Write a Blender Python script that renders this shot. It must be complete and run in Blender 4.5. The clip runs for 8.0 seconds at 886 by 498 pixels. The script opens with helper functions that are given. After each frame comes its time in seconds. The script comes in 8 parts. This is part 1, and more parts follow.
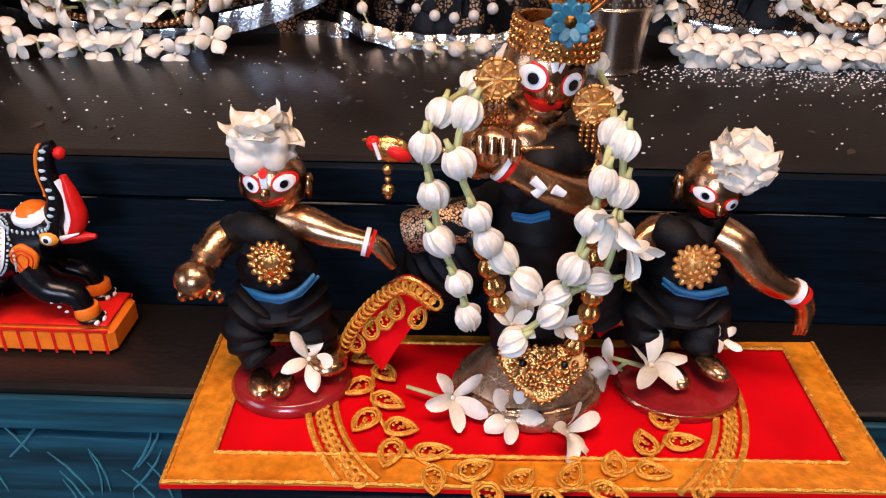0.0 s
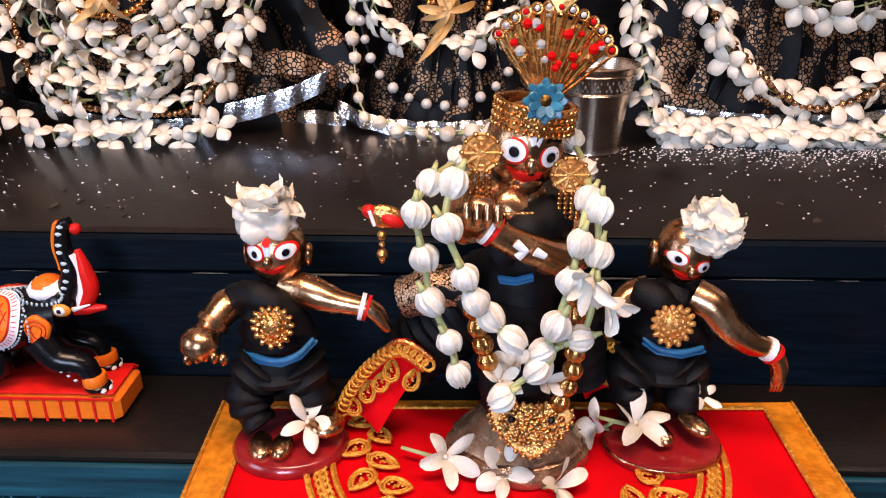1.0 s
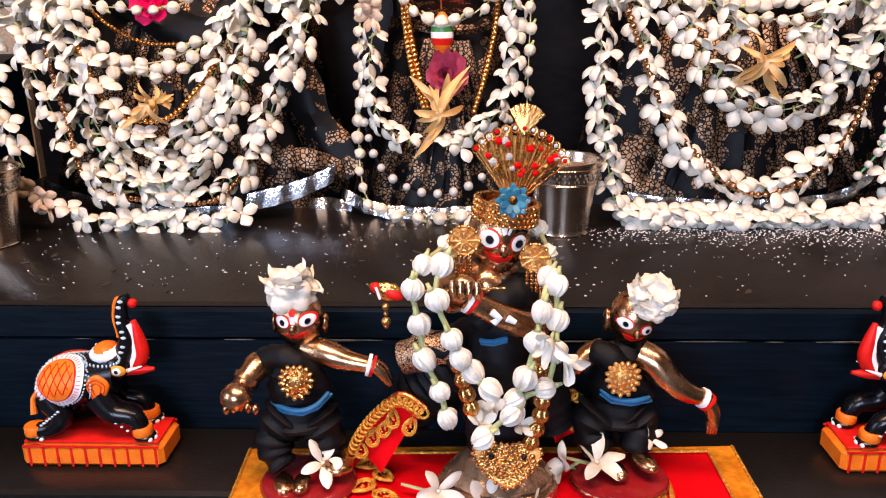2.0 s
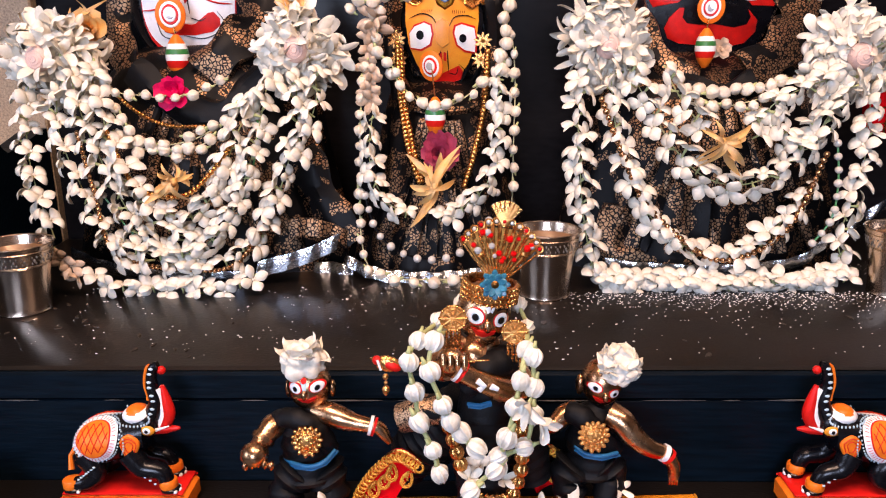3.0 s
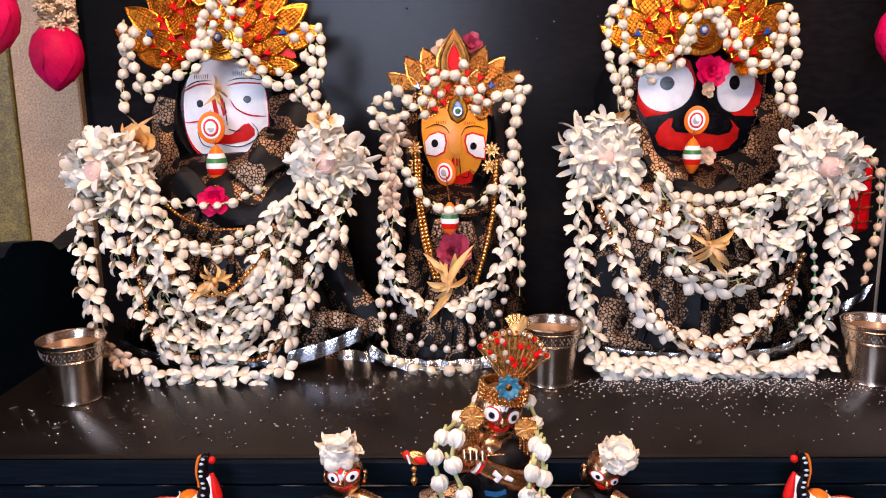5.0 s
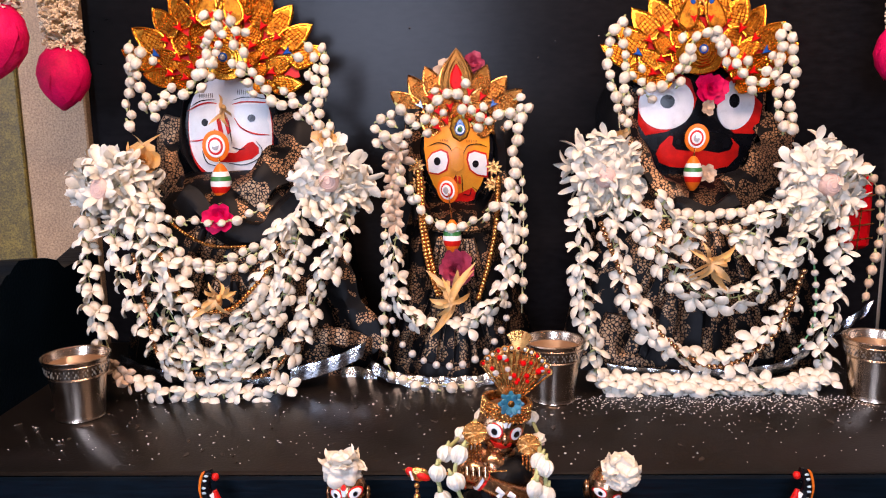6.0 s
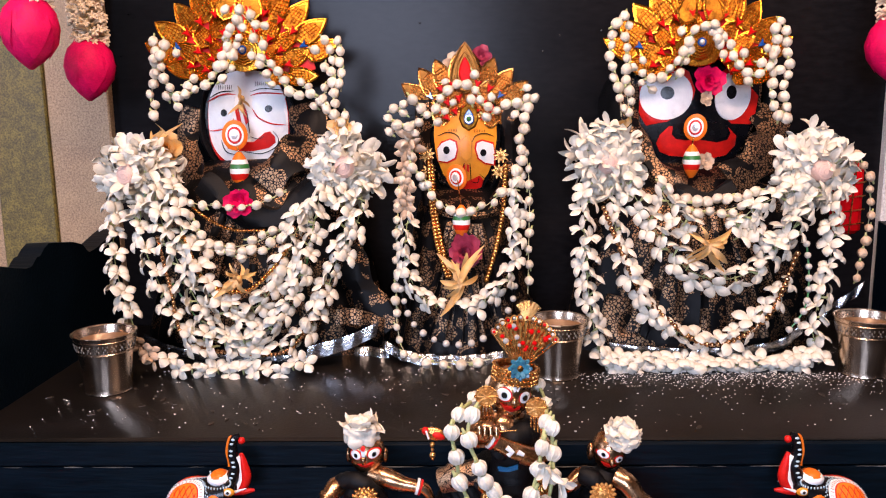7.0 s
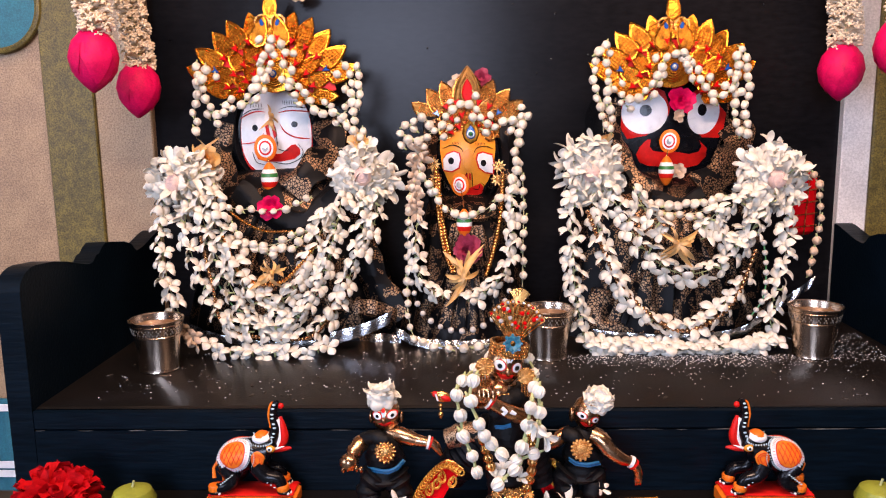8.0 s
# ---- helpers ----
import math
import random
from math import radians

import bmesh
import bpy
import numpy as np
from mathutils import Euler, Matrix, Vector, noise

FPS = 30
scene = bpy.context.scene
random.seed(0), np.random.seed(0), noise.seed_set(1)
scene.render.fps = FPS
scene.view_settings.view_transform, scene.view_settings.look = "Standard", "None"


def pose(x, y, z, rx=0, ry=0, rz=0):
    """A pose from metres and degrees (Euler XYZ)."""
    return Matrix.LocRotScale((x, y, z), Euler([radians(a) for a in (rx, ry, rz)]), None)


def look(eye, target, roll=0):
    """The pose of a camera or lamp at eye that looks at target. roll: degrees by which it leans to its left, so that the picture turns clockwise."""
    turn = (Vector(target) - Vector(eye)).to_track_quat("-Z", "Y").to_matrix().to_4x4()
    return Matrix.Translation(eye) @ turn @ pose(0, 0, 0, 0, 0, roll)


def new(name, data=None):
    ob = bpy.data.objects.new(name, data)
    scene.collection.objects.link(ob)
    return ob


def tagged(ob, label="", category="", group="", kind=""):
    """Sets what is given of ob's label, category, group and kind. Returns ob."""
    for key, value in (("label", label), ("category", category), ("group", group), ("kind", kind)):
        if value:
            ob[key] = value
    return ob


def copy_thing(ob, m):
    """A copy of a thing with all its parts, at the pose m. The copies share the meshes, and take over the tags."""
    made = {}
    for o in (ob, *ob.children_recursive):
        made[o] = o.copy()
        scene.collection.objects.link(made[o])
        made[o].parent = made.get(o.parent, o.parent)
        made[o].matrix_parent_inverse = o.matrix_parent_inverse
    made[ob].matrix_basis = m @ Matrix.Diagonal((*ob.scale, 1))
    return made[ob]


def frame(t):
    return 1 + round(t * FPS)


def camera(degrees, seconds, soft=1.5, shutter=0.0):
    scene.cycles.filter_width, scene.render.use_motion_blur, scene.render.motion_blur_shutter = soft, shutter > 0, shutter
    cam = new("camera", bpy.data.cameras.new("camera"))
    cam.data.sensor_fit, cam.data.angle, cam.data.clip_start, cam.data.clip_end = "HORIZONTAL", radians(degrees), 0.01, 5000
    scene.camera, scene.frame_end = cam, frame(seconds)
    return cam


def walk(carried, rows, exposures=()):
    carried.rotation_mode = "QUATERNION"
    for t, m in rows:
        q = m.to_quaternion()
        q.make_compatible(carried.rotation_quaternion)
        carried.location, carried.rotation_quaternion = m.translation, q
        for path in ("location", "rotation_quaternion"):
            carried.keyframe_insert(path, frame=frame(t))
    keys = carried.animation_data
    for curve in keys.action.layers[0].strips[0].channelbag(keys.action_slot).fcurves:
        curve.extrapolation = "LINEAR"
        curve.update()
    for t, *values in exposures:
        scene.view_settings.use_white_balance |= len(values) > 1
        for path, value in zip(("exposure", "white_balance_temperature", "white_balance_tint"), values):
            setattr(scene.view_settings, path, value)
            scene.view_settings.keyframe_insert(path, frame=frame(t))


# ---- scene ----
cam = camera(58.3, 8.0, 1.1)
PATH = [
    (0, (0.01743, 0.02404, 0.80067), (-0.01161, 0.89207, 0.30502), 0.62),
    (0.5, (0.02630, 0.01940, 0.79630), (-0.00331, 0.91408, 0.35058), 0.03),
    (1, (0.02110, -0.00254, 0.80066), (-0.00630, 0.91660, 0.40769), -0.02),
    (1.5, (0.02045, -0.03393, 0.81228), (-0.00642, 0.90410, 0.46679), -0.25),
    (2, (0.02713, -0.08445, 0.83351), (0.00200, 0.86639, 0.52485), -0.37),
    (2.2, (0.02967, -0.09569, 0.84308), (0.00663, 0.85809, 0.54346), -0.41),
    (3.5, (0.03209, -0.17014, 0.89775), (0.01054, 0.79866, 0.65086), -0.59),
    (4, (0.02469, -0.19162, 0.91512), (0.00284, 0.78135, 0.68522), -0.66),
    (4.5, (0.02101, -0.20467, 0.93280), (-0.00149, 0.77211, 0.71973), -0.72),
    (6, (0.02110, -0.21471, 0.93481), (-0.00524, 0.76976, 0.76124), -0.86),
    (6.5, (0.02042, -0.22614, 0.92599), (-0.00768, 0.75832, 0.75265), -0.89),
    (7, (0.01261, -0.25820, 0.92251), (-0.01548, 0.72649, 0.75051), -0.83),
    (7.5, (0.01255, -0.31808, 0.93285), (-0.01612, 0.66668, 0.76133), -0.87),
    (8, (0.01231, -0.38946, 0.93848), (-0.01849, 0.59597, 0.77125), -0.85),
]
walk(cam, [(t, look(eye, target, roll)) for t, eye, target, roll in PATH], [(0.0, -0.34, 6540, 30), (2.0, -0.02, 6600, 30), (4.0, -0.18, 6620, 32), (8.0, -0.16, 6620, 32)])

# ---- world and light ----
world = bpy.data.worlds.new("World")
scene.world = world
world.use_nodes = True
wbg = world.node_tree.nodes["Background"]
sky = world.node_tree.nodes.new("ShaderNodeTexSky")
sky.sky_type, sky.sun_disc = "NISHITA", False
sky.sun_elevation, sky.sun_rotation = radians(40), radians(220)
world.node_tree.links.new(sky.outputs[0], wbg.inputs[0])
wbg.inputs[1].default_value = 0.1


def area(name, eye, target, sx, sy, watts, colour):
    data = bpy.data.lights.new(name, "AREA")
    data.shape, data.size, data.size_y, data.energy, data.color = "RECTANGLE", sx, sy, watts, colour
    ob = new(name, data)
    ob.matrix_world = look(eye, target)
    return ob


area("window_light", (-0.37, -2.21, 1.3), (-0.3, 0.0, 0.95), 0.9, 0.85, 60.0, (0.6, 0.8, 1.0))
# added cool fill from the left, brightens the bench's left side; no known window
area("side_fill_light", (-1.81, -0.75, 1.25), (-0.2, 0.4, 0.75), 0.9, 0.95, 18.0, (0.58, 0.79, 1.0))
area("ceiling_lamp_light", (-0.25, -0.12, 2.36), (-0.05, 0.35, 0.6), 0.45, 0.45, 24.0, (1.0, 0.73, 0.49))
# added warm fill without a fixture, lifts the idols' faces and crowns
area("front_fill_light", (0.15, -0.12, 1.62), (0.02, 0.72, 0.95), 1.1, 0.1, 17.0, (1.0, 0.75, 0.52))


# ---- mesh tools ----
class Shape:
    """Collects vertices and faces of one mesh, with a material slot for each face."""

    def __init__(self):
        self.v, self.f, self.m = [], [], []

    def rows(self, rings, slot=0, closed=True, caps=True):
        base, n = len(self.v), len(rings[0])
        for ring in rings:
            self.v.extend(tuple(p) for p in ring)
        for i in range(len(rings) - 1):
            for j in range(n if closed else n - 1):
                k = (j + 1) % n
                a = base + i * n
                self.f.append((a + j, a + k, a + n + k, a + n + j))
                self.m.append(slot)
        if closed and caps:
            self.f.append(tuple(base + j for j in reversed(range(n))))
            self.f.append(tuple(base + (len(rings) - 1) * n + j for j in range(n)))
            self.m += [slot, slot]
        return self

    def tube(self, pts, r, n=8, slot=0, flat=1.0, caps=True):
        pts = [Vector(p) for p in pts]
        rs = list(r) if hasattr(r, "__len__") else [r] * len(pts)
        side, rings = None, []
        for i, p in enumerate(pts):
            d = (pts[min(i + 1, len(pts) - 1)] - pts[max(i - 1, 0)]).normalized()
            if side is None:
                side = d.cross(Vector((0, 1, 0)) if abs(d.y) < 0.8 else Vector((1, 0, 0))).normalized()
            side = (side - d * side.dot(d)).normalized()
            up = d.cross(side)
            rings.append([p + (side * math.cos(a) + up * math.sin(a) * flat) * rs[i] for a in [math.tau * k / n for k in range(n)]])
        return self.rows(rings, slot, caps=caps)

    def lathe(self, prof, n=20, m=None, slot=0, ripple=0.0, lobes=5, caps=True):
        m = m or Matrix()
        rings = []
        for r, z in prof:
            ring = []
            for k in range(n):
                a = math.tau * k / n
                q = r * (1 - ripple * abs(math.cos(lobes * a / 2)) ** 6)
                ring.append(m @ Vector((q * math.cos(a), q * math.sin(a), z)))
            rings.append(ring)
        return self.rows(rings, slot, caps=caps)

    def ball(self, c, r, n=12, slot=0, turn=None, ripple=0.0, lobes=5):
        r = r if hasattr(r, "__len__") else (r, r, r)
        m = Matrix.Translation(c) @ (turn or Matrix()) @ Matrix.Diagonal((r[0], r[1], r[2], 1))
        k = max(4, n // 2)
        prof = [(max(0.02, math.sin(math.pi * i / k)), -math.cos(math.pi * i / k)) for i in range(k + 1)]
        return self.lathe(prof, n, m, slot, ripple, lobes)

    def plate(self, outline, thick, m=None, slot=0, edge=0.0):
        """A flat outline in local x and y, thickened along local z, its upper rim drawn in by edge."""
        m = m or Matrix()
        cx = sum(p[0] for p in outline) / len(outline)
        cy = sum(p[1] for p in outline) / len(outline)
        rings = [[m @ Vector((p[0], p[1], 0)) for p in outline], [m @ Vector((p[0], p[1], thick - min(edge, thick * 0.6))) for p in outline]]
        if edge:
            top = []
            for p in outline:
                d = Vector((p[0] - cx, p[1] - cy, 0))
                q = d * max(0.2, 1 - edge / max(d.length, 1e-6))
                top.append(m @ Vector((cx + q.x, cy + q.y, thick)))
            rings.append(top)
        return self.rows(rings, slot)

    def box(self, lo, hi, bevel=0.002, slot=0, m=None):
        m = m or Matrix()
        c = [(a + b) / 2 for a, b in zip(lo, hi)]
        h = [abs(b - a) / 2 for a, b in zip(lo, hi)]
        bevel = min(bevel, min(h) * 0.6)
        rings = []
        for z, inset in ((-h[2], bevel), (-h[2] + bevel, 0), (h[2] - bevel, 0), (h[2], bevel)):
            x, y, b = h[0] - inset, h[1] - inset, bevel
            pts = [(x, -y + b), (x, y - b), (x - b, y), (-x + b, y), (-x, y - b), (-x, -y + b), (-x + b, -y), (x - b, -y)]
            rings.append([m @ Vector((c[0] + px, c[1] + py, c[2] + z)) for px, py in pts])
        return self.rows(rings, slot)

    def torus(self, c, r, w, n=20, k=6, slot=0, m=None, squash=1.0):
        m = m or Matrix()
        pts = []
        base = len(self.v)
        for i in range(n):
            a = math.tau * i / n
            for j in range(k):
                b = math.tau * j / k
                q = r + w * math.cos(b)
                pts.append(Matrix.Translation(c) @ m @ Vector((q * math.cos(a), q * math.sin(a) * squash, w * math.sin(b))))
        self.v.extend(tuple(p) for p in pts)
        for i in range(n):
            for j in range(k):
                a, b = i * k, ((i + 1) % n) * k
                self.f.append((base + a + j, base + b + j, base + b + (j + 1) % k, base + a + (j + 1) % k))
                self.m.append(slot)
        return self

    def data(self, name, mats, sharp=40, origin=(0, 0, 0)):
        me = bpy.data.meshes.new(name)
        o = Vector(origin)
        me.from_pydata([tuple(Vector(p) - o) for p in self.v], [], self.f)
        for mat in mats if isinstance(mats, (list, tuple)) else [mats]:
            me.materials.append(mat)
        me.polygons.foreach_set("material_index", self.m)
        bm = bmesh.new()
        bm.from_mesh(me)
        bmesh.ops.recalc_face_normals(bm, faces=bm.faces)
        bm.to_mesh(me)
        bm.free()
        me.shade_smooth()
        if sharp:
            me.set_sharp_from_angle(angle=radians(sharp))
        return me


BASE = {}


def thing(name, base, label="", category="", group="", kind=""):
    """An empty at the base of a thing; parts are given in world metres."""
    ob = new(name)
    ob.empty_display_size = 0.02
    ob.location = base
    BASE[ob.name] = Vector(base)
    return tagged(ob, label, category, group, kind)


def part(name, shape, mats, parent, label="", sharp=40):
    o = BASE.get(parent.name, Vector())
    ob = new(name, shape.data(name, mats, sharp, o))
    ob.parent = parent
    BASE[ob.name] = o
    return tagged(ob, label)


def single(name, shape, mats, base, label, category, group="", kind="", sharp=40):
    ob = new(name, shape.data(name, mats, sharp, base))
    ob.location = base
    BASE[ob.name] = Vector(base)
    return tagged(ob, label, category, group, kind)


def spline(pts, step=0.004):
    """Points at even steps along a smooth curve through pts."""
    pts = [Vector(p) for p in pts]
    ext = [pts[0] * 2 - pts[1]] + pts + [pts[-1] * 2 - pts[-2]]
    fine = []
    for i in range(1, len(ext) - 2):
        a, b, c, d = ext[i - 1:i + 3]
        for k in range(24):
            t = k / 24
            fine.append(0.5 * (2 * b + (c - a) * t + (2 * a - 5 * b + 4 * c - d) * t * t + (3 * b - a - 3 * c + d) * t ** 3))
    fine.append(pts[-1])
    out, left = [fine[0]], step
    for a, b in zip(fine, fine[1:]):
        d = (b - a).length
        while d >= left and d > 0:
            a = a + (b - a) * (left / d)
            out.append(a)
            d = (b - a).length
            left = step
        left -= d
    return out


FRONT = Matrix.Rotation(radians(90), 4, "X")  # local x, y, z become world x, z, -y


def at_front(x, y, z, turn=0.0, lean=0.0, yaw=0.0):
    """A pose whose local z points to the front (-y), local y up."""
    return Matrix.Translation((x, y, z)) @ Matrix.Rotation(radians(yaw), 4, "Z") @ Matrix.Rotation(radians(lean), 4, "X") @ FRONT @ Matrix.Rotation(radians(turn), 4, "Z")


def ellipse(a, b, n=20, cx=0.0, cy=0.0):
    return [(cx + a * math.cos(math.tau * k / n), cy + b * math.sin(math.tau * k / n)) for k in range(n)]


# ---- materials ----
def material(name, colour, rough=0.5, metal=0.0, vary=0.15, scale=60.0, bump=0.15, fine=900.0, second=None, sheen=0.0, coat=0.0, trans=0.0, stretch=(1, 1, 1), rand=0.0, spec=0.5, sub=0.0, detail=4.0):
    """A principled material with two scales of colour variation and a fine bump, in object metres."""
    mat = bpy.data.materials.new(name)
    mat.use_nodes = True
    nt = mat.node_tree
    n, li = nt.nodes, nt.links
    p = n["Principled BSDF"]
    p.inputs["Roughness"].default_value = rough
    p.inputs["Metallic"].default_value = metal
    p.inputs["Specular IOR Level"].default_value = spec
    p.inputs["Sheen Weight"].default_value = sheen
    p.inputs["Coat Weight"].default_value = coat
    p.inputs["Coat Roughness"].default_value = 0.08
    p.inputs["Transmission Weight"].default_value = trans
    if sub:
        p.inputs["Subsurface Weight"].default_value = sub
        p.inputs["Subsurface Radius"].default_value = (0.004, 0.004, 0.003)
        p.inputs["Subsurface Scale"].default_value = 0.5
    tc = n.new("ShaderNodeTexCoord")
    mp = n.new("ShaderNodeMapping")
    mp.inputs["Scale"].default_value = stretch
    li.new(tc.outputs["Object"], mp.inputs[0])
    big = n.new("ShaderNodeTexNoise")
    big.inputs["Scale"].default_value, big.inputs["Detail"].default_value = scale, detail
    small = n.new("ShaderNodeTexNoise")
    small.inputs["Scale"].default_value, small.inputs["Detail"].default_value = fine, 3.0
    li.new(mp.outputs[0], big.inputs["Vector"])
    li.new(mp.outputs[0], small.inputs["Vector"])
    ramp = n.new("ShaderNodeValToRGB")
    other = second or tuple(c * (1 - vary * 1.6) for c in colour)
    ramp.color_ramp.elements[0].position, ramp.color_ramp.elements[1].position = 0.32, 0.68
    ramp.color_ramp.elements[0].color = (*other, 1)
    ramp.color_ramp.elements[1].color = (*colour, 1)
    li.new(big.outputs["Fac"], ramp.inputs[0])
    mix = n.new("ShaderNodeMix")
    mix.data_type, mix.blend_type = "RGBA", "MULTIPLY"
    mix.inputs["Factor"].default_value = 1.0
    tone = n.new("ShaderNodeMapRange")
    tone.inputs["From Min"].default_value, tone.inputs["From Max"].default_value = 0.3, 0.7
    tone.inputs["To Min"].default_value, tone.inputs["To Max"].default_value = 1 - vary, 1.0
    li.new(small.outputs["Fac"], tone.inputs["Value"])
    li.new(ramp.outputs[0], mix.inputs["A"])
    li.new(tone.outputs[0], mix.inputs["B"])
    last = mix.outputs["Result"]
    if rand:
        info = n.new("ShaderNodeObjectInfo")
        hsv = n.new("ShaderNodeHueSaturation")
        rr = n.new("ShaderNodeMapRange")
        rr.inputs["To Min"].default_value, rr.inputs["To Max"].default_value = 1 - rand, 1.0
        li.new(info.outputs["Random"], rr.inputs["Value"])
        li.new(rr.outputs[0], hsv.inputs["Value"])
        li.new(last, hsv.inputs["Color"])
        last = hsv.outputs[0]
    li.new(last, p.inputs["Base Color"])
    rg = n.new("ShaderNodeMapRange")
    rg.inputs["To Min"].default_value, rg.inputs["To Max"].default_value = max(0.02, rough - 0.12 * min(1, rough * 2)), min(1.0, rough + 0.1)
    li.new(big.outputs["Fac"], rg.inputs["Value"])
    li.new(rg.outputs[0], p.inputs["Roughness"])
    if bump:
        bp = n.new("ShaderNodeBump")
        bp.inputs["Strength"].default_value, bp.inputs["Distance"].default_value = bump, 0.0008
        li.new(small.outputs["Fac"], bp.inputs["Height"])
        li.new(bp.outputs[0], p.inputs["Normal"])
    return mat


def node(mat, kind, **values):
    nd = mat.node_tree.nodes.new(kind)
    for key, value in values.items():
        nd.inputs[key].default_value = value
    return nd


BLACK_WOOD = material("black_painted_wood", (0.0015, 0.0065, 0.013), 0.45, vary=0.5, scale=30, bump=0.6, fine=260, second=(0.001, 0.005, 0.010), stretch=(0.12, 1, 1), spec=0.1)
WORN_EDGE = material("worn_pale_edge", (0.12, 0.13, 0.13), 0.6, vary=0.5, scale=120, bump=0.4, second=(0.02, 0.025, 0.03))
SHELF_TOP = material("worn_black_shelf", (0.014, 0.011, 0.010), 0.32, vary=0.4, scale=14, bump=0.25, fine=420, second=(0.008, 0.007, 0.006), stretch=(0.6, 1, 1), spec=0.34)
BACK_BOARD = material("black_back_board", (0.010, 0.009, 0.010), 0.2, vary=0.5, scale=7, bump=0.1, fine=160, second=(0.005, 0.005, 0.006), stretch=(0.35, 1, 1), spec=0.1)
TEAL = material("teal_paint", (0.005, 0.09, 0.135), 0.45, vary=0.6, scale=70, bump=0.6, fine=300, second=(0.002, 0.02, 0.032), stretch=(0.06, 1, 1), spec=0.25)
GRANITE = material("speckled_granite", (0.52, 0.35, 0.2), 0.5, vary=0.55, scale=30, bump=0.3, fine=420, second=(0.4, 0.26, 0.15))
OLIVE = material("olive_granite", (0.24, 0.18, 0.035), 0.5, vary=0.7, scale=90, bump=0.3, fine=420, second=(0.13, 0.1, 0.022))
WHITE_WALL = material("white_wall_stone", (0.84, 0.81, 0.79), 0.5, vary=0.3, scale=20, bump=0.2, fine=380, second=(0.74, 0.71, 0.69))
PLASTER = material("dim_plaster", (0.2, 0.16, 0.13), 0.8, vary=0.1, scale=5, bump=0.2, fine=150)
FLOOR = material("floor_tile", (0.16, 0.15, 0.14), 0.35, vary=0.2, scale=4, bump=0.05, fine=80)
SILVER = material("brushed_steel", (0.7, 0.55, 0.43), 0.22, 1.0, vary=0.2, scale=40, bump=0.1, fine=700)
BRASS_RIM = material("warm_steel_rim", (0.7, 0.52, 0.38), 0.24, 1.0, vary=0.2, scale=60, bump=0.1)
WATER = material("water_in_cup", (0.3, 0.17, 0.09), 0.06, 0.0, vary=0.1, bump=0.0, spec=0.7)
BRONZE = material("polished_bronze", (0.74, 0.43, 0.24), 0.24, 1.0, vary=0.3, scale=90, bump=0.12, fine=600, second=(0.45, 0.23, 0.11))
GOLD = material("gold_metal", (0.92, 0.48, 0.16), 0.25, 1.0, vary=0.3, scale=120, bump=0.4, fine=900, second=(0.68, 0.3, 0.085))
FOIL = material("gold_foil", (0.95, 0.39, 0.035), 0.24, 1.0, vary=0.3, scale=70, bump=0.5, fine=400, second=(0.7, 0.26, 0.025))
HATCHED_GOLD = material("hatched_gold", (0.66, 0.26, 0.022), 0.34, 1.0, vary=0.45, scale=120, bump=0.8, fine=700, second=(0.2, 0.07, 0.01))
DARK_GOLD = material("antique_gold", (0.3, 0.13, 0.032), 0.3, 1.0, vary=0.4, scale=150, bump=0.5, fine=900, second=(0.18, 0.075, 0.018))
ZARI = material("gold_zari_ribbon", (1.0, 0.37, 0.02), 0.22, 0.15, vary=0.4, scale=45, bump=1.0, fine=200, second=(0.75, 0.22, 0.008), spec=0.6)
GOLD_THREAD = material("gold_thread", (1.0, 0.52, 0.07), 0.24, 0.4, vary=0.35, scale=250, bump=0.9, fine=1500, second=(0.8, 0.3, 0.03), spec=0.5)
SATIN_GOLD = material("satin_gold", (0.95, 0.53, 0.17), 0.32, 0.7, vary=0.3, scale=300, bump=0.4, fine=1200, second=(0.62, 0.27, 0.07))
VELVET = material("red_velvet", (0.72, 0.003, 0.004), 0.85, vary=0.12, scale=40, bump=0.3, fine=2500, second=(0.58, 0.002, 0.003), spec=0.1)
RED_PAINT = material("red_enamel", (0.72, 0.016, 0.008), 0.36, spec=0.2, vary=0.12, scale=120, bump=0.05, second=(0.55, 0.012, 0.008))
ORANGE = material("orange_enamel", (0.88, 0.2, 0.012), 0.36, spec=0.25, vary=0.15, scale=120, bump=0.05, second=(0.78, 0.15, 0.01))
WHITE_PAINT = material("white_enamel", (0.88, 0.87, 0.87), 0.28, vary=0.06, scale=90, bump=0.03)
BLACK_PAINT = material("black_enamel", (0.004, 0.004, 0.006), 0.24, spec=0.3, vary=0.2, scale=100, bump=0.04)
PALE_BLUE = material("pale_blue_enamel", (0.5, 0.66, 0.74), 0.35, vary=0.1, scale=100, bump=0.05)
YELLOW = material("yellow_enamel", (0.85, 0.34, 0.025), 0.33, spec=0.3, vary=0.12, scale=90, bump=0.03, second=(0.8, 0.26, 0.015))
BLACK_CLOTH = material("black_silk", (0.003, 0.004, 0.006), 0.52, vary=0.4, scale=120, bump=0.5, fine=1500, spec=0.2)
BLUE_CORD = material("blue_cord", (0.005, 0.16, 0.36), 0.5, vary=0.2, bump=0.4)
PETAL = material("white_petal", (0.77, 0.74, 0.65), 0.45, vary=0.08, scale=130, bump=0.2, fine=500, second=(0.72, 0.66, 0.54), rand=0.1, sub=0.08)
BUD = material("ivory_bud", (0.8, 0.75, 0.65), 0.48, vary=0.14, scale=190, bump=0.35, fine=500, second=(0.72, 0.6, 0.44), rand=0.2, sub=0.1)
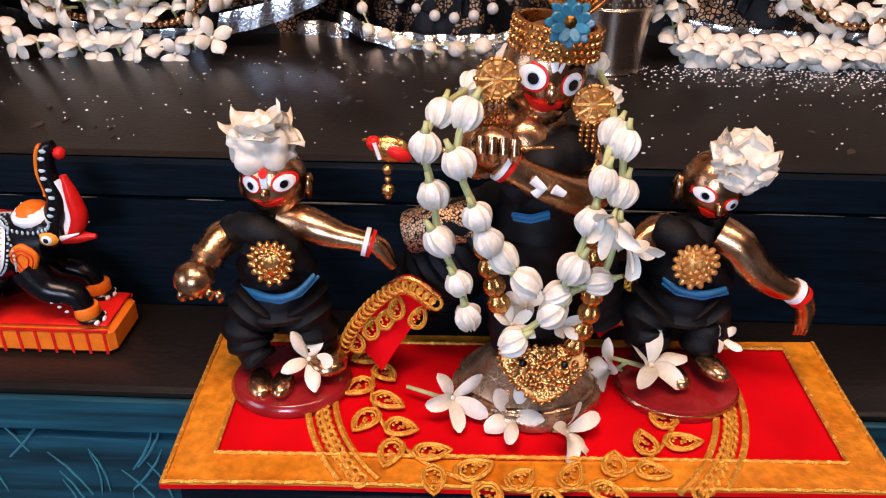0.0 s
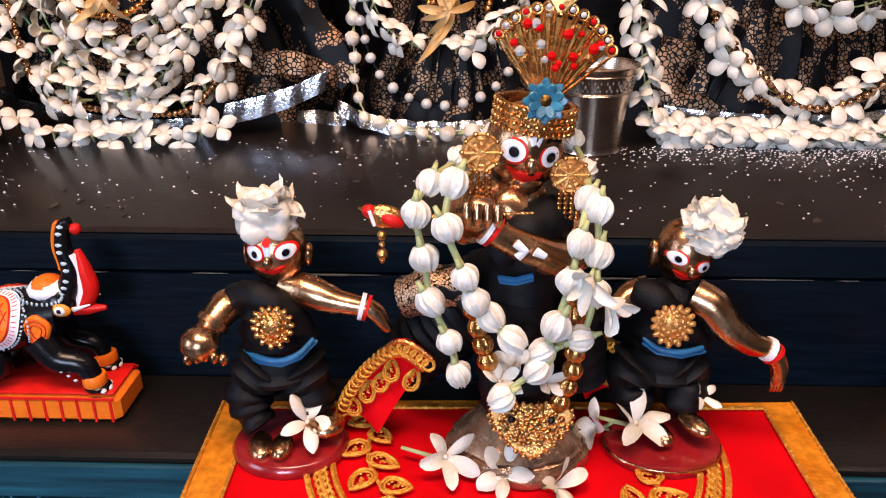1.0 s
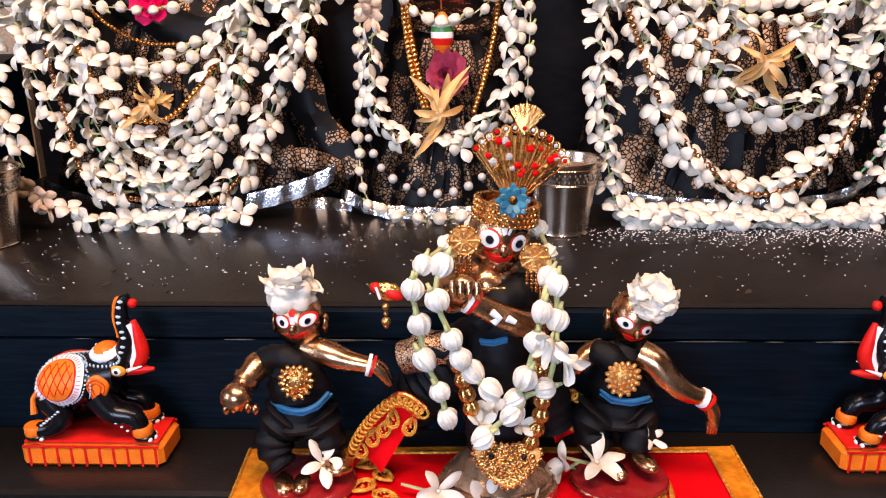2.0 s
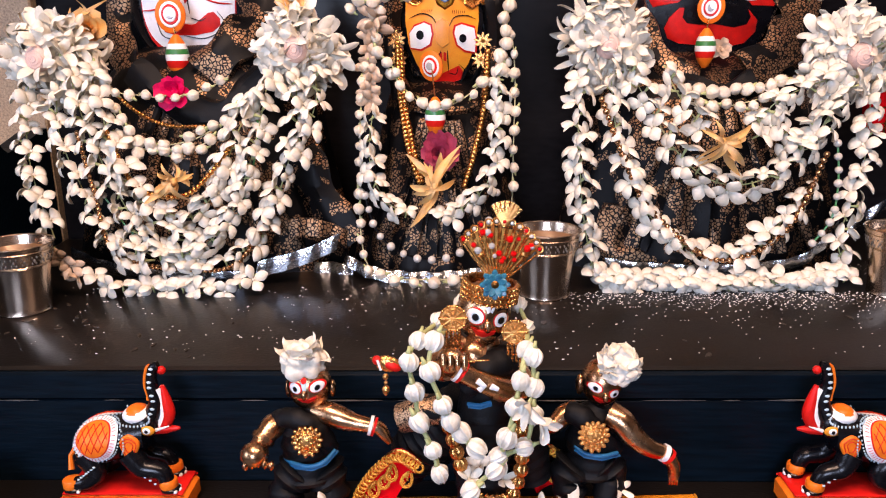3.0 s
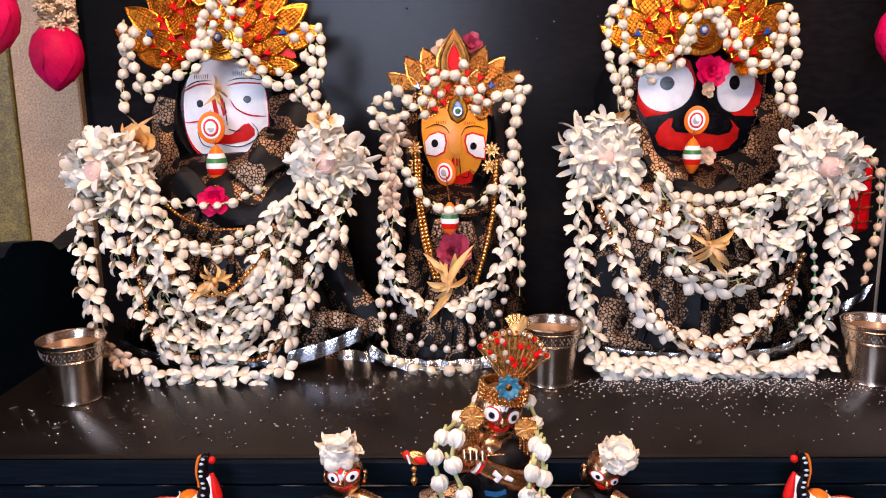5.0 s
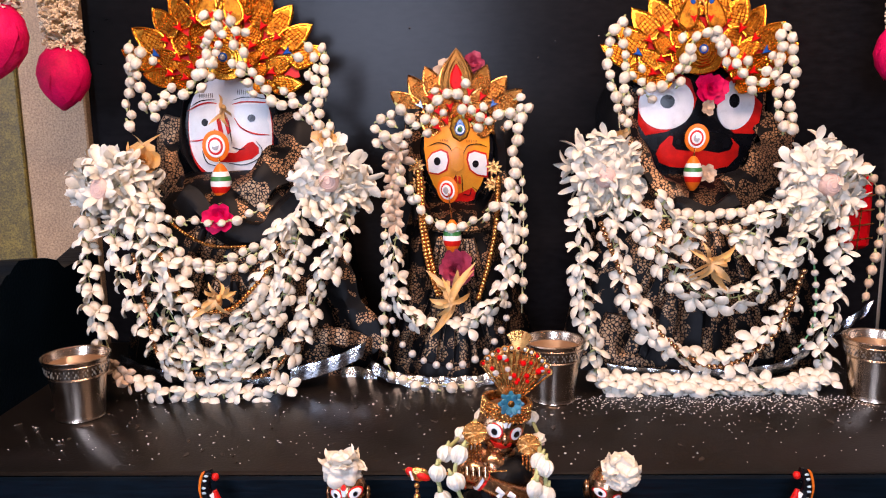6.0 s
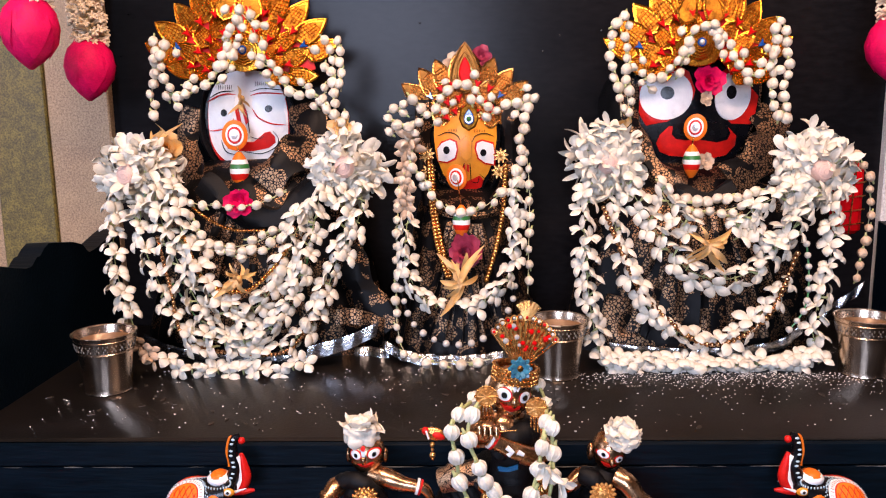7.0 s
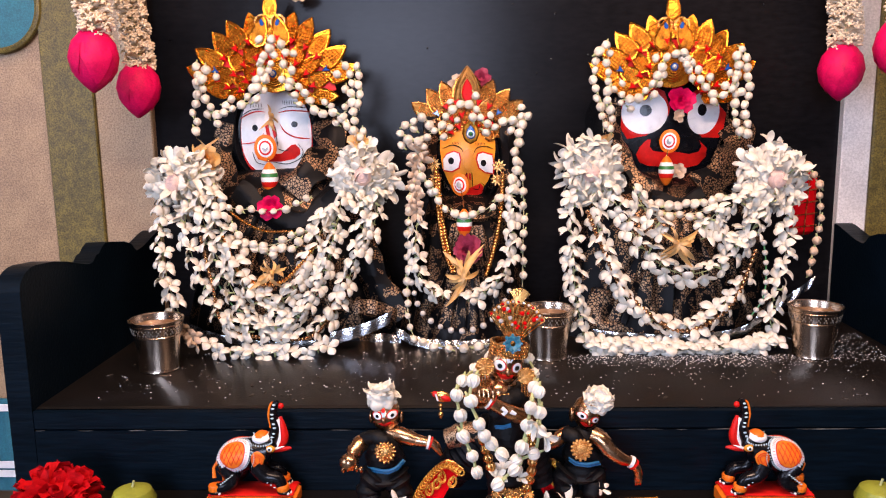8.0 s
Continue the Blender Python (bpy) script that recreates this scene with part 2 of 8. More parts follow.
WHITE_BUD = material("white_fluted_bud", (0.78, 0.77, 0.72), 0.48, vary=0.12, scale=190, bump=0.35, fine=500, second=(0.7, 0.66, 0.54), rand=0.12, sub=0.1)
OLD_PETAL = material("browned_petal", (0.72, 0.55, 0.4), 0.55, vary=0.15, scale=160, bump=0.2, second=(0.6, 0.4, 0.26), rand=0.2)
STEM = material("pale_green_stem", (0.46, 0.5, 0.22), 0.5, vary=0.15, scale=120, bump=0.1)
THREAD = material("cream_thread", (0.55, 0.52, 0.3), 0.7, vary=0.15, scale=200, bump=0.2)
PINK = material("magenta_petal", (0.8, 0.005, 0.10), 0.6, vary=0.22, scale=70, bump=0.4, fine=400, second=(0.6, 0.003, 0.07), spec=0.2)
ROSE = material("dark_pink_petal", (0.5, 0.05, 0.11), 0.55, vary=0.3, scale=150, bump=0.3, second=(0.3, 0.02, 0.05))
CHAMPA = material("golden_champa_petal", (0.8, 0.42, 0.1), 0.5, vary=0.2, scale=90, bump=0.2, second=(0.66, 0.42, 0.2))
PALE_PINK = material("pale_pink_bud", (0.72, 0.52, 0.46), 0.5, vary=0.15, scale=120, bump=0.2, second=(0.62, 0.42, 0.36))
PEARL = material("pearl", (0.58, 0.55, 0.5), 0.13, vary=0.08, scale=100, bump=0.0, coat=0.6)
TURQUOISE = material("turquoise_enamel", (0.02, 0.2, 0.3), 0.25, vary=0.3, scale=200, bump=0.2, second=(0.02, 0.12, 0.2))
RUBY = material("red_stone", (0.72, 0.006, 0.004), 0.35, vary=0.2, scale=100, bump=0.0, spec=0.08)
SAPPHIRE = material("blue_stone", (0.01, 0.09, 0.42), 0.1, vary=0.2, scale=100, bump=0.0, coat=0.8)
CRYSTAL = material("clear_stone", (0.75, 0.78, 0.8), 0.06, vary=0.1, bump=0.0, metal=0.5)
GREEN_PAINT = material("green_enamel", (0.03, 0.22, 0.05), 0.35, vary=0.15, bump=0.05)
SILVER_FOIL = material("silver_ribbon", (0.72, 0.74, 0.76), 0.18, 1.0, vary=0.3, scale=70, bump=0.7, fine=350, second=(0.4, 0.42, 0.46))
RED_FLOWER = material("red_paper_flower", (0.66, 0.005, 0.006), 0.75, vary=0.2, scale=60, bump=0.3, second=(0.5, 0.003, 0.004), spec=0.15)
GREEN_FRUIT = material("yellow_green_fruit", (0.32, 0.36, 0.04), 0.35, vary=0.2, scale=60, bump=0.1)
GRAIN = material("white_grain", (0.75, 0.72, 0.68), 0.5, vary=0.1, bump=0.0)
STONE_FOOT = material("grey_bronze_mound", (0.72, 0.44, 0.27), 0.24, 0.8, vary=0.3, scale=80, bump=0.25, fine=500, second=(0.22, 0.14, 0.08))
RED_BASE = material("red_lacquer_base", (0.3, 0.012, 0.014), 0.2, vary=0.2, scale=70, bump=0.05, coat=0.5)
TEAL_CLOTH = material("teal_painted_relief", (0.02, 0.2, 0.26), 0.6, vary=0.4, scale=90, bump=0.6, fine=500, second=(0.02, 0.16, 0.22))


def brocade(name, scale, gold=(0.42, 0.2, 0.09), width=0.12, rings=True):
    """Black cloth with woven copper motifs: cells outlined by thin gaps."""
    mat = material(name, (0.004, 0.004, 0.005), 0.45, spec=0.14, vary=0.3, scale=100, bump=0.3, fine=1200)
    nt = mat.node_tree
    p = nt.nodes["Principled BSDF"]
    tc = nt.nodes.new("ShaderNodeTexCoord")
    vo = node(mat, "ShaderNodeTexVoronoi", Scale=scale)
    vo.feature = "DISTANCE_TO_EDGE"
    nt.links.new(tc.outputs["Object"], vo.inputs["Vector"])
    cell = node(mat, "ShaderNodeTexNoise", Scale=scale * 0.16, Detail=1.0)
    nt.links.new(tc.outputs["Object"], cell.inputs["Vector"])
    a = nt.nodes.new("ShaderNodeMath")
    a.operation = "GREATER_THAN"
    a.inputs[1].default_value = width
    nt.links.new(vo.outputs["Distance"], a.inputs[0])
    b = nt.nodes.new("ShaderNodeMath")
    b.operation = "GREATER_THAN"
    b.inputs[1].default_value = 0.52 if rings else 0.42
    nt.links.new(cell.outputs["Fac"], b.inputs[0])
    c = nt.nodes.new("ShaderNodeMath")
    c.operation = "MULTIPLY"
    nt.links.new(a.outputs[0], c.inputs[0])
    nt.links.new(b.outputs[0], c.inputs[1])
    mix = nt.nodes.new("ShaderNodeMix")
    mix.data_type = "RGBA"
    old = p.inputs["Base Color"].links[0].from_socket
    nt.links.new(c.outputs[0], mix.inputs["Factor"])
    nt.links.new(old, mix.inputs["A"])
    mix.inputs["B"].default_value = (*gold, 1)
    nt.links.new(mix.outputs["Result"], p.inputs["Base Color"])
    met = nt.nodes.new("ShaderNodeMath")
    met.operation = "MULTIPLY"
    met.inputs[1].default_value = 0.85
    nt.links.new(c.outputs[0], met.inputs[0])
    nt.links.new(met.outputs[0], p.inputs["Metallic"])
    return mat


BROCADE = brocade("copper_brocade", 310.0, (0.34, 0.19, 0.1), 0.14)
DENSE_BROCADE = brocade("dense_copper_brocade", 270.0, (0.33, 0.2, 0.115), 0.12, False)
GLITTER = brocade("copper_glitter_cloth", 700.0, (0.62, 0.4, 0.24), 0.1, False)


# ---- setting ----
def slab(name, lo, hi, mat, label, category, bevel=0.002):
    return single(name, Shape().box(lo, hi, bevel), mat, ((lo[0] + hi[0]) / 2, (lo[1] + hi[1]) / 2, lo[2]), label, category, kind="structure")


SHELF, STEP = 0.636, 0.545
slab("floor", (-1.9, -2.3, -0.05), (1.9, 1.3, 0.0), FLOOR, "brown polished stone floor of the prayer room", "floor")
slab("ceiling", (-1.9, -2.3, 2.4), (1.9, 1.3, 2.5), PLASTER, "plain dull brown plaster ceiling", "ceiling")
slab("wall_east", (1.8, -2.2, 0.0), (1.9, 1.2, 2.4), PLASTER, "plain dull brown plaster wall", "wall")
slab("wall_north", (-1.8, 0.9, 0.0), (1.8, 1.0, 2.4), PLASTER, "plain wall behind the altar", "wall")
# wall with the window behind the camera
slab("wall_south", (0.1, -2.3, 0.0), (1.8, -2.2, 2.4), PLASTER, "plain dull brown plaster wall", "wall")
slab("wall_south_sill", (-0.84, -2.3, 0.0), (0.1, -2.2, 0.85), PLASTER, "plaster wall below the window", "wall")
slab("wall_south_lintel", (-0.84, -2.3, 1.75), (0.1, -2.2, 2.4), PLASTER, "plaster wall above the window", "wall")
slab("wall_south_corner", (-1.8, -2.3, 0.0), (-0.84, -2.2, 2.4), PLASTER, "plaster wall beside the window", "wall")
# unseen wall with an opening added for the cool side fill
slab("wall_west", (-1.9, -2.2, 0.0), (-1.8, -1.25, 2.4), PLASTER, "plain dull brown plaster wall", "wall")
slab("wall_west_corner", (-1.9, -0.25, 0.0), (-1.8, 1.2, 2.4), PLASTER, "plaster wall beside the opening added for the side fill", "wall")
slab("wall_west_sill", (-1.9, -1.25, 0.0), (-1.8, -0.25, 0.75), PLASTER, "plaster wall below the opening added for the side fill", "wall")
slab("wall_west_lintel", (-1.9, -1.25, 1.75), (-1.8, -0.25, 2.4), PLASTER, "plaster wall above the opening added for the side fill", "wall")
# stone panels beside the altar's back board
slab("wall_panel_outer", (-1.2, 0.79, 0.0), (-0.609, 0.9, 2.2), GRANITE, "beige speckled granite wall panel", "wall panel")
slab("wall_panel_olive", (-0.609, 0.782, 0.0), (-0.534, 0.9, 2.2), OLIVE, "olive green granite stripe in the wall", "wall panel")
slab("wall_panel_inner", (-0.534, 0.786, 0.0), (-0.452, 0.9, 2.2), GRANITE, "beige speckled granite wall panel", "wall panel")
slab("wall_panel_white", (0.556, 0.786, 0.0), (0.598, 0.9, 2.2), WHITE_WALL, "white speckled stone wall panel", "wall panel")
slab("wall_panel_green", (0.598, 0.782, 0.0), (0.66, 0.9, 2.2), OLIVE, "olive green granite stripe in the wall", "wall panel")
slab("wall_panel_far", (0.66, 0.79, 0.0), (1.2, 0.9, 2.2), WHITE_WALL, "white speckled stone wall panel", "wall panel")


def side_board(x0, x1):
    """Scrolled end board of the bench: a profile in y and z, thick along x."""
    prof = [(0.402, 0.50), (0.402, 0.762)]
    for k in range(6):
        a = math.pi * (1 - 0.5 * k / 5)
        prof.append((0.437 + 0.034 * math.cos(a), 0.763 + 0.022 * math.sin(a)))
    prof += [(0.475, 0.782), (0.506, 0.776), (0.535, 0.768), (0.556, 0.7635), (0.566, 0.7635), (0.578, 0.7715), (0.585, 0.7715), (0.593, 0.7775), (0.605, 0.7825), (0.625, 0.780), (0.66, 0.775), (0.683, 0.768), (0.690, 0.761), (0.698, 0.756), (0.72, 0.758), (0.745, 0.764), (0.77, 0.770), (0.785, 0.772), (0.785, 0.50)]
    m = Matrix(((0, 0, 1, x0), (1, 0, 0, 0), (0, 1, 0, 0), (0, 0, 0, 1)))
    return Shape().plate(prof, x1 - x0, m)


bench = thing("altar_bench", (0.0, 0.6, 0.0), "black painted wooden altar bench with scrolled end boards", "altar")
part("shelf", Shape().box((-0.452, 0.405, 0.606), (0.552, 0.795, SHELF), 0.003), SHELF_TOP, bench, "worn dull black shelf top")
part("front_board", Shape().box((-0.452, 0.4012, 0.535), (0.552, 0.4045, 0.6115), 0.0008), BLACK_WOOD, bench)
part("moulding", Shape().box((-0.452, 0.407, 0.612), (0.552, 0.4, 0.6345), 0.003), BLACK_WOOD, bench)
rnd = random.Random(31)
x = -0.45
while x < 0.54:
    long = rnd.uniform(0.01, 0.06)
    w = rnd.uniform(0.0003, 0.0009)
    part("worn_edge", Shape().tube([(x, 0.4008, 0.6117), (x + long * 0.5, 0.4006, 0.6117 + rnd.uniform(-0.0004, 0.0004)), (min(x + long, 0.551), 0.4008, 0.6117)], [w * 0.3, w, w * 0.3], 6), WORN_EDGE, bench, "chipped pale edge along the joint")
    x += long + rnd.uniform(0.002, 0.05)
part("side_board", side_board(-0.478, -0.4525), BLACK_WOOD, bench)
part("side_board", side_board(0.5525, 0.578), BLACK_WOOD, bench)
part("back_board", Shape().box((-0.474, 0.80, 0.55), (0.574, 0.836, 1.5), 0.002), BACK_BOARD, bench, "black painted back board with faint brush marks")
rnd = random.Random(17)
for k in range(9):
    x, z = (rnd.uniform(-0.05, 0.2), rnd.uniform(0.98, 1.12)) if k < 6 else (rnd.uniform(0.1, 0.5), rnd.uniform(0.85, 1.1))
    part("nail", Shape().lathe([(0.0014, 0), (0.0013, 0.0006), (0.0003, 0.0009)], 10, at_front(x, 0.7999, z)), BLACK_PAINT, bench, "small black nail head")
part("support", Shape().box((-0.44, 0.44, 0.0), (0.54, 0.79, 0.60), 0.004), BLACK_WOOD, bench)

lower = thing("altar_step", (0.0, 0.37, 0.0), "low black painted step with a teal front edge", "step")
part("step_board", Shape().box((-0.56, 0.324, 0.515), (0.66, 0.4005, STEP), 0.002), SHELF_TOP, lower)
part("painted_front", Shape().box((-0.56, 0.3225, 0.30), (0.66, 0.345, 0.5145), 0.002), TEAL, lower, "streaky teal painted front with brush strokes")
part("edge_strip", Shape().box((-0.56, 0.3195, 0.520), (0.66, 0.3235, 0.541), 0.001), TEAL, lower)
random.seed(4)
stroke = Shape()
for k in range(44):
    x = random.uniform(-0.42, -0.13)
    z = random.uniform(0.44, 0.505)
    dx = random.uniform(-0.025, 0.02)
    pts = [(x + dx * t + 0.006 * math.sin(t * 2), 0.3222, z + 0.03 * t) for t in (0, 0.35, 0.7, 1.0)]
    stroke.tube(pts, [0.0005, 0.0008, 0.0007, 0.0003], 5, 0)
part("leaf_stroke", stroke, TEAL_CLOTH, lower)
part("pedestal", Shape().box((-0.56, 0.35, 0.0), (0.66, 0.40, 0.51), 0.004), BLACK_WOOD, lower)
stand = single("mat_stand", Shape().box((-0.104, 0.264, 0.0), (0.199, 0.3185, 0.5445), 0.004), BLACK_WOOD, (0.05, 0.29, 0.0), "black wooden block carrying the front of the mat", "stand")
# ---- flowers ----
def flower_mesh(seed, opening=1.0, size=1.0, petals=5, broad=1.0, wild=0.0):
    """A white blossom of thick waxy petals that bend back, on a short green tube; local z is its axis."""
    rnd = random.Random(seed)
    s = Shape()
    s.tube([(0, 0, -0.009 * size), (0.0004, 0, -0.005 * size), (0, 0, 0)], [0.0008, 0.001, 0.0016], 6, 1)
    s.ball((0, 0, 0.0006), (0.0016, 0.0016, 0.0016), 6, 0)
    for k in range(petals):
        a0 = math.tau * k / petals + rnd.uniform(-0.22, 0.22)
        length = 0.0185 * size * rnd.uniform(0.85, 1.12)
        width = 0.0062 * size * broad * rnd.uniform(0.88, 1.15)
        start, end = radians(28), radians(28) + radians(135) * opening * rnd.uniform(0.75, 1.15)
        twist, roll = rnd.uniform(-0.35 - wild, 0.35 + wild), rnd.uniform(0.25 - wild, 0.6)
        end += radians(70) * wild * rnd.uniform(-1, 1)
        r, z, rings = 0.0012, 0.0, []
        for i in range(9):
            u = i / 8
            ang = start + (end - start) * u
            w = width * (0.28 + 0.72 * math.sin(math.pi * min(0.5, 0.02 + 0.8 * u))) * math.sqrt(max(0.03, 1 - (max(0.0, u - 0.5) / 0.505) ** 2.2))
            ring = []
            for j in (-1, -0.6, 0, 0.6, 1):
                lift = -roll * w * j * j + twist * w * j * u + 0.25 * wild * w * math.sin(5 * j + 6 * u + k) * u
                rad, y = r - lift * math.cos(ang), j * w * (1 - 0.15 * j * j)
                ring.append((rad * math.cos(a0) - y * math.sin(a0), rad * math.sin(a0) + y * math.cos(a0), z + lift * math.sin(ang)))
            rings.append(ring)
            r += length / 8 * math.sin(ang)
            z += length / 8 * math.cos(ang)
        s.rows(rings, 0, closed=False)
    return s


def bud_mesh(size=1.0, seed=0, ribs=5, rows=9, around=30, ragged=0.0):
    """A closed garlic-shaped bud of lapped petals on a neck of stem, pointed tips at its mouth; local z is its axis."""
    rnd = random.Random(seed)
    edges = sorted((k + rnd.uniform(-0.3, 0.3)) / ribs for k in range(ribs))
    deep = [rnd.uniform(0.12, 0.3) for _ in range(ribs)]
    fat, tip, bend = rnd.uniform(0.92, 1.06), rnd.uniform(0.0, 0.0008), rnd.uniform(-0.0012, 0.0012)
    rings = [[(q * size * math.cos(math.tau * j / around), q * size * math.sin(math.tau * j / around), z * size) for j in range(around)] for q, z in ((0.001, -0.0105), (0.0013, -0.0078), (0.0022, -0.0058))]
    for i in range(rows + 1):
        u = i / rows
        r = 0.0067 * fat * math.sin(math.pi * (0.12 + 0.82 * u)) ** 0.6
        ring = []
        for j in range(around):
            v = j / around
            lap = 0.0
            for e, d in zip(edges, deep):
                q = (v - e + 0.05 * u * (1 if seed % 2 else -1)) % 1.0
                if q < 1.0 / ribs:
                    lap = max(lap, d * (1 - q * ribs) ** 0.6 * math.sin(math.pi * min(1.0, q * ribs * 3 + 0.12)) ** 0.25)
            w = r * (0.8 + lap * (1 + ragged * max(0, u - 0.5))) * size
            z = (-0.0054 + 0.0112 * u + (tip + 0.0035 * lap) * max(0, u - 0.6) / 0.4) * size
            ring.append((w * math.cos(math.tau * v) + bend * u * size, w * math.sin(math.tau * v), z))
        rings.append(ring)
    s = Shape()
    s.rows(rings[:3], 1)
    s.rows(rings[2:], 0)
    return s


FLOWERS = [flower_mesh(k, o, z * 0.95, 4, 1.22).data("flower", [PETAL, STEM], 0) for k, (o, z) in enumerate(((1.0, 1.0), (0.9, 1.05), (1.1, 0.95), (0.8, 0.95), (1.2, 1.0), (1.0, 0.9), (0.7, 0.9)))]
OPEN_FLOWERS = [flower_mesh(40 + k, o, 1.0, 5, 0.72, 0.75).data("open_flower", [PETAL, STEM], 0) for k, o in enumerate((0.5, 0.62, 0.42, 0.72, 0.34))]
OLD_FLOWERS = [flower_mesh(20 + k, o, 0.95).data("old_flower", [OLD_PETAL, STEM], 0) for k, o in enumerate((0.6, 0.9, 0.4))]
BUDS = [bud_mesh(0.95, k, 4 + k % 2, 7, 20).data("bud", [BUD, STEM], 0) for k in range(6)]
OLD_BUDS = [bud_mesh(0.9, k, 5, 6, 18).data("old_bud", [OLD_PETAL, STEM], 0) for k in range(3)]
BIG_BUDS = [bud_mesh(1.0, k, 8, 12, 72, 0.5).data("fluted_bud", [WHITE_BUD, STEM], 0) for k in range(6)]


def piece(name, me, parent, place, axis, roll=0.0, scale=1.0):
    """One flower, bud or bead on shared mesh data, its local z along axis."""
    ob = new(name, me)
    ob.parent = parent
    q = Vector(axis).to_track_quat("Z", "Y").to_matrix().to_4x4()
    ob.matrix_basis = Matrix.Translation(Vector(place) - BASE[parent.name]) @ q @ Matrix.Rotation(roll, 4, "Z") @ Matrix.Diagonal((scale, scale, scale, 1))
    return ob


def garland(name, label, pts, kind="flower", step=0.0085, size=1.0, spread=0.004, seed=1, thread=True, group="flower garlands", face=(0, -1, 0), double=False):
    """Blossoms or buds tied along a thread through pts."""
    rnd = random.Random(seed)
    way = spline(pts, 0.003)
    low = min(way, key=lambda p: p.z)
    root = thing(name, tuple(low), label, "garland", group)
    if thread:
        part("thread", Shape().tube(way[::2] + [way[-1]], 0.0006, 5), STEM if kind == "flower" else THREAD, root, "thin pale green thread")
    spots = spline(pts, step * (1.22 if kind == "flower" else 0.96))
    for i, p in enumerate(spots):
        d = (spots[min(i + 1, len(spots) - 1)] - spots[max(i - 1, 0)]).normalized()
        side = d.cross(Vector(face)).normalized()
        if kind == "flower":
            sgn = 1 if i % 2 else -1
            axis = Vector(face) * rnd.uniform(0.05, 0.5) + side * sgn * rnd.uniform(0.45, 0.85) + Vector((0, 0, rnd.uniform(0.25, 0.8))) + d * rnd.uniform(-0.15, 0.15)
            q = p + side * sgn * spread * rnd.uniform(0.6, 1.1) + Vector(face) * rnd.uniform(0.002, 0.006)
            piece("flower", rnd.choice(FLOWERS), root, q, axis, rnd.uniform(0, 6), size * rnd.uniform(0.92, 1.14))
        elif kind == "old_flower":
            axis = Vector(face) + side * rnd.uniform(-1, 1) + Vector((0, 0, -0.4))
            piece("old_flower", rnd.choice(OLD_FLOWERS), root, p + Vector(face) * 0.004, axis, rnd.uniform(0, 6), size * rnd.uniform(0.8, 1.1))
        else:
            axis = d * rnd.choice((1, 1, -1)) + side * rnd.uniform(-0.5, 0.5) + Vector(face) * rnd.uniform(-0.2, 0.6)
            me = rnd.choice(BUDS if kind == "bud" else OLD_BUDS)
            piece("bud", me, root, p + side * rnd.uniform(-1, 1) * spread * 1.3 + Vector(face) * rnd.uniform(0.0, 0.006), axis, rnd.uniform(0, 6), size * rnd.uniform(0.74, 1.08))
            if double and i % 5 != 3:
                piece("bud", rnd.choice(BUDS), root, p + side * rnd.uniform(0.008, 0.013) * (1 if rnd.random() < 0.7 else -1) + d * 0.005 + Vector(face) * rnd.uniform(-0.003, 0.003), axis + side * rnd.uniform(-0.8, 0.8), rnd.uniform(0, 6), size * rnd.uniform(0.7, 0.98))
    return root


def bunch(label, c, r, n, seed):
    """A round cluster of blossoms about a pale pink bud."""
    rnd = random.Random(seed)
    c = Vector(c)
    root = thing("flower_bunch", (c.x, c.y, c.z - r), label, "flowers", "shoulder flower bunches")
    for k in range(int(n * 1.5)):
        z = rnd.uniform(-1, 1)
        a = rnd.uniform(math.pi * 0.95, math.tau * 1.03)
        w = math.sqrt(1 - z * z)
        d = Vector((w * math.cos(a), w * math.sin(a), z))
        piece("flower", rnd.choice(FLOWERS[:2] + OPEN_FLOWERS * 2), root, c + d * r * rnd.uniform(0.5, 0.98), d + Vector([rnd.uniform(-0.7, 0.7) for _ in range(3)]), rnd.uniform(0, 6), rnd.uniform(1.0, 1.3))
    s = Shape()
    s.ball((c.x, c.y - r * 0.92, c.z), (0.0115, 0.011, 0.0125), 18, 0, None, 0.05, 4)
    for k in range(3):
        s.torus((c.x, c.y - r * 0.92 - 0.0102 + 0.001 * k, c.z), 0.0025 + 0.0026 * k, 0.0006, 14, 5, 0, FRONT)
    part("pink_bud", s, PALE_PINK, root, "pale pink rolled bud")
    core = Shape().ball((c.x, c.y + 0.004, c.z), r * 0.42, 12)
    part("core", core, PETAL, root)
    return root


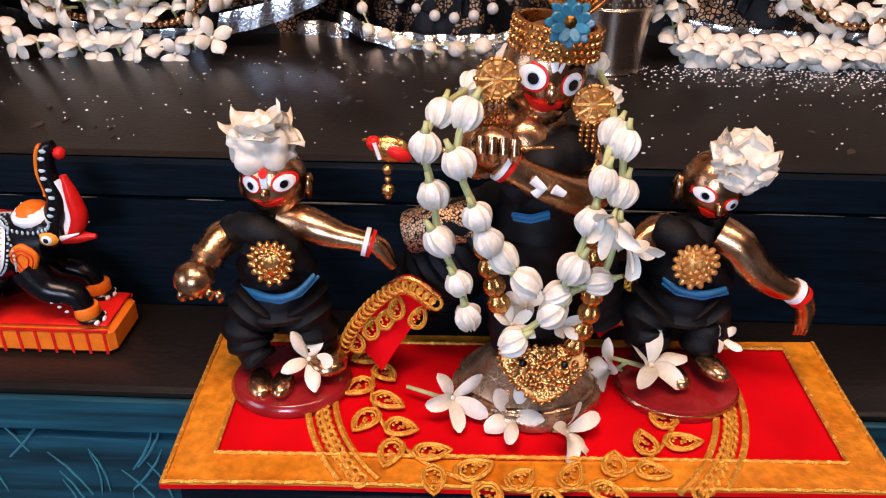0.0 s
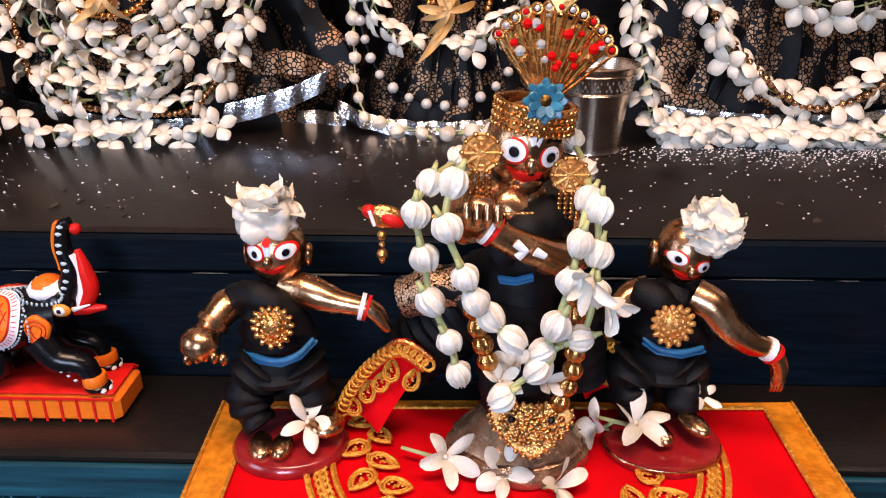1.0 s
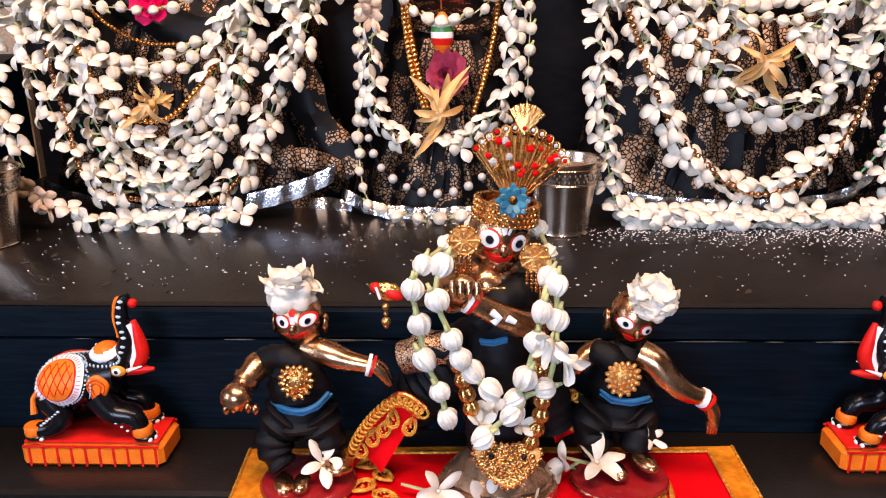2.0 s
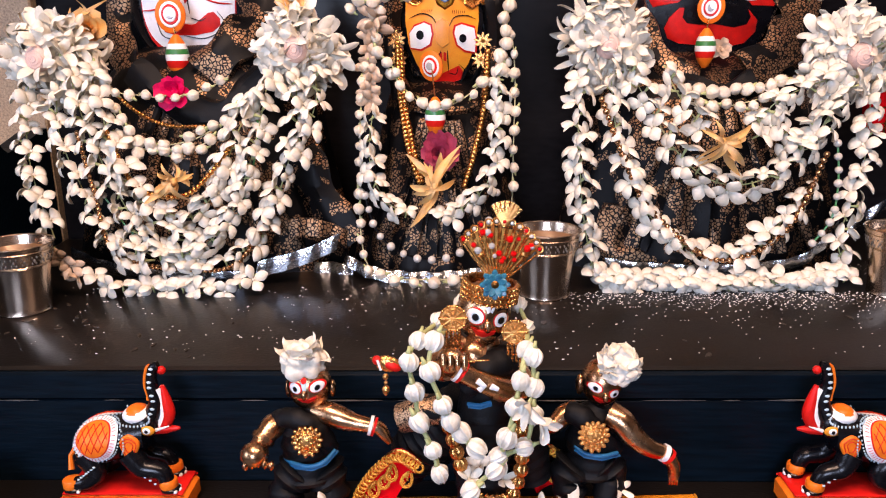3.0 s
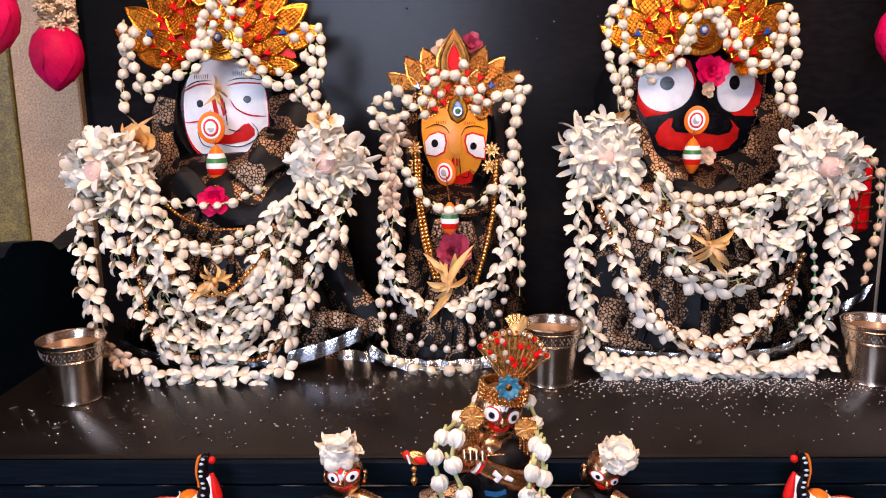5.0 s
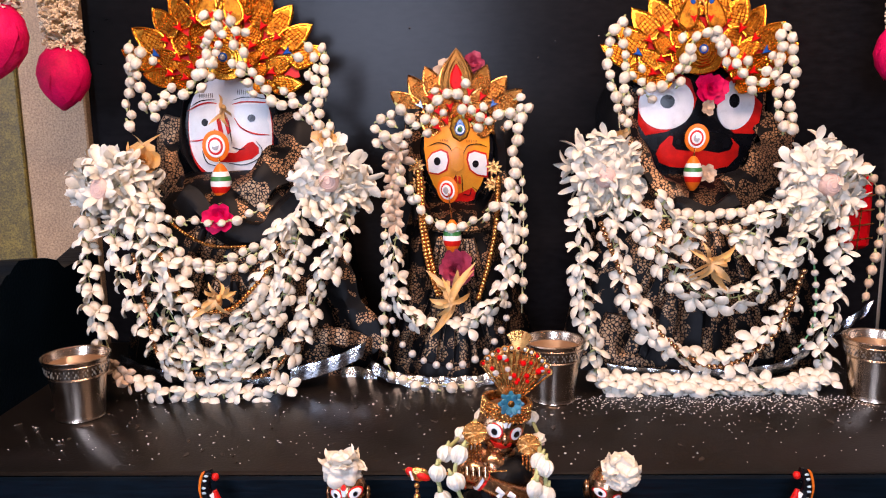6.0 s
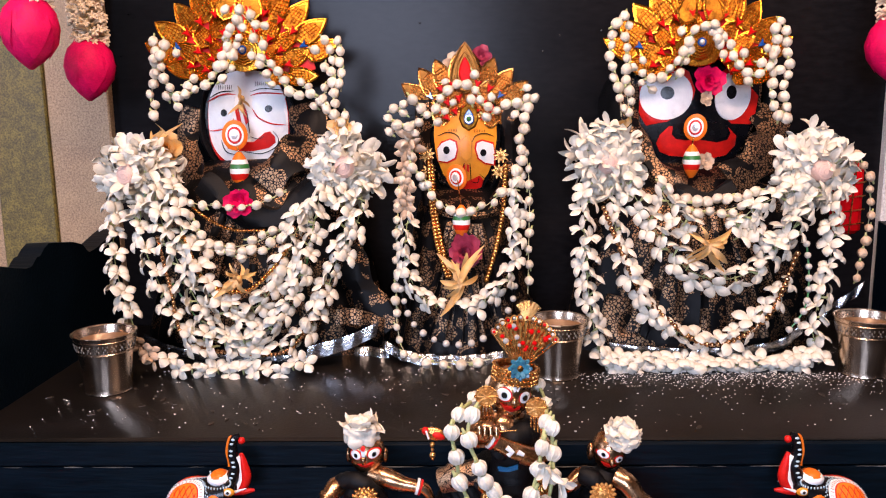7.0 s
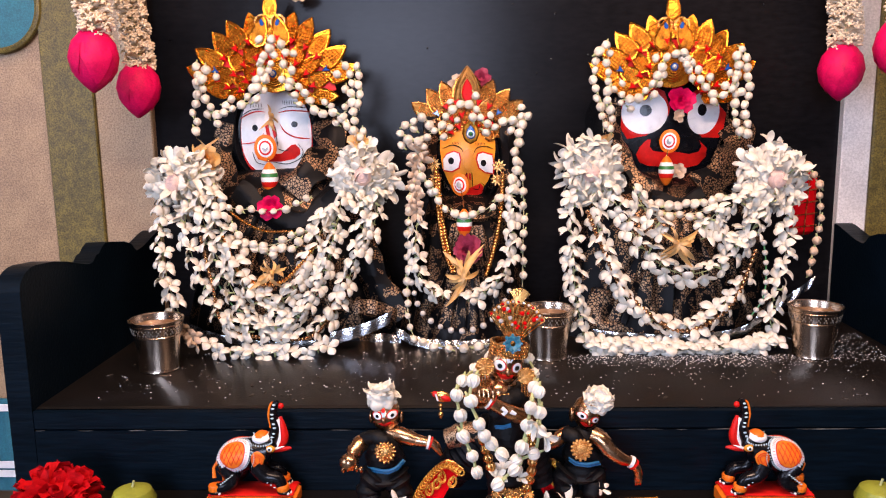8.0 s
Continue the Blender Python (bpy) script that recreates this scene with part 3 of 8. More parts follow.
# ---- idols ----
class Face:
    """A bulging face front; points on it are given in metres from its middle, x to the right and z up."""

    def __init__(self, shape, c, a, b, depth):
        self.s, self.c, self.a, self.b, self.depth = shape, Vector(c), a, b, depth

    def on(self, x, z, off=0.0):
        return Vector((self.c.x + x, self.c.y + self.depth * ((x / self.a) ** 2 + (z / self.b) ** 2) - off, self.c.z + z))

    def patch(self, outline, slot, off=0.0006, back=0.0):
        n = len(outline)
        cx, cz = sum(p[0] for p in outline) / n, sum(p[1] for p in outline) / n
        rings = []
        if back:
            rings.append([self.on(x, z, -back) for x, z in outline])
        for k in (1.0, 0.96, 0.75, 0.5, 0.25, 0.04):
            lift = off * (0.0 if k == 1.0 and not back else 1.0)
            rings.append([self.on(cx + (x - cx) * k, cz + (z - cz) * k, lift) for x, z in outline])
        self.s.rows(rings, slot)

    def oval(self, x, z, a, b, slot, off=0.0006, turn=0.0, n=24):
        t = radians(turn)
        self.patch([(x + p * math.cos(t) - q * math.sin(t), z + p * math.sin(t) + q * math.cos(t)) for p, q in ellipse(a, b, n)], slot, off)

    def line(self, pts, w, slot, off=0.0007):
        way = spline([(p[0], 0, p[1]) for p in pts], 0.002)
        self.s.tube([self.on(p.x, p.z, off) for p in way], [w * min(1.0, 0.35 + 3 * min(i, len(way) - 1 - i) / len(way)) for i in range(len(way))], 6, slot)


def unit(pts, cx, cy, k):
    return [((x - cx) * k, (cy - y) * k) for x, y in pts]


def robe(s, c, levels, slot=0, pleats=14, depth=0.035, n=72):
    """A pleated robe before the back board: levels of (half width, front, height)."""
    rings = []
    z0, z1 = levels[0][2], levels[-1][2]
    for a, front, z in levels:
        b, c = (0.79 - front) / 2, (c[0], (0.79 + front) / 2)
        f = depth * (1 - (z - z0) / (z1 - z0)) ** 0.6
        ring = []
        for k in range(n):
            t = math.tau * k / n
            w = 1 + f * math.sin(pleats * t + 0.6 * math.sin(3 * t)) + 0.3 * f * math.sin(2.3 * pleats * t)
            ring.append((c[0] + a * w * math.cos(t), c[1] + b * w * math.sin(t), z))
        rings.append(ring)
    s.rows(rings, slot)


def hood(s, f, half, top, low, slot, out=0.03, back=0.04):
    """Cloth wound round a face: a thick rolled rim and a fall to the shoulders."""
    n = 40
    rings = []
    for k, (grow, y) in enumerate(((1.08, 0.008), (1.1, 0.0), (1.16, -0.003), (1.24, 0.003), (1.33, 0.018), (1.4, back), (1.3, back + 0.012))):
        ring = []
        for j in range(n):
            t = math.tau * j / n
            x, z = half * math.cos(t), (top if math.sin(t) > 0 else low) * math.sin(t)
            wob = 1 + 0.02 * math.sin(5 * t + k)
            d = f.on(x, z)
            ring.append((f.c.x + x * grow * wob, d.y + y + 0.002 * math.sin(7 * t), f.c.z + z * (1 + (grow - 1) * 0.9) * wob))
        rings.append(ring)
    s.rows(rings, slot, caps=False)


def scarf(s, pts, width, slot, thick=0.004, lift=0.0):
    """A folded length of cloth along pts, flat to the front, with a soft section."""
    way = spline(pts, 0.006)
    rings = []
    for i, p in enumerate(way):
        d = (way[min(i + 1, len(way) - 1)] - way[max(i - 1, 0)]).normalized()
        side = d.cross(Vector((0, -1, 0))).normalized()
        w = width * (0.85 + 0.15 * math.sin(i * 0.6))
        ring = []
        for k in range(12):
            t = math.tau * k / 12
            fold = 0.25 * thick * math.sin(4 * t + i * 0.2)
            ring.append(p + side * w * math.cos(t) + Vector((0, -1, 0)) * (thick * math.sin(t) + fold))
        rings.append(ring)
    s.rows(rings, slot)


BLUISH_WHITE = material("bluish_white_enamel", (0.72, 0.79, 0.84), 0.3, vary=0.06, scale=90, bump=0.03)
IDOL_MATS = [BROCADE, DENSE_BROCADE, WHITE_PAINT, RED_PAINT, BLACK_PAINT, YELLOW, BLUISH_WHITE, BLACK_CLOTH]
CL, DB, WH, RD, BK, YE, PB, SILK = range(8)

# white-faced idol
s = Shape()
c = (-0.2567, 0.7330, 0.9108)
K = 0.000295
robe(s, (-0.236, 0.735), [(0.150, 0.632, SHELF), (0.146, 0.634, 0.66), (0.132, 0.645, 0.72), (0.12, 0.66, 0.78), (0.113, 0.675, 0.83), (0.095, 0.70, 0.855), (0.06, 0.757, 0.872), (0.045, 0.765, 0.95)], CL)
f = Face(s, c, 0.05, 0.06, 0.008)
out = [(x * 0.0505, (z * (0.064 if z > 0 else 0.0535))) for x, z in [(math.copysign(abs(math.cos(t)) ** 0.75, math.cos(t)), math.copysign(abs(math.sin(t)) ** 0.8, math.sin(t))) for t in [math.tau * k / 40 for k in range(40)]]]
hood(s, f, 0.052, 0.068, 0.062, SILK)
f.patch([(x * 1.1, z * 1.12 - 0.003) for x, z in out], BK, 0.0, 0.02)
f.patch([(x * 1.01, z * 1.05 - 0.003) for x, z in out], RD, 0.001, 0.004)
f.patch([(x * 0.99, z) for x, z in out], WH, 0.002, 0.005)
U = lambda *p: unit(p, 428, 520, K)
f.patch(U((262, 440), (300, 418), (345, 408), (383, 412), (382, 460), (365, 505), (335, 538), (300, 548), (262, 548)), PB, 0.0025)
f.patch(U((455, 412), (500, 405), (590, 408), (592, 530), (540, 528), (500, 512), (468, 480), (452, 445)), PB, 0.0025)
for p in (((258, 432), (310, 408), (350, 400), (388, 404)), ((258, 552), (300, 550), (345, 538), (378, 500)), ((448, 408), (500, 398), (596, 404)), ((455, 462), (480, 500), (530, 525), (596, 532))):
    f.line(U(*p), 0.0009, RD, 0.003)
for p in (((270, 415), (320, 392), (385, 388)), ((450, 392), (500, 380), (590, 388)), ((432, 470), (436, 520), (440, 570)), ((440, 578), (475, 588), (500, 575)), ((312, 590), (330, 640), (380, 655)), ((410, 640), (480, 650), (540, 625), (556, 590), (535, 555))):
    f.line(U(*p), 0.0006, BK, 0.003)
for x in range(312, 372, 8):
    f.line(U((x, 362), (x, 388)), 0.00035, BK, 0.003)
for x in range(470, 545, 8):
    f.line(U((x, 350), (x, 376)), 0.00035, BK, 0.003)
f.oval(*U((332, 478))[0], 0.0042, 0.0046, BK, 0.0032)
f.oval(*U((522, 463))[0], 0.0046, 0.0044, BK, 0.0032)
f.patch(U((380, 455), (395, 450), (408, 520), (390, 522)), RD, 0.0032)
f.patch(U((410, 460), (425, 455), (440, 515), (425, 530)), RD, 0.0032)
f.patch(U((318, 590), (345, 612), (400, 612), (450, 600), (490, 598), (512, 585), (505, 560), (525, 556), (545, 580), (545, 605), (515, 628), (450, 640), (380, 640), (335, 628)), RD, 0.003)
scarf(s, [(-0.1836, 0.7450, 0.9345), (-0.1753, 0.7150, 0.8915), (-0.2033, 0.6850, 0.8608), (-0.2285, 0.6800, 0.8323)], 0.026, DB, 0.008)
scarf(s, [(-0.3255, 0.7550, 0.9299), (-0.3363, 0.7450, 0.8858), (-0.3177, 0.7150, 0.8433), (-0.2785, 0.6900, 0.8206)], 0.018, DB, 0.008)
scarf(s, [(-0.2983, 0.6750, 0.8435), (-0.2503, 0.6600, 0.8090), (-0.1991, 0.6600, 0.8020), (-0.1616, 0.6750, 0.8417)], 0.018, SILK, 0.01)
scarf(s, [(-0.1299, 0.6600, 0.7622), (-0.1022, 0.6550, 0.7036), (-0.0735, 0.6500, 0.6679)], 0.022, CL, 0.008)
for k in range(-3, 4):
    scarf(s, [(-0.236 + 0.012 * k, 0.668, 0.81), (-0.236 + 0.022 * k, 0.648, 0.74), (-0.236 + 0.036 * k, 0.632 + 0.0018 * k * k, 0.655)], 0.0055, DB, 0.003)
single("white_faced_idol", s, IDOL_MATS, (-0.236, 0.735, SHELF), "white-faced idol in a black robe woven with copper motifs", "idol", sharp=50)

# yellow-faced idol
s = Shape()
c = (0.0139, 0.7310, 0.8761)
K = 0.00023
robe(s, (0.012, 0.735), [(0.093, 0.635, SHELF), (0.088, 0.64, 0.66), (0.072, 0.655, 0.72), (0.062, 0.668, 0.78), (0.055, 0.69, 0.81), (0.045, 0.752, 0.83), (0.035, 0.765, 0.93)], CL, 12, 0.05)
f = Face(s, c, 0.04, 0.05, 0.008)
prof = [(0.0, 0.066), (0.02, 0.064), (0.033, 0.055), (0.0385, 0.035), (0.039, 0.012), (0.036, -0.012), (0.028, -0.032), (0.018, -0.047), (0.008, -0.053)]
out = prof + [(-x, z) for x, z in reversed(prof[1:])]
hood(s, f, 0.042, 0.07, 0.062, SILK)
f.patch([(x * 1.12, z * 1.1) for x, z in out], BK, 0.0, 0.02)
f.patch(out, YE, 0.002, 0.005)
U = lambda *p: unit(p, 366, 620, K)
f.patch(U((210, 620), (235, 582), (285, 565), (322, 580), (330, 625), (318, 680), (270, 705), (215, 695)), RD, 0.0024)
f.patch(U((212, 622), (238, 590), (283, 573), (314, 586), (321, 627), (310, 672), (268, 695), (217, 688)), WH, 0.003)
f.patch(U((412, 620), (420, 585), (455, 572), (520, 590), (530, 650), (528, 722), (470, 712), (428, 680)), RD, 0.0024)
f.patch(U((421, 622), (428, 592), (457, 581), (517, 600), (524, 650), (520, 712), (472, 702), (436, 675)), WH, 0.003)
f.oval(*U((264, 630))[0], 0.0042, 0.0050, BK, 0.0036)
f.oval(*U((462, 646))[0], 0.0040, 0.0045, BK, 0.0036)
for p in (((215, 555), (270, 535), (320, 550), (345, 590)), ((400, 590), (425, 552), (480, 545), (530, 565)), ((360, 700), (350, 730)), ((390, 700), (395, 800)), ((395, 802), (430, 808), (440, 770)), ((250, 800), (300, 850), (370, 868), (440, 850), (475, 800), (440, 760))):
    f.line(U(*p), 0.0006, BK, 0.003)
f.patch(U((350, 712), (365, 705), (365, 745), (352, 750)), RD, 0.003)
f.patch(U((372, 705), (385, 710), (385, 750), (372, 745)), RD, 0.003)
f.patch(U((258, 790), (275, 750), (290, 770), (300, 808), (370, 820), (425, 815), (445, 768), (465, 795), (455, 835), (410, 850), (340, 850), (285, 830)), RD, 0.003)
f.patch(U((335, 580), (365, 555), (400, 575), (398, 670), (370, 690), (340, 665)), YE, 0.006)
for x in range(275, 325, 9):
    f.line(U((x, 515), (x, 540)), 0.0003, BK, 0.003)
for x in range(415, 475, 9):
    f.line(U((x, 520), (x, 545)), 0.0003, BK, 0.003)
scarf(s, [(-0.0358, 0.7450, 0.9356), (-0.0384, 0.7250, 0.8556), (-0.0261, 0.6900, 0.8089)], 0.012, CL, 0.008)
scarf(s, [(0.0687, 0.7450, 0.9273), (0.0703, 0.7250, 0.8542), (0.0500, 0.6900, 0.8080)], 0.012, CL, 0.008)
scarf(s, [(-0.0140, 0.6800, 0.8035), (0.0281, 0.6680, 0.8001), (0.0542, 0.6800, 0.8060)], 0.006, DB, 0.004)
for k in range(-3, 4):
    scarf(s, [(0.012 + 0.006 * k, 0.672, 0.79), (0.012 + 0.011 * k, 0.655, 0.73), (0.012 + 0.021 * k, 0.638 + 0.0025 * k * k, 0.652)], 0.004, DB, 0.003)
single("yellow_faced_idol", s, IDOL_MATS, (0.012, 0.735, SHELF), "small yellow-faced idol in a black pleated robe", "idol", sharp=50)

# black-faced idol
s = Shape()
c = (0.3004, 0.7420, 0.9204)
K = 0.000282
robe(s, (0.288, 0.742), [(0.152, 0.632, SHELF), (0.148, 0.635, 0.66), (0.135, 0.645, 0.72), (0.125, 0.66, 0.78), (0.12, 0.68, 0.82), (0.105, 0.72, 0.845), (0.08, 0.775, 0.862), (0.065, 0.78, 0.97)], CL, 16)
f = Face(s, c, 0.08, 0.09, 0.013)
prof = [(0.0, 0.07), (0.04, 0.07), (0.068, 0.058), (0.078, 0.03), (0.077, 0.008), (0.073, -0.012), (0.064, -0.036), (0.052, -0.06), (0.036, -0.08), (0.014, -0.092)]
out = prof + [(-x, z) for x, z in reversed(prof[1:])]
f.patch([(x * 1.05, z * 1.03) for x, z in out], DB, 0.0, 0.03)
f.patch(out, BK, 0.002, 0.006)
U = lambda *p: unit(p, 460, 480, K)
f.patch(U((182, 420), (230, 345), (300, 300), (370, 290), (420, 320), (448, 400), (440, 440), (390, 500), (330, 540), (240, 556), (205, 500)), RD, 0.0028)
f.patch(U((520, 400), (545, 330), (590, 300), (650, 330), (705, 400), (735, 430), (720, 530), (700, 556), (610, 552), (560, 510), (528, 450)), RD, 0.0028)
f.oval(*U((322, 422))[0], 0.0325, 0.0308, WH, 0.0036, 15, 32)
f.oval(*U((612, 428))[0], 0.0235, 0.0308, WH, 0.0036, -12, 32)
f.oval(*U((325, 412))[0], 0.0084, 0.0082, BK, 0.0044)
f.oval(*U((602, 413))[0], 0.0066, 0.0085, BK, 0.0044)
f.patch(U((335, 552), (298, 590), (284, 630), (300, 668), (345, 688), (430, 694), (540, 700), (600, 688), (640, 645), (642, 600), (600, 560)), RD, 0.0028)
f.patch(U((352, 550), (346, 590), (365, 612), (410, 618), (470, 616), (550, 630), (600, 618), (612, 590), (596, 556), (540, 540), (440, 530)), BK, 0.0034)
f.patch(U((300, 722), (390, 745), (390, 762), (310, 742)), RD, 0.0028)
f.patch(U((305, 745), (385, 765), (383, 775), (315, 758)), WH, 0.0032)
f.patch(U((560, 735), (590, 728), (580, 755), (560, 760)), RD, 0.0028)
hood(s, f, 0.08, 0.075, 0.096, SILK, back=0.035)
scarf(s, [(0.2223, 0.7600, 0.9518), (0.2199, 0.7450, 0.8982), (0.2436, 0.7100, 0.8464), (0.2750, 0.6900, 0.8249)], 0.016, DB, 0.008)
scarf(s, [(0.3919, 0.7650, 0.9257), (0.3882, 0.7350, 0.8860), (0.3640, 0.7100, 0.8579), (0.3231, 0.6900, 0.8276)], 0.028, DB, 0.008)
scarf(s, [(0.2564, 0.6800, 0.8230), (0.2920, 0.6700, 0.8141), (0.3325, 0.6800, 0.8285)], 0.014, SILK, 0.01)
scarf(s, [(0.1937, 0.6550, 0.7043), (0.1855, 0.6400, 0.6623), (0.2133, 0.6350, 0.6439)], 0.018, DB, 0.005)
for k in range(-3, 4):
    scarf(s, [(0.288 + 0.012 * k, 0.668, 0.81), (0.288 + 0.022 * k, 0.648, 0.74), (0.288 + 0.036 * k, 0.632 + 0.0018 * k * k, 0.655)], 0.0065, DB, 0.003)
single("black_faced_idol", s, IDOL_MATS, (0.288, 0.742, SHELF), "round-eyed black-faced idol in a copper-woven black robe", "idol", sharp=50)


# ---- crowns and face ornaments ----
def drop_outline(w, h, n=9):
    """A rounded drop with a soft tip."""
    right = [(w * 1.9 * (i / n) ** 0.5 * (1 - i / n) ** 0.85, h * (i / n)) for i in range(n + 1)]
    return right + [(-x, y) for x, y in reversed(right[1:-1])]


def leaf_outline(w, h, n=9):
    """A leaf that swells from its foot, keeps its breadth and runs out into a sharp tip."""
    right = [(w * 1.95 * (0.05 + u) ** 0.5 * (1 - u) ** 0.92 if i else 0.0, h * u) for i, u in [(i, i / n) for i in range(n + 1)]]
    return right + [(-x, y) for x, y in reversed(right[1:-1])]


def crown(label, o, radius, leaves, leaf, finial, metal, span=100, lean=8):
    """A fan of embossed leaves over a red backing, round the centre o."""
    root = thing("crown", (o[0], o[1], o[2]), label, "crown", "idol crowns")
    m0 = at_front(o[0], o[1], o[2], 0, -lean)
    arc = [(radius * 0.92 * math.sin(radians(a)), radius * 0.92 * math.cos(radians(a))) for a in range(-span, span + 1, 8)]
    inner = [(x * 0.45, y * 0.45) for x, y in reversed(arc)]
    s = Shape()
    base = len(s.v)
    n = len(arc)
    for z in (0.0, 0.002):
        s.v += [tuple(m0 @ Vector((x, y, z))) for x, y in arc + inner[::-1]]
    for z in (0, 2 * n):
        for i in range(n - 1):
            s.f.append((base + z + i, base + z + i + 1, base + z + n + i + 1, base + z + n + i))
            s.m.append(0)
    part("backing", s, RED_PAINT, root, "red backing of the crown", 30)
    rnd = random.Random(int(1000 * radius))
    for ring, (r, size, count, tip) in enumerate(((radius * 0.86, leaf, leaves, 1.0), (radius * 0.6, leaf * 0.8, leaves - 1, 0.8), (radius * 0.4, leaf * 0.6, leaves - 2, 0.8))):
        for i in range(count):
            a = (-span + 2 * span * i / (count - 1)) * (0.84 if ring == 0 else 1.0) + (0 if ring == 0 else 4)
            if ring == 0 and abs(a) < 5:
                continue
            m = m0 @ Matrix.Rotation(-radians(a), 4, "Z") @ pose(0, r - 0.002, 0.003 + 0.003 * ring, -rnd.uniform(4, 14), rnd.uniform(-10, 10), rnd.uniform(-5, 5))
            w, h = size * 0.38, size * 1.1
            s = Shape()
            s.plate(leaf_outline(w, h), 0.0022, m, 0, 0.0012)
            s.plate([(x * 0.82, y * 0.8 + h * 0.06) for x, y in leaf_outline(w, h)], 0.0006, m @ pose(0, 0, 0.0022), 2, 0.0002)
            rim = leaf_outline(w * 0.98, h * 0.99)
            s.tube([m @ Vector((x, y, 0.0026)) for x, y in rim + rim[:1]], 0.0013, 5, 1)
            for q in (0.16, 0.26, 0.36, 0.46, 0.56, 0.66):
                ww = w * 0.72 * min(1.0, 1.75 * (1 - q))
                s.tube([m @ Vector((-ww, h * q - 0.0015, 0.003)), m @ Vector((ww, h * q + 0.0015, 0.003))], 0.0005, 4, 1)
            for q in (-0.6, -0.3, 0, 0.3, 0.6):
                s.tube([m @ Vector((q * w, h * 0.14, 0.003)), m @ Vector((q * w * 0.6, h * 0.68, 0.003))], 0.0005, 4, 1)
            part("leaf", s, [metal, FOIL if metal is FOIL else GOLD, HATCHED_GOLD if metal is FOIL else metal], root, "", 35)
        for i in range(count - 1):
            a = (-span + 2 * span * (i + 0.5) / (count - 1)) * (0.84 if ring == 0 else 1.0)
            q = r + 0.004
            m = m0 @ Matrix.Rotation(-radians(a), 4, "Z") @ pose(0, q, 0.0075 + 0.003 * ring)
            part("stone", Shape().plate([(0, -0.0075), (0.0052, 0.0035), (0, 0.0015), (-0.0052, 0.0035)], 0.003, m, 0, 0.0015), SAPPHIRE if (i in (0, count - 2) and ring == 0) else RUBY, root)
    if finial == "tall":
        m = m0 @ pose(0, radius * 0.92, 0.004)
        s = Shape().plate(leaf_outline(0.0105, 0.042), 0.003, m @ pose(0, 0.024, 0), 0, 0.0015)
        rim = leaf_outline(0.0102, 0.041)
        s.tube([m @ Vector((x, y + 0.024, 0.003)) for x, y in rim + rim[:1]], 0.0016, 6, 0)
        for x in (-1, 1):
            big = m @ pose(x * 0.019, -0.016, 0.003, 0, 0, x * 14)
            s.plate(leaf_outline(0.013, 0.044), 0.003, big, 2, 0.0012)
            rim = leaf_outline(0.0127, 0.0435)
            s.tube([big @ Vector((p, q, 0.003)) for p, q in rim + rim[:1]], 0.0017, 6, 0)
        for x in (-1, 1):
            s.torus(m @ Vector((x * 0.011, 0.018, 0.002)), 0.0095, 0.002, 20, 6, 1, m0.to_3x3().to_4x4())
            part("stone", Shape().plate(drop_outline(0.0048, 0.014), 0.004, m @ pose(x * 0.009, 0.011, 0.003, 0, 0, x * -18), 0, 0.002), SAPPHIRE, root)
        s.plate(leaf_outline(0.02, 0.03), 0.002, m @ pose(0, 0.0, -0.001), 0, 0.001)
        part("finial", s, [metal, GOLD, HATCHED_GOLD], root, "pointed gold finial", 35)
    else:
        m = m0 @ pose(0, radius * 0.72, 0.005)
        s = Shape().plate(leaf_outline(0.021, 0.062), 0.003, m, 0, 0.0015)
        rim = leaf_outline(0.0205, 0.061)
        s.tube([m @ Vector((x, y, 0.003)) for x, y in rim + rim[:1]], 0.0016, 6, 0)
        rim = drop_outline(0.0135, 0.042)
        s.tube([m @ Vector((x, y + 0.008, 0.0035)) for x, y in rim + rim[:1]], 0.0012, 6, 0)
        part("finial", s, [metal], root, "pointed drop-shaped finial", 35)
        part("stone", Shape().plate(drop_outline(0.0098, 0.032), 0.003, m @ pose(0, 0.012, 0.0025), 0, 0.002), RUBY, root)
    return root


def rosette(label, c, r, metal):
    """A domed gold boss of ridged rings with a skirt and a stone."""
    root = thing("crown_boss", c, label, "ornament")
    m = at_front(*c)
    prof = []
    for i in range(13):
        u = i / 12
        prof.append((r * (1.0 - 0.93 * u), r * 0.55 * u ** 0.8 + (0.0008 if i % 2 else 0)))
    part("dome", Shape().lathe(prof, 28, m @ Matrix.Rotation(0.1, 4, "Z"), 0, 0.05, 9), metal, root, "", 35)
    skirt = [(r * (1.28 + 0.1 * math.sin(5 * t)) * math.cos(t), -r * 0.25 + r * 0.95 * math.sin(t)) for t in [math.tau * k / 40 for k in range(40)]]
    part("skirt", Shape().plate(skirt, 0.002, m, 0, 0.001), metal, root, "", 35)
    part("stone", Shape().ball(m @ Vector((0, 0.002, r * 0.58)), 0.0034, 10), CRYSTAL, root)
    part("setting", Shape().torus(m @ Vector((0, 0.002, r * 0.55)), 0.0042, 0.001, 16, 6, 0, m.to_3x3().to_4x4()), SAPPHIRE, root)
    return root


crown("embossed gold foil crown with red and blue stones", (-0.2535, 0.7120, 0.9576), 0.098, 11, 0.042, "tall", FOIL, 80)
crown("dark gold spiked crown with a red drop stone", (0.0142, 0.7450, 0.8910), 0.072, 8, 0.038, "drop", DARK_GOLD, 58, 4)
crown("bright gold foil crown with red and blue stones", (0.2941, 0.7220, 0.9450), 0.098, 11, 0.042, "tall", FOIL, 74)
rosette("round ridged gold boss on the crown front", (-0.2445, 0.6950, 0.9931), 0.019, FOIL)
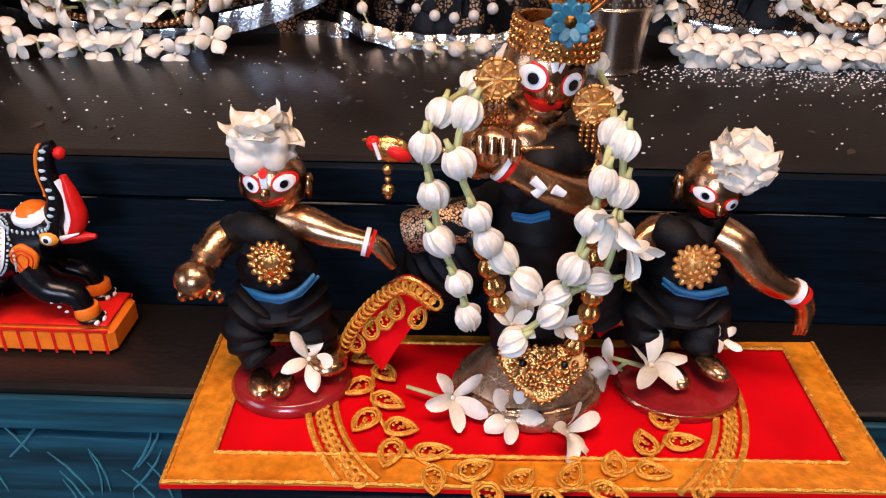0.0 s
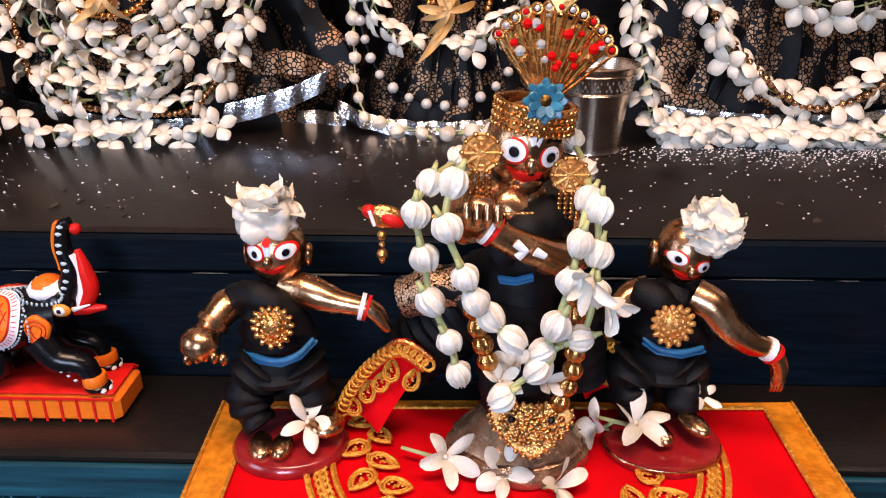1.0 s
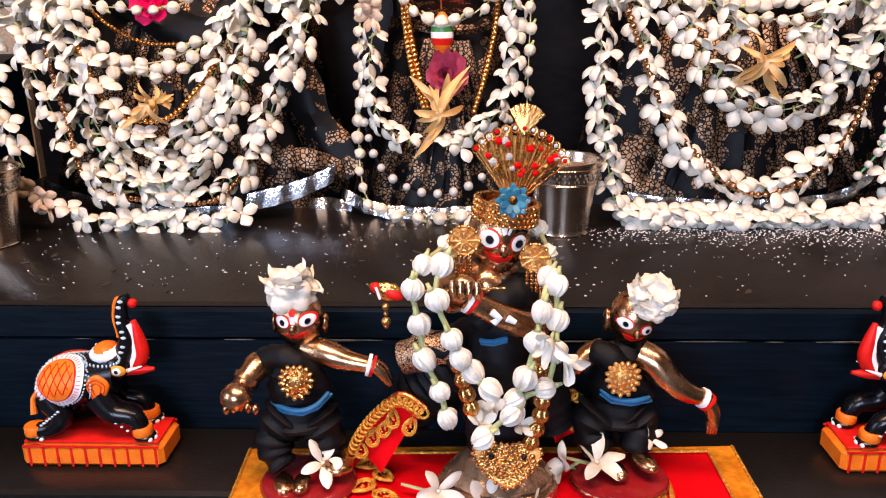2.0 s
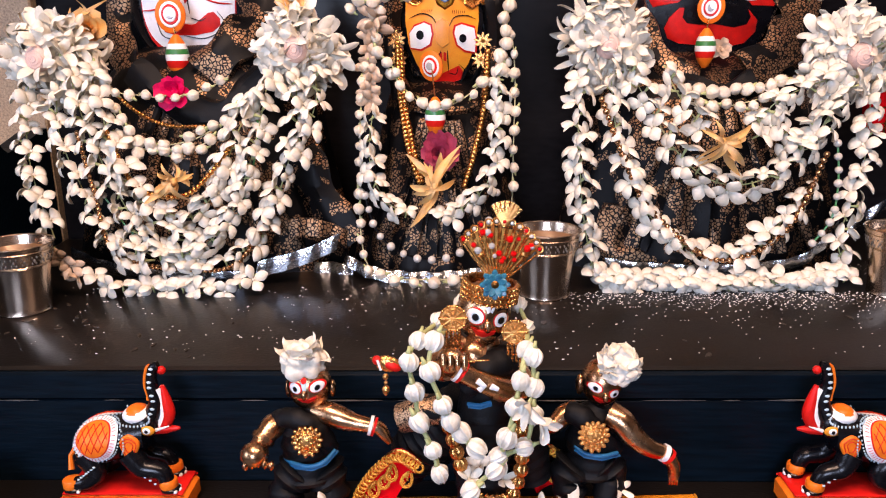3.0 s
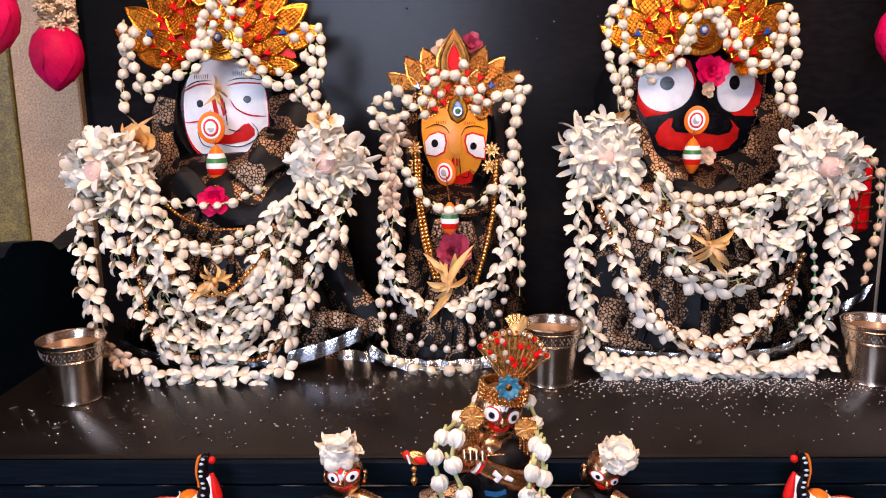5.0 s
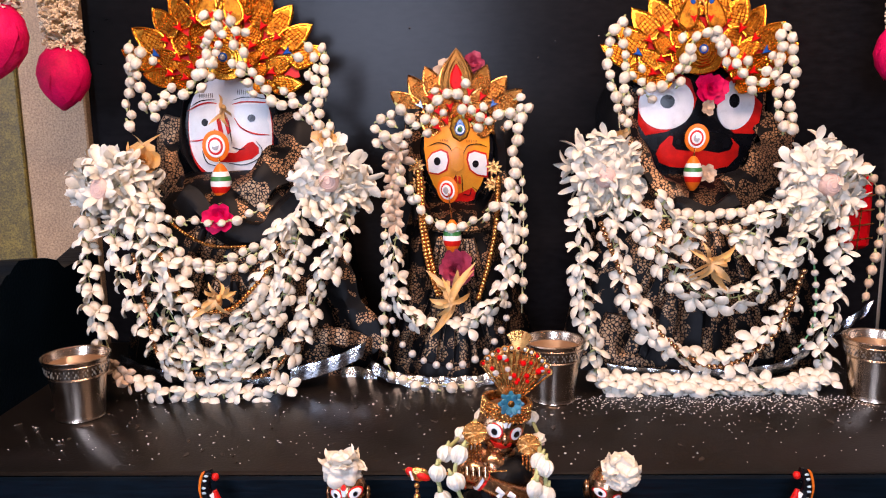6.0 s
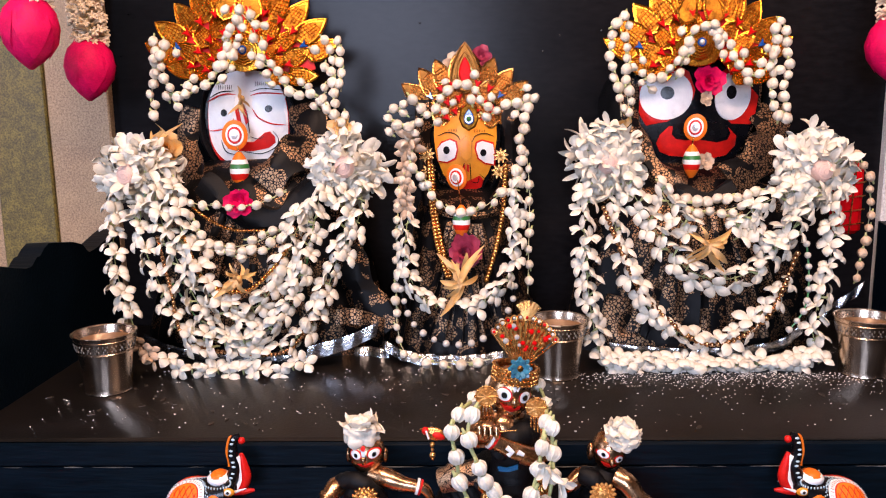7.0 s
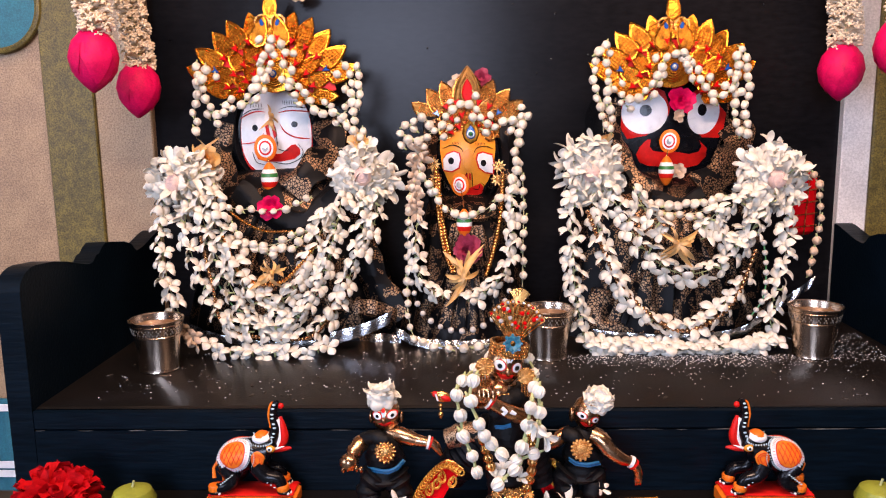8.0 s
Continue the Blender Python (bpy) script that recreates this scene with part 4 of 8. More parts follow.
rosette("round ridged gold boss on the crown front", (0.2882, 0.7050, 0.9939), 0.021, FOIL)


def nose_ornament(c, r, tilt, drop, yaw=0.0):
    """A painted concentric ring disc with a striped bead hanging below."""
    root = thing("nose_ornament", drop, "painted wooden ring ornament with a striped hanging bead", "ornament", "nose ornaments")
    m = at_front(c[0], c[1], c[2], tilt, 0, yaw)
    s = Shape()
    for k, (q, slot) in enumerate(((1.0, 0), (0.72, 1), (0.56, 2), (0.42, 1), (0.26, 3))):
        s.lathe([(r * q, 0.0012 * k), (r * q, 0.0012 * k + 0.002), (r * q * 0.93, 0.0012 * k + 0.0028), (0.0002, 0.0012 * k + 0.003)], 28, m @ Matrix.Diagonal((0.92, 1.1, 1, 1)), slot)
    part("ring_disc", s, [ORANGE, WHITE_PAINT, RED_PAINT, CRYSTAL], root, "orange, white and red concentric disc")
    d = Vector(drop)
    for i, (z0, z1, mat) in enumerate(((0, 0.2, ORANGE), (0.2, 0.32, WHITE_PAINT), (0.32, 0.44, GREEN_PAINT), (0.44, 0.58, WHITE_PAINT), (0.58, 0.74, RED_PAINT), (0.74, 1.0, ORANGE))):
        prof = [(r * 0.72 * math.sin(math.pi * (0.04 + 0.92 * (z0 + (z1 - z0) * k / 4))) ** 0.75, -r * 2.7 * (z0 + (z1 - z0) * k / 4)) for k in range(5)]
        part("stripe", Shape().lathe(prof, 20, Matrix.Translation(d)), mat, root)
    part("link", Shape().tube([tuple(c), tuple(d + Vector((0, 0, -0.002)))], 0.0008, 6), GOLD, root)
    return root


nose_ornament((-0.2631, 0.7000, 0.8966), 0.0165, 0, (-0.2582, 0.6950, 0.8768), 8)
nose_ornament((0.0036, 0.6980, 0.8430), 0.014, 12, (0.0085, 0.6380, 0.8165), -20)
nose_ornament((0.2863, 0.7000, 0.8983), 0.0145, -6, (0.2819, 0.6950, 0.8782), -18)


def blossom(label, c, r, mat, layers=4, n=7, seed=1, face=(0, -1, 0.1), name="rose"):
    """A many-petalled flower: cupped petals in rings round a centre."""
    rnd = random.Random(seed)
    root = thing(name, c, label, "flower")
    q = Matrix.Translation(c) @ Vector(face).to_track_quat("Z", "Y").to_matrix().to_4x4()
    for k in range(layers):
        for i in range(n - k):
            a = math.tau * i / (n - k) + k * 0.4 + rnd.uniform(-0.2, 0.2)
            size = r * (1 - (0.2 if layers < 7 else 0.05) * k) * rnd.uniform(0.85, 1.15)
            tilt = radians(15 + (22 if layers < 7 else 9.5) * k + rnd.uniform(-10, 10))
            rings = []
            for u in (0, 0.3, 0.6, 0.85, 1.0):
                w = size * 0.45 * math.sin(math.pi * min(0.92, 0.15 + 0.72 * u)) ** 0.7
                ring = []
                for j in (-1, -0.5, 0, 0.5, 1):
                    x = size * u * math.cos(tilt)
                    z = size * u * math.sin(tilt) + 0.3 * w * j * j + rnd.uniform(-0.03, 0.03) * size + k * r * 0.08
                    y = w * j
                    ring.append(q @ Vector((x * math.cos(a) - y * math.sin(a), x * math.sin(a) + y * math.cos(a), z)))
                rings.append(ring)
            part("petal", Shape().rows(rings, 0, closed=False), mat, root, "", 0)
    part("heart", Shape().ball(q @ Vector((0, 0, r * 0.2)), r * 0.18, 10), mat, root)
    return root


def champa(label, c, petals, seed=2):
    """A golden blossom of long limp petals: (turn in degrees, length) each."""
    rnd = random.Random(seed)
    root = thing("champa_flower", c, label, "flower")
    m = at_front(*c)
    for a, length in [q for a, length in petals for q in ((a, length), (a + rnd.uniform(14, 34), length * rnd.uniform(0.6, 0.9)))]:
        t = radians(a)
        rings = []
        for i in range(7):
            u = i / 6
            w = length * 0.115 * math.sin(math.pi * (0.1 + 0.87 * u)) ** 0.8
            x = length * u
            z = 0.005 + 0.012 * math.sin(2.6 * u + a) - 0.006 * u * u
            tt = t + 0.8 * u * math.sin(a * 1.7)
            ring = [m @ Vector((x * math.cos(tt) - w * j * math.sin(t), x * math.sin(t) + w * j * math.cos(t), z + 0.35 * w * j * j)) for j in (-1, -0.5, 0, 0.5, 1)]
            rings.append(ring)
        part("petal", Shape().rows(rings, 0, closed=False), CHAMPA, root, "", 0)
    part("heart", Shape().ball(m @ Vector((0, 0, 0.006)), 0.004, 10), CHAMPA, root)
    return root


blossom("crumpled dark pink rose on the robe front", (0.0113, 0.6400, 0.7620), 0.021, ROSE, 5, 8, 3)
blossom("small magenta blossom at the necklace", (-0.2375, 0.6180, 0.8248), 0.017, PINK, 3, 6, 4)
blossom("magenta rose between the round eyes", (0.3012, 0.7120, 0.9530), 0.02, PINK, 4, 7, 5)
champa("golden champa flower with long limp petals", (0.0081, 0.6220, 0.7316), [(95, 0.04), (74, 0.036), (116, 0.034), (84, 0.03), (176, 0.03), (262, 0.04), (8, 0.028), (240, 0.024)])
champa("wilted golden champa flower on the blossoms", (-0.2335, 0.5850, 0.7456), [(150, 0.02), (30, 0.024), (200, 0.026), (225, 0.028), (350, 0.026), (100, 0.018), (290, 0.022), (10, 0.02), (255, 0.02)], 5)
champa("wilted golden champa flower on the blossoms", (0.2690, 0.5850, 0.7795), [(100, 0.02), (145, 0.018), (240, 0.024), (285, 0.036), (350, 0.03), (12, 0.034), (265, 0.026)], 6)
champa("dry golden petals on the idol's forehead", (-0.2551, 0.7150, 0.9400), [(270, 0.022), (250, 0.02), (90, 0.016), (295, 0.018)], 7)
champa("single pale petals beside the shoulder", (0.2065, 0.7000, 0.9070), [(200, 0.04), (215, 0.03)], 8)
blossom("dried golden blossom behind the shoulder bunch", (-0.3360, 0.6740, 0.8830), 0.021, CHAMPA, 4, 6, 17)
blossom("dried golden blossom under the bud string", (-0.1270, 0.6420, 0.9060), 0.013, CHAMPA, 3, 6, 18)
champa("dry golden leaves behind the shoulder", (-0.3447, 0.6800, 0.8864), [(120, 0.02), (60, 0.03), (200, 0.03), (250, 0.03)], 9)


# ---- mat and small figures ----
MAT = 0.5465
mat_rug = thing("prayer_mat", (0.047, 0.316, STEP), "red velvet mat with gold ribbon border and embroidery", "mat")
CORNERS = [Vector((-0.109, 0.2605, 0)), Vector((0.2045, 0.269, 0)), Vector((0.2045, 0.3755, 0)), Vector((-0.1135, 0.3685, 0))]


def on_mat(u, v, z=0.0):
    p = CORNERS[0].lerp(CORNERS[1], u).lerp(CORNERS[3].lerp(CORNERS[2], u), v)
    return Vector((p.x, p.y, MAT + z + 0.0006 * math.sin(9 * u + 4 * v)))


def mat_sheet(us, vs, z, thick):
    rings = []
    for u in us:
        rings.append([on_mat(u, v, z) for v in vs] + [on_mat(u, v, z - thick) for v in reversed(vs)])
    return Shape().rows(rings, 0)


def steps(a, b, n):
    return [a + (b - a) * i / n for i in range(n + 1)]


part("velvet", mat_sheet(steps(0, 1, 30), steps(0, 1, 14), 0.0012, 0.0024), VELVET, mat_rug, "bright red velvet")
for us, vs in ((steps(0, 1, 30), steps(0.0, 0.155, 3)), (steps(0, 1, 30), steps(0.95, 1.0, 2)), (steps(0, 0.062, 3), steps(0.156, 0.949, 10)), (steps(0.943, 1, 3), steps(0.156, 0.949, 10))):
    part("ribbon", mat_sheet(us, vs, 0.0021, 0.0008), ZARI, mat_rug, "shiny orange-gold ribbon")
edge = [on_mat(u, v, 0.0025) for u, v in [(0.062, 0.94), (0.062, 0.16), (0.943, 0.16), (0.943, 0.94), (0.062, 0.94)]]
for a, b in zip(edge, edge[1:]):
    n = int((b - a).length / 0.0022)
    pts = [a.lerp(b, i / n) + Vector((0, 0, 0.0005 * (i % 2))) for i in range(n + 1)]
    part("piping", Shape().tube(pts, 0.0011, 5), GOLD_THREAD, mat_rug, "twisted gold piping")

for loop in ([(0.004, 0.995), (0.004, 0.006), (0.996, 0.006), (0.996, 0.995)],):
    for (u0, v0), (u1, v1) in zip(loop, loop[1:]):
        n = 60
        pts = [on_mat(u0 + (u1 - u0) * i / n, v0 + (v1 - v0) * i / n, 0.0023 + 0.0005 * (i % 2)) for i in range(n + 1)]
        part("piping", Shape().tube(pts, 0.0010, 5), GOLD_THREAD, mat_rug, "twisted gold piping")

# the embroidered round band with leaf sprigs
OC, OR = Vector((0.047, 0.332, MAT + 0.0022)), 0.1
for k, (r, w) in enumerate(((0.098, 0.0016), (0.0915, 0.0017), (0.1045, 0.0017))):
    pts = [OC + Vector((r * math.cos(radians(a)), r * 1.0 * math.sin(radians(a)), 0.0004)) for a in range(178, 363, 3)]
    pts = [p for p in pts if p.y > 0.2635]
    for run in ([p for p in pts if p.x < OC.x], [p for p in pts if p.x >= OC.x]):
        part("cord", Shape().tube(run, w, 6), GOLD_THREAD, mat_rug)
rnd = random.Random(8)
curl_mesh = Shape().torus((0, 0, 0), 0.0031, 0.0010, 10, 5).data("curl", GOLD_THREAD)
for a in range(178, 363, 3):
    p = OC + Vector((0.098 * math.cos(radians(a)), 0.098 * 1.0 * math.sin(radians(a)), 0.0009))
    if p.y > 0.2635:
        ob = piece("curl", curl_mesh, mat_rug, p, (0.3 * math.cos(radians(a)), 0.3 * math.sin(radians(a)), 1))
leaf_shape = Shape()
for q, w in ((1.0, 0.0009), (0.74, 0.0006)):
    rim = drop_outline(0.0062 * q, 0.0155 * q)
    leaf_shape.tube([(x, y + 0.0072 * (1 - q), 0.001) for x, y in rim + rim[:1]], w, 5)
for k in range(16):
    leaf_shape.ball((rnd.uniform(-0.0028, 0.0028), rnd.uniform(0.003, 0.0115), 0.0008), (0.0008, 0.0008, 0.0005), 6)
leaf_mesh = leaf_shape.data("gold_leaf", GOLD_THREAD)
sprig = [OC + Vector((0.074 * math.cos(radians(a)), 0.074 * 0.95 * math.sin(radians(a)) + 0.001, 0.0006)) for a in range(160, 381, 4)]
part("vine", Shape().tube(sprig, 0.0011, 5), GOLD_THREAD, mat_rug, "gold embroidered vine")
for i, a in enumerate(range(164, 380, 9)):
    p = OC + Vector((0.074 * math.cos(radians(a)), 0.074 * 0.95 * math.sin(radians(a)) + 0.001, 0.0008))
    side = 1 if i % 2 else -1
    t = radians(a) + math.pi / 2 + side * 0.9
    ob = new("leaf", leaf_mesh)
    ob.parent = mat_rug
    ob.matrix_basis = Matrix.Translation(p - BASE[mat_rug.name]) @ Matrix.Rotation(t - math.pi / 2, 4, "Z") @ Matrix.Diagonal((rnd.uniform(1.0, 1.2), rnd.uniform(0.95, 1.15), 1, 1))


def skirt_flap(name, pts, low, label):
    """A stiff upright flap of red velvet with a gold band along its curved edge."""
    root = thing(name, low, label, "cloth", "skirt flaps")
    rim = spline(pts, 0.004)
    foot = Vector(low)
    rings = []
    for u in (1.0, 0.75, 0.5, 0.25, 0.02):
        rings.append([foot.lerp(p, u) + Vector((0, 0.006 * math.sin(3 * u), 0)) for p in rim])
    back = [[p + Vector((0, 0.0015, 0)) for p in r] for r in rings]
    part("flap", Shape().rows([[*a, *reversed(b)] for a, b in zip(rings, back)], 0), VELVET, root)
    for u in (1.0, 0.86):
        part("cord", Shape().tube([foot.lerp(p, u) + Vector((0, -0.001, 0)) for p in rim], 0.0013, 6), GOLD, root)
    for p in rim[::1]:
        piece("curl", curl_mesh, root, foot.lerp(p, 0.93) + Vector((0, -0.0012, 0)), (0, -1, 0.4), 0, 0.9)
    for p in rim[2::4]:
        q = foot.lerp(p, 0.62) + Vector((0, 0.003, 0))
        piece("leaf", leaf_mesh, root, q + Vector((0, -0.0012, -0.004)), (0, -1, 0.35), rnd.uniform(-0.8, 0.8), 0.78)
    return root


skirt_flap("skirt_flap", [(-0.0426, 0.3410, 0.5642), (-0.0371, 0.3390, 0.5781), (-0.0244, 0.3360, 0.5968), (-0.0088, 0.3330, 0.6091), (0.0075, 0.3280, 0.6012)], (-0.0220, 0.3300, 0.5560), "red velvet flap with gold embroidered band")
skirt_flap("skirt_flap", [(0.0785, 0.3520, 0.5773), (0.0849, 0.3520, 0.5957), (0.0955, 0.3540, 0.6003), (0.1060, 0.3560, 0.5857), (0.1053, 0.3560, 0.5651)], (0.0851, 0.3500, 0.5652), "red velvet flap with gold scrolls in shade")

FIG = [BRONZE, BLACK_CLOTH, BLUE_CORD, WHITE_PAINT, RED_PAINT, BLACK_PAINT, RED_BASE, PALE_BLUE]
BZ, CT, CO, FW, FR, FB, RB, FP = range(8)


def limb(s, pts, radii, slot, n=12, fold=0.0):
    way = spline(pts, 0.0025)
    m = len(way) - 1
    rs = []
    for i in range(m + 1):
        u = i / m * (len(radii) - 1)
        k = min(int(u), len(radii) - 2)
        rs.append((radii[k] + (radii[k + 1] - radii[k]) * (u - k)) * (1 + fold * math.sin(i * 1.9) + fold * 0.6 * math.sin(i * 0.83)))
    s.tube(way, rs, n, slot)
    return way


def fingers(s, p, d, n=4, size=1.0):
    """A closed or hanging hand: a palm and short fingers from p along d."""
    p, d = Vector(p), Vector(d).normalized()
    side = d.cross(Vector((0, 1, 0))).normalized()
    s.ball(p, (0.0048 * size, 0.004 * size, 0.0055 * size), 12, 0)
    for k in range(n):
        a = p + side * (k - (n - 1) / 2) * 0.0022 * size
        s.tube([a, a + d * 0.005 * size + Vector((0, -0.001, 0)), a + d * 0.0095 * size], [0.0016 * size, 0.0015 * size, 0.0009 * size], 8, 0)


def eyes(s, f, spots, brow=0.0):
    """White almond eyes with red rims and black pupils."""
    for x, z, a, b, turn in spots:
        f.oval(x, z, a * 1.2, b * 1.24, FR, 0.0006, turn)
        f.oval(x, z, a, b, FW, 0.0011, turn)
        f.oval(x + a * 0.05, z - b * 0.03, b * 0.58, b * 0.6, FP, 0.0015, 0, 16)
        f.oval(x + a * 0.05, z - b * 0.03, b * 0.46, b * 0.48, FB, 0.0018, 0, 16)


# first attendant: arms held out
s = Shape()
o = (-0.0662, 0.3287, 0.5490)
s.lathe([(0.0265, 0), (0.029, 0.001), (0.0295, 0.0035), (0.0275, 0.0065), (0.0265, 0.007), (0.002, 0.0075)], 36, Matrix.Translation((o[0], o[1], MAT + 0.001)) @ Matrix.Diagonal((1, 0.9, 1, 1)), RB)
s.ball((-0.0789, 0.3190, 0.5557), (0.0065, 0.011, 0.0045), 14, BZ, Matrix.Rotation(0.25, 4, "Z"))
s.ball((-0.0677, 0.3160, 0.5579), (0.0055, 0.010, 0.0045), 14, BZ)
s.ball((-0.0474, 0.3260, 0.5644), (0.010, 0.010, 0.005), 14, BZ, Matrix.Rotation(-0.5, 4, "Z"))
limb(s, [(-0.0768, 0.3380, 0.5927), (-0.0860, 0.3340, 0.5798), (-0.0844, 0.3310, 0.5676), (-0.0787, 0.3270, 0.5596)], [0.0145, 0.0132, 0.0105, 0.0085], CT, 20, 0.12)
limb(s, [(-0.0630, 0.3400, 0.5919), (-0.0562, 0.3380, 0.5788), (-0.0556, 0.3370, 0.5694), (-0.0529, 0.3340, 0.5608)], [0.0145, 0.013, 0.0108, 0.009], CT, 20, 0.12)
limb(s, [(-0.0704, 0.3400, 0.5851), (-0.0715, 0.3410, 0.5990), (-0.0734, 0.3420, 0.6154), (-0.0736, 0.3430, 0.6289), (-0.0738, 0.3430, 0.6347)], [0.0185, 0.016, 0.0165, 0.0155, 0.008], CT, 20, 0.055)
w = [Vector(p) for p in ((-0.0861, 0.3340, 0.6019), (-0.0769, 0.3240, 0.6034), (-0.0659, 0.3210, 0.6036), (-0.0571, 0.3230, 0.6065), (-0.0501, 0.3320, 0.6114))]
limb(s, w, [0.0012, 0.0017, 0.0017, 0.0012], CO)
s.tube([p + Vector((0, 0.0006, -0.003)) for p in w], 0.001, 6, CO)
limb(s, [(-0.0647, 0.3400, 0.6336), (-0.0537, 0.3360, 0.6332), (-0.0419, 0.3330, 0.6303), (-0.0278, 0.3310, 0.6281), (-0.0221, 0.3310, 0.6265), (-0.0166, 0.3300, 0.6191), (-0.0141, 0.3300, 0.6150)], [0.0085, 0.0085, 0.0078, 0.0058, 0.005, 0.0045, 0.0022], BZ)
s.tube([(-0.0281, 0.3310, 0.6283), (-0.0261, 0.3310, 0.6278)], 0.0066, 14, FW)
s.tube([(-0.0256, 0.3310, 0.6275), (-0.0241, 0.3310, 0.6270)], 0.0064, 14, FR)
limb(s, [(-0.0884, 0.3430, 0.6255), (-0.0939, 0.3360, 0.6241), (-0.0984, 0.3280, 0.6197), (-0.1013, 0.3220, 0.6152)], [0.0075, 0.0085, 0.0072, 0.006], BZ)
s.tube([(-0.0975, 0.3290, 0.6209), (-0.0992, 0.3270, 0.6188)], 0.0082, 14, BZ)
s.ball((-0.1020, 0.3180, 0.6141), (0.0095, 0.009, 0.0085), 14, BZ)
for k in range(5):
    p = Vector((-0.1071, 0.3140, 0.6103)) + Vector((0.0042 * k, 0, -0.001 * abs(k - 2)))
    s.ball(p, (0.0024, 0.0035, 0.0034), 8, BZ)
limb(s, [(-0.0912, 0.3400, 0.6279), (-0.0768, 0.3315, 0.6329), (-0.0624, 0.3310, 0.6235), (-0.0543, 0.3360, 0.6073)], [0.006, 0.0075, 0.0075, 0.006], CT, 14, 0.06)
hc = Vector((-0.0684, 0.3275, 0.6523)) + Vector((0, 0.0146, 0))
s.ball(hc, (0.0148, 0.0145, 0.0165), 24, BZ)
for k in (-1, 1):
    s.ball(hc + Vector((k * 0.0148, 0.003, -0.004)), (0.0025, 0.004, 0.0065), 10, BZ)
f = Face(s, hc + Vector((0, -0.0146, 0.001)), 0.0148, 0.0168, 0.0105)
K = 0.000108
U = lambda *p: unit(p, 430, 385, K)
eyes(s, f, [(*U((364, 366))[0], 0.0042, 0.0034, -4), (*U((498, 357))[0], 0.0045, 0.0035, 6)])
f.patch(U((372, 437), (400, 432), (435, 440), (470, 425), (497, 420), (485, 445), (440, 463), (400, 455)), FR, 0.0014)
f.patch(U((400, 322), (440, 318), (432, 390), (425, 415), (415, 390)), FP, 0.0008)
f.oval(*U((420, 316))[0], 0.0019, 0.0017, FR, 0.0014)
s.ball(f.on(*U((424, 400))[0], 0.0012), (0.0022, 0.0025, 0.0035), 10, BZ)
single("attendant_figurine", s, FIG, (o[0], o[1], MAT + 0.001), "bronze figurine with outstretched arms in black silk clothes", "figurine", "figurines on the mat", sharp=55)

# second attendant: one arm hanging out
s = Shape()
o = (0.1219, 0.3330, 0.5490)
s.lathe([(0.0265, 0), (0.029, 0.001), (0.0295, 0.0035), (0.0285, 0.0075), (0.0265, 0.008), (0.002, 0.0085)], 36, Matrix.Translation((o[0], o[1], MAT + 0.001)) @ Matrix.Diagonal((1, 0.85, 1, 1)), RB)
s.torus((o[0], o[1], MAT + 0.0055), 0.0288, 0.0012, 36, 6, BZ, None, 0.85)
s.ball((0.1350, 0.3300, 0.5658), (0.006, 0.012, 0.0045), 14, BZ, Matrix.Rotation(0.5, 4, "Z"))
s.ball((0.1190, 0.3280, 0.5610), (0.0055, 0.010, 0.0042), 14, BZ, Matrix.Rotation(0.3, 4, "Z"))
limb(s, [(0.1119, 0.3500, 0.5898), (0.1054, 0.3480, 0.5794), (0.1089, 0.3450, 0.5698), (0.1133, 0.3420, 0.5636)], [0.0145, 0.0132, 0.011, 0.009], CT, 20, 0.12)
limb(s, [(0.1273, 0.3500, 0.5904), (0.1355, 0.3470, 0.5811), (0.1330, 0.3430, 0.5738), (0.1317, 0.3400, 0.5658)], [0.0148, 0.0132, 0.0108, 0.008], CT, 20, 0.12)
limb(s, [(0.1233, 0.3520, 0.5839), (0.1232, 0.3520, 0.6018), (0.1221, 0.3520, 0.6174), (0.1257, 0.3530, 0.6283), (0.1274, 0.3530, 0.6334)], [0.0185, 0.0172, 0.0182, 0.0155, 0.008], CT, 20, 0.055)
w = [Vector(p) for p in ((0.1091, 0.3400, 0.6081), (0.1147, 0.3340, 0.6060), (0.1258, 0.3320, 0.6052), (0.1390, 0.3380, 0.6049))]
limb(s, w, [0.0012, 0.0016, 0.0016, 0.0012], CO)
s.tube([p + Vector((0, 0.0006, -0.003)) for p in w], 0.001, 6, CO)
limb(s, [(0.1318, 0.3450, 0.6290), (0.1397, 0.3410, 0.6256), (0.1479, 0.3370, 0.6164), (0.1590, 0.3350, 0.6090), (0.1692, 0.3350, 0.6054), (0.1741, 0.3350, 0.5972), (0.1751, 0.3350, 0.5887)], [0.0095, 0.009, 0.0078, 0.0065, 0.0052, 0.0048, 0.004], BZ)
s.tube([(0.1664, 0.3350, 0.6065), (0.1693, 0.3350, 0.6051)], 0.0062, 14, FW)
s.tube([(0.1697, 0.3350, 0.6042), (0.1711, 0.3350, 0.6027)], 0.006, 14, FR)
fingers(s, (0.1749, 0.3350, 0.5893), (0, 0, -1), 4, 0.75)
limb(s, [(0.1113, 0.3520, 0.6276), (0.1022, 0.3500, 0.6254), (0.0941, 0.3450, 0.6205), (0.0870, 0.3400, 0.6201)], [0.0085, 0.0075, 0.006, 0.004], BZ)
limb(s, [(0.1051, 0.3480, 0.6295), (0.1132, 0.3430, 0.6281), (0.1254, 0.3420, 0.6142), (0.1388, 0.3460, 0.6029)], [0.007, 0.0085, 0.0085, 0.007], CT, 14, 0.06)
hc = Vector((0.1278, 0.3405, 0.6485)) + Vector((0, 0.0146, 0))
s.ball(hc, (0.0142, 0.0145, 0.0165), 24, BZ)
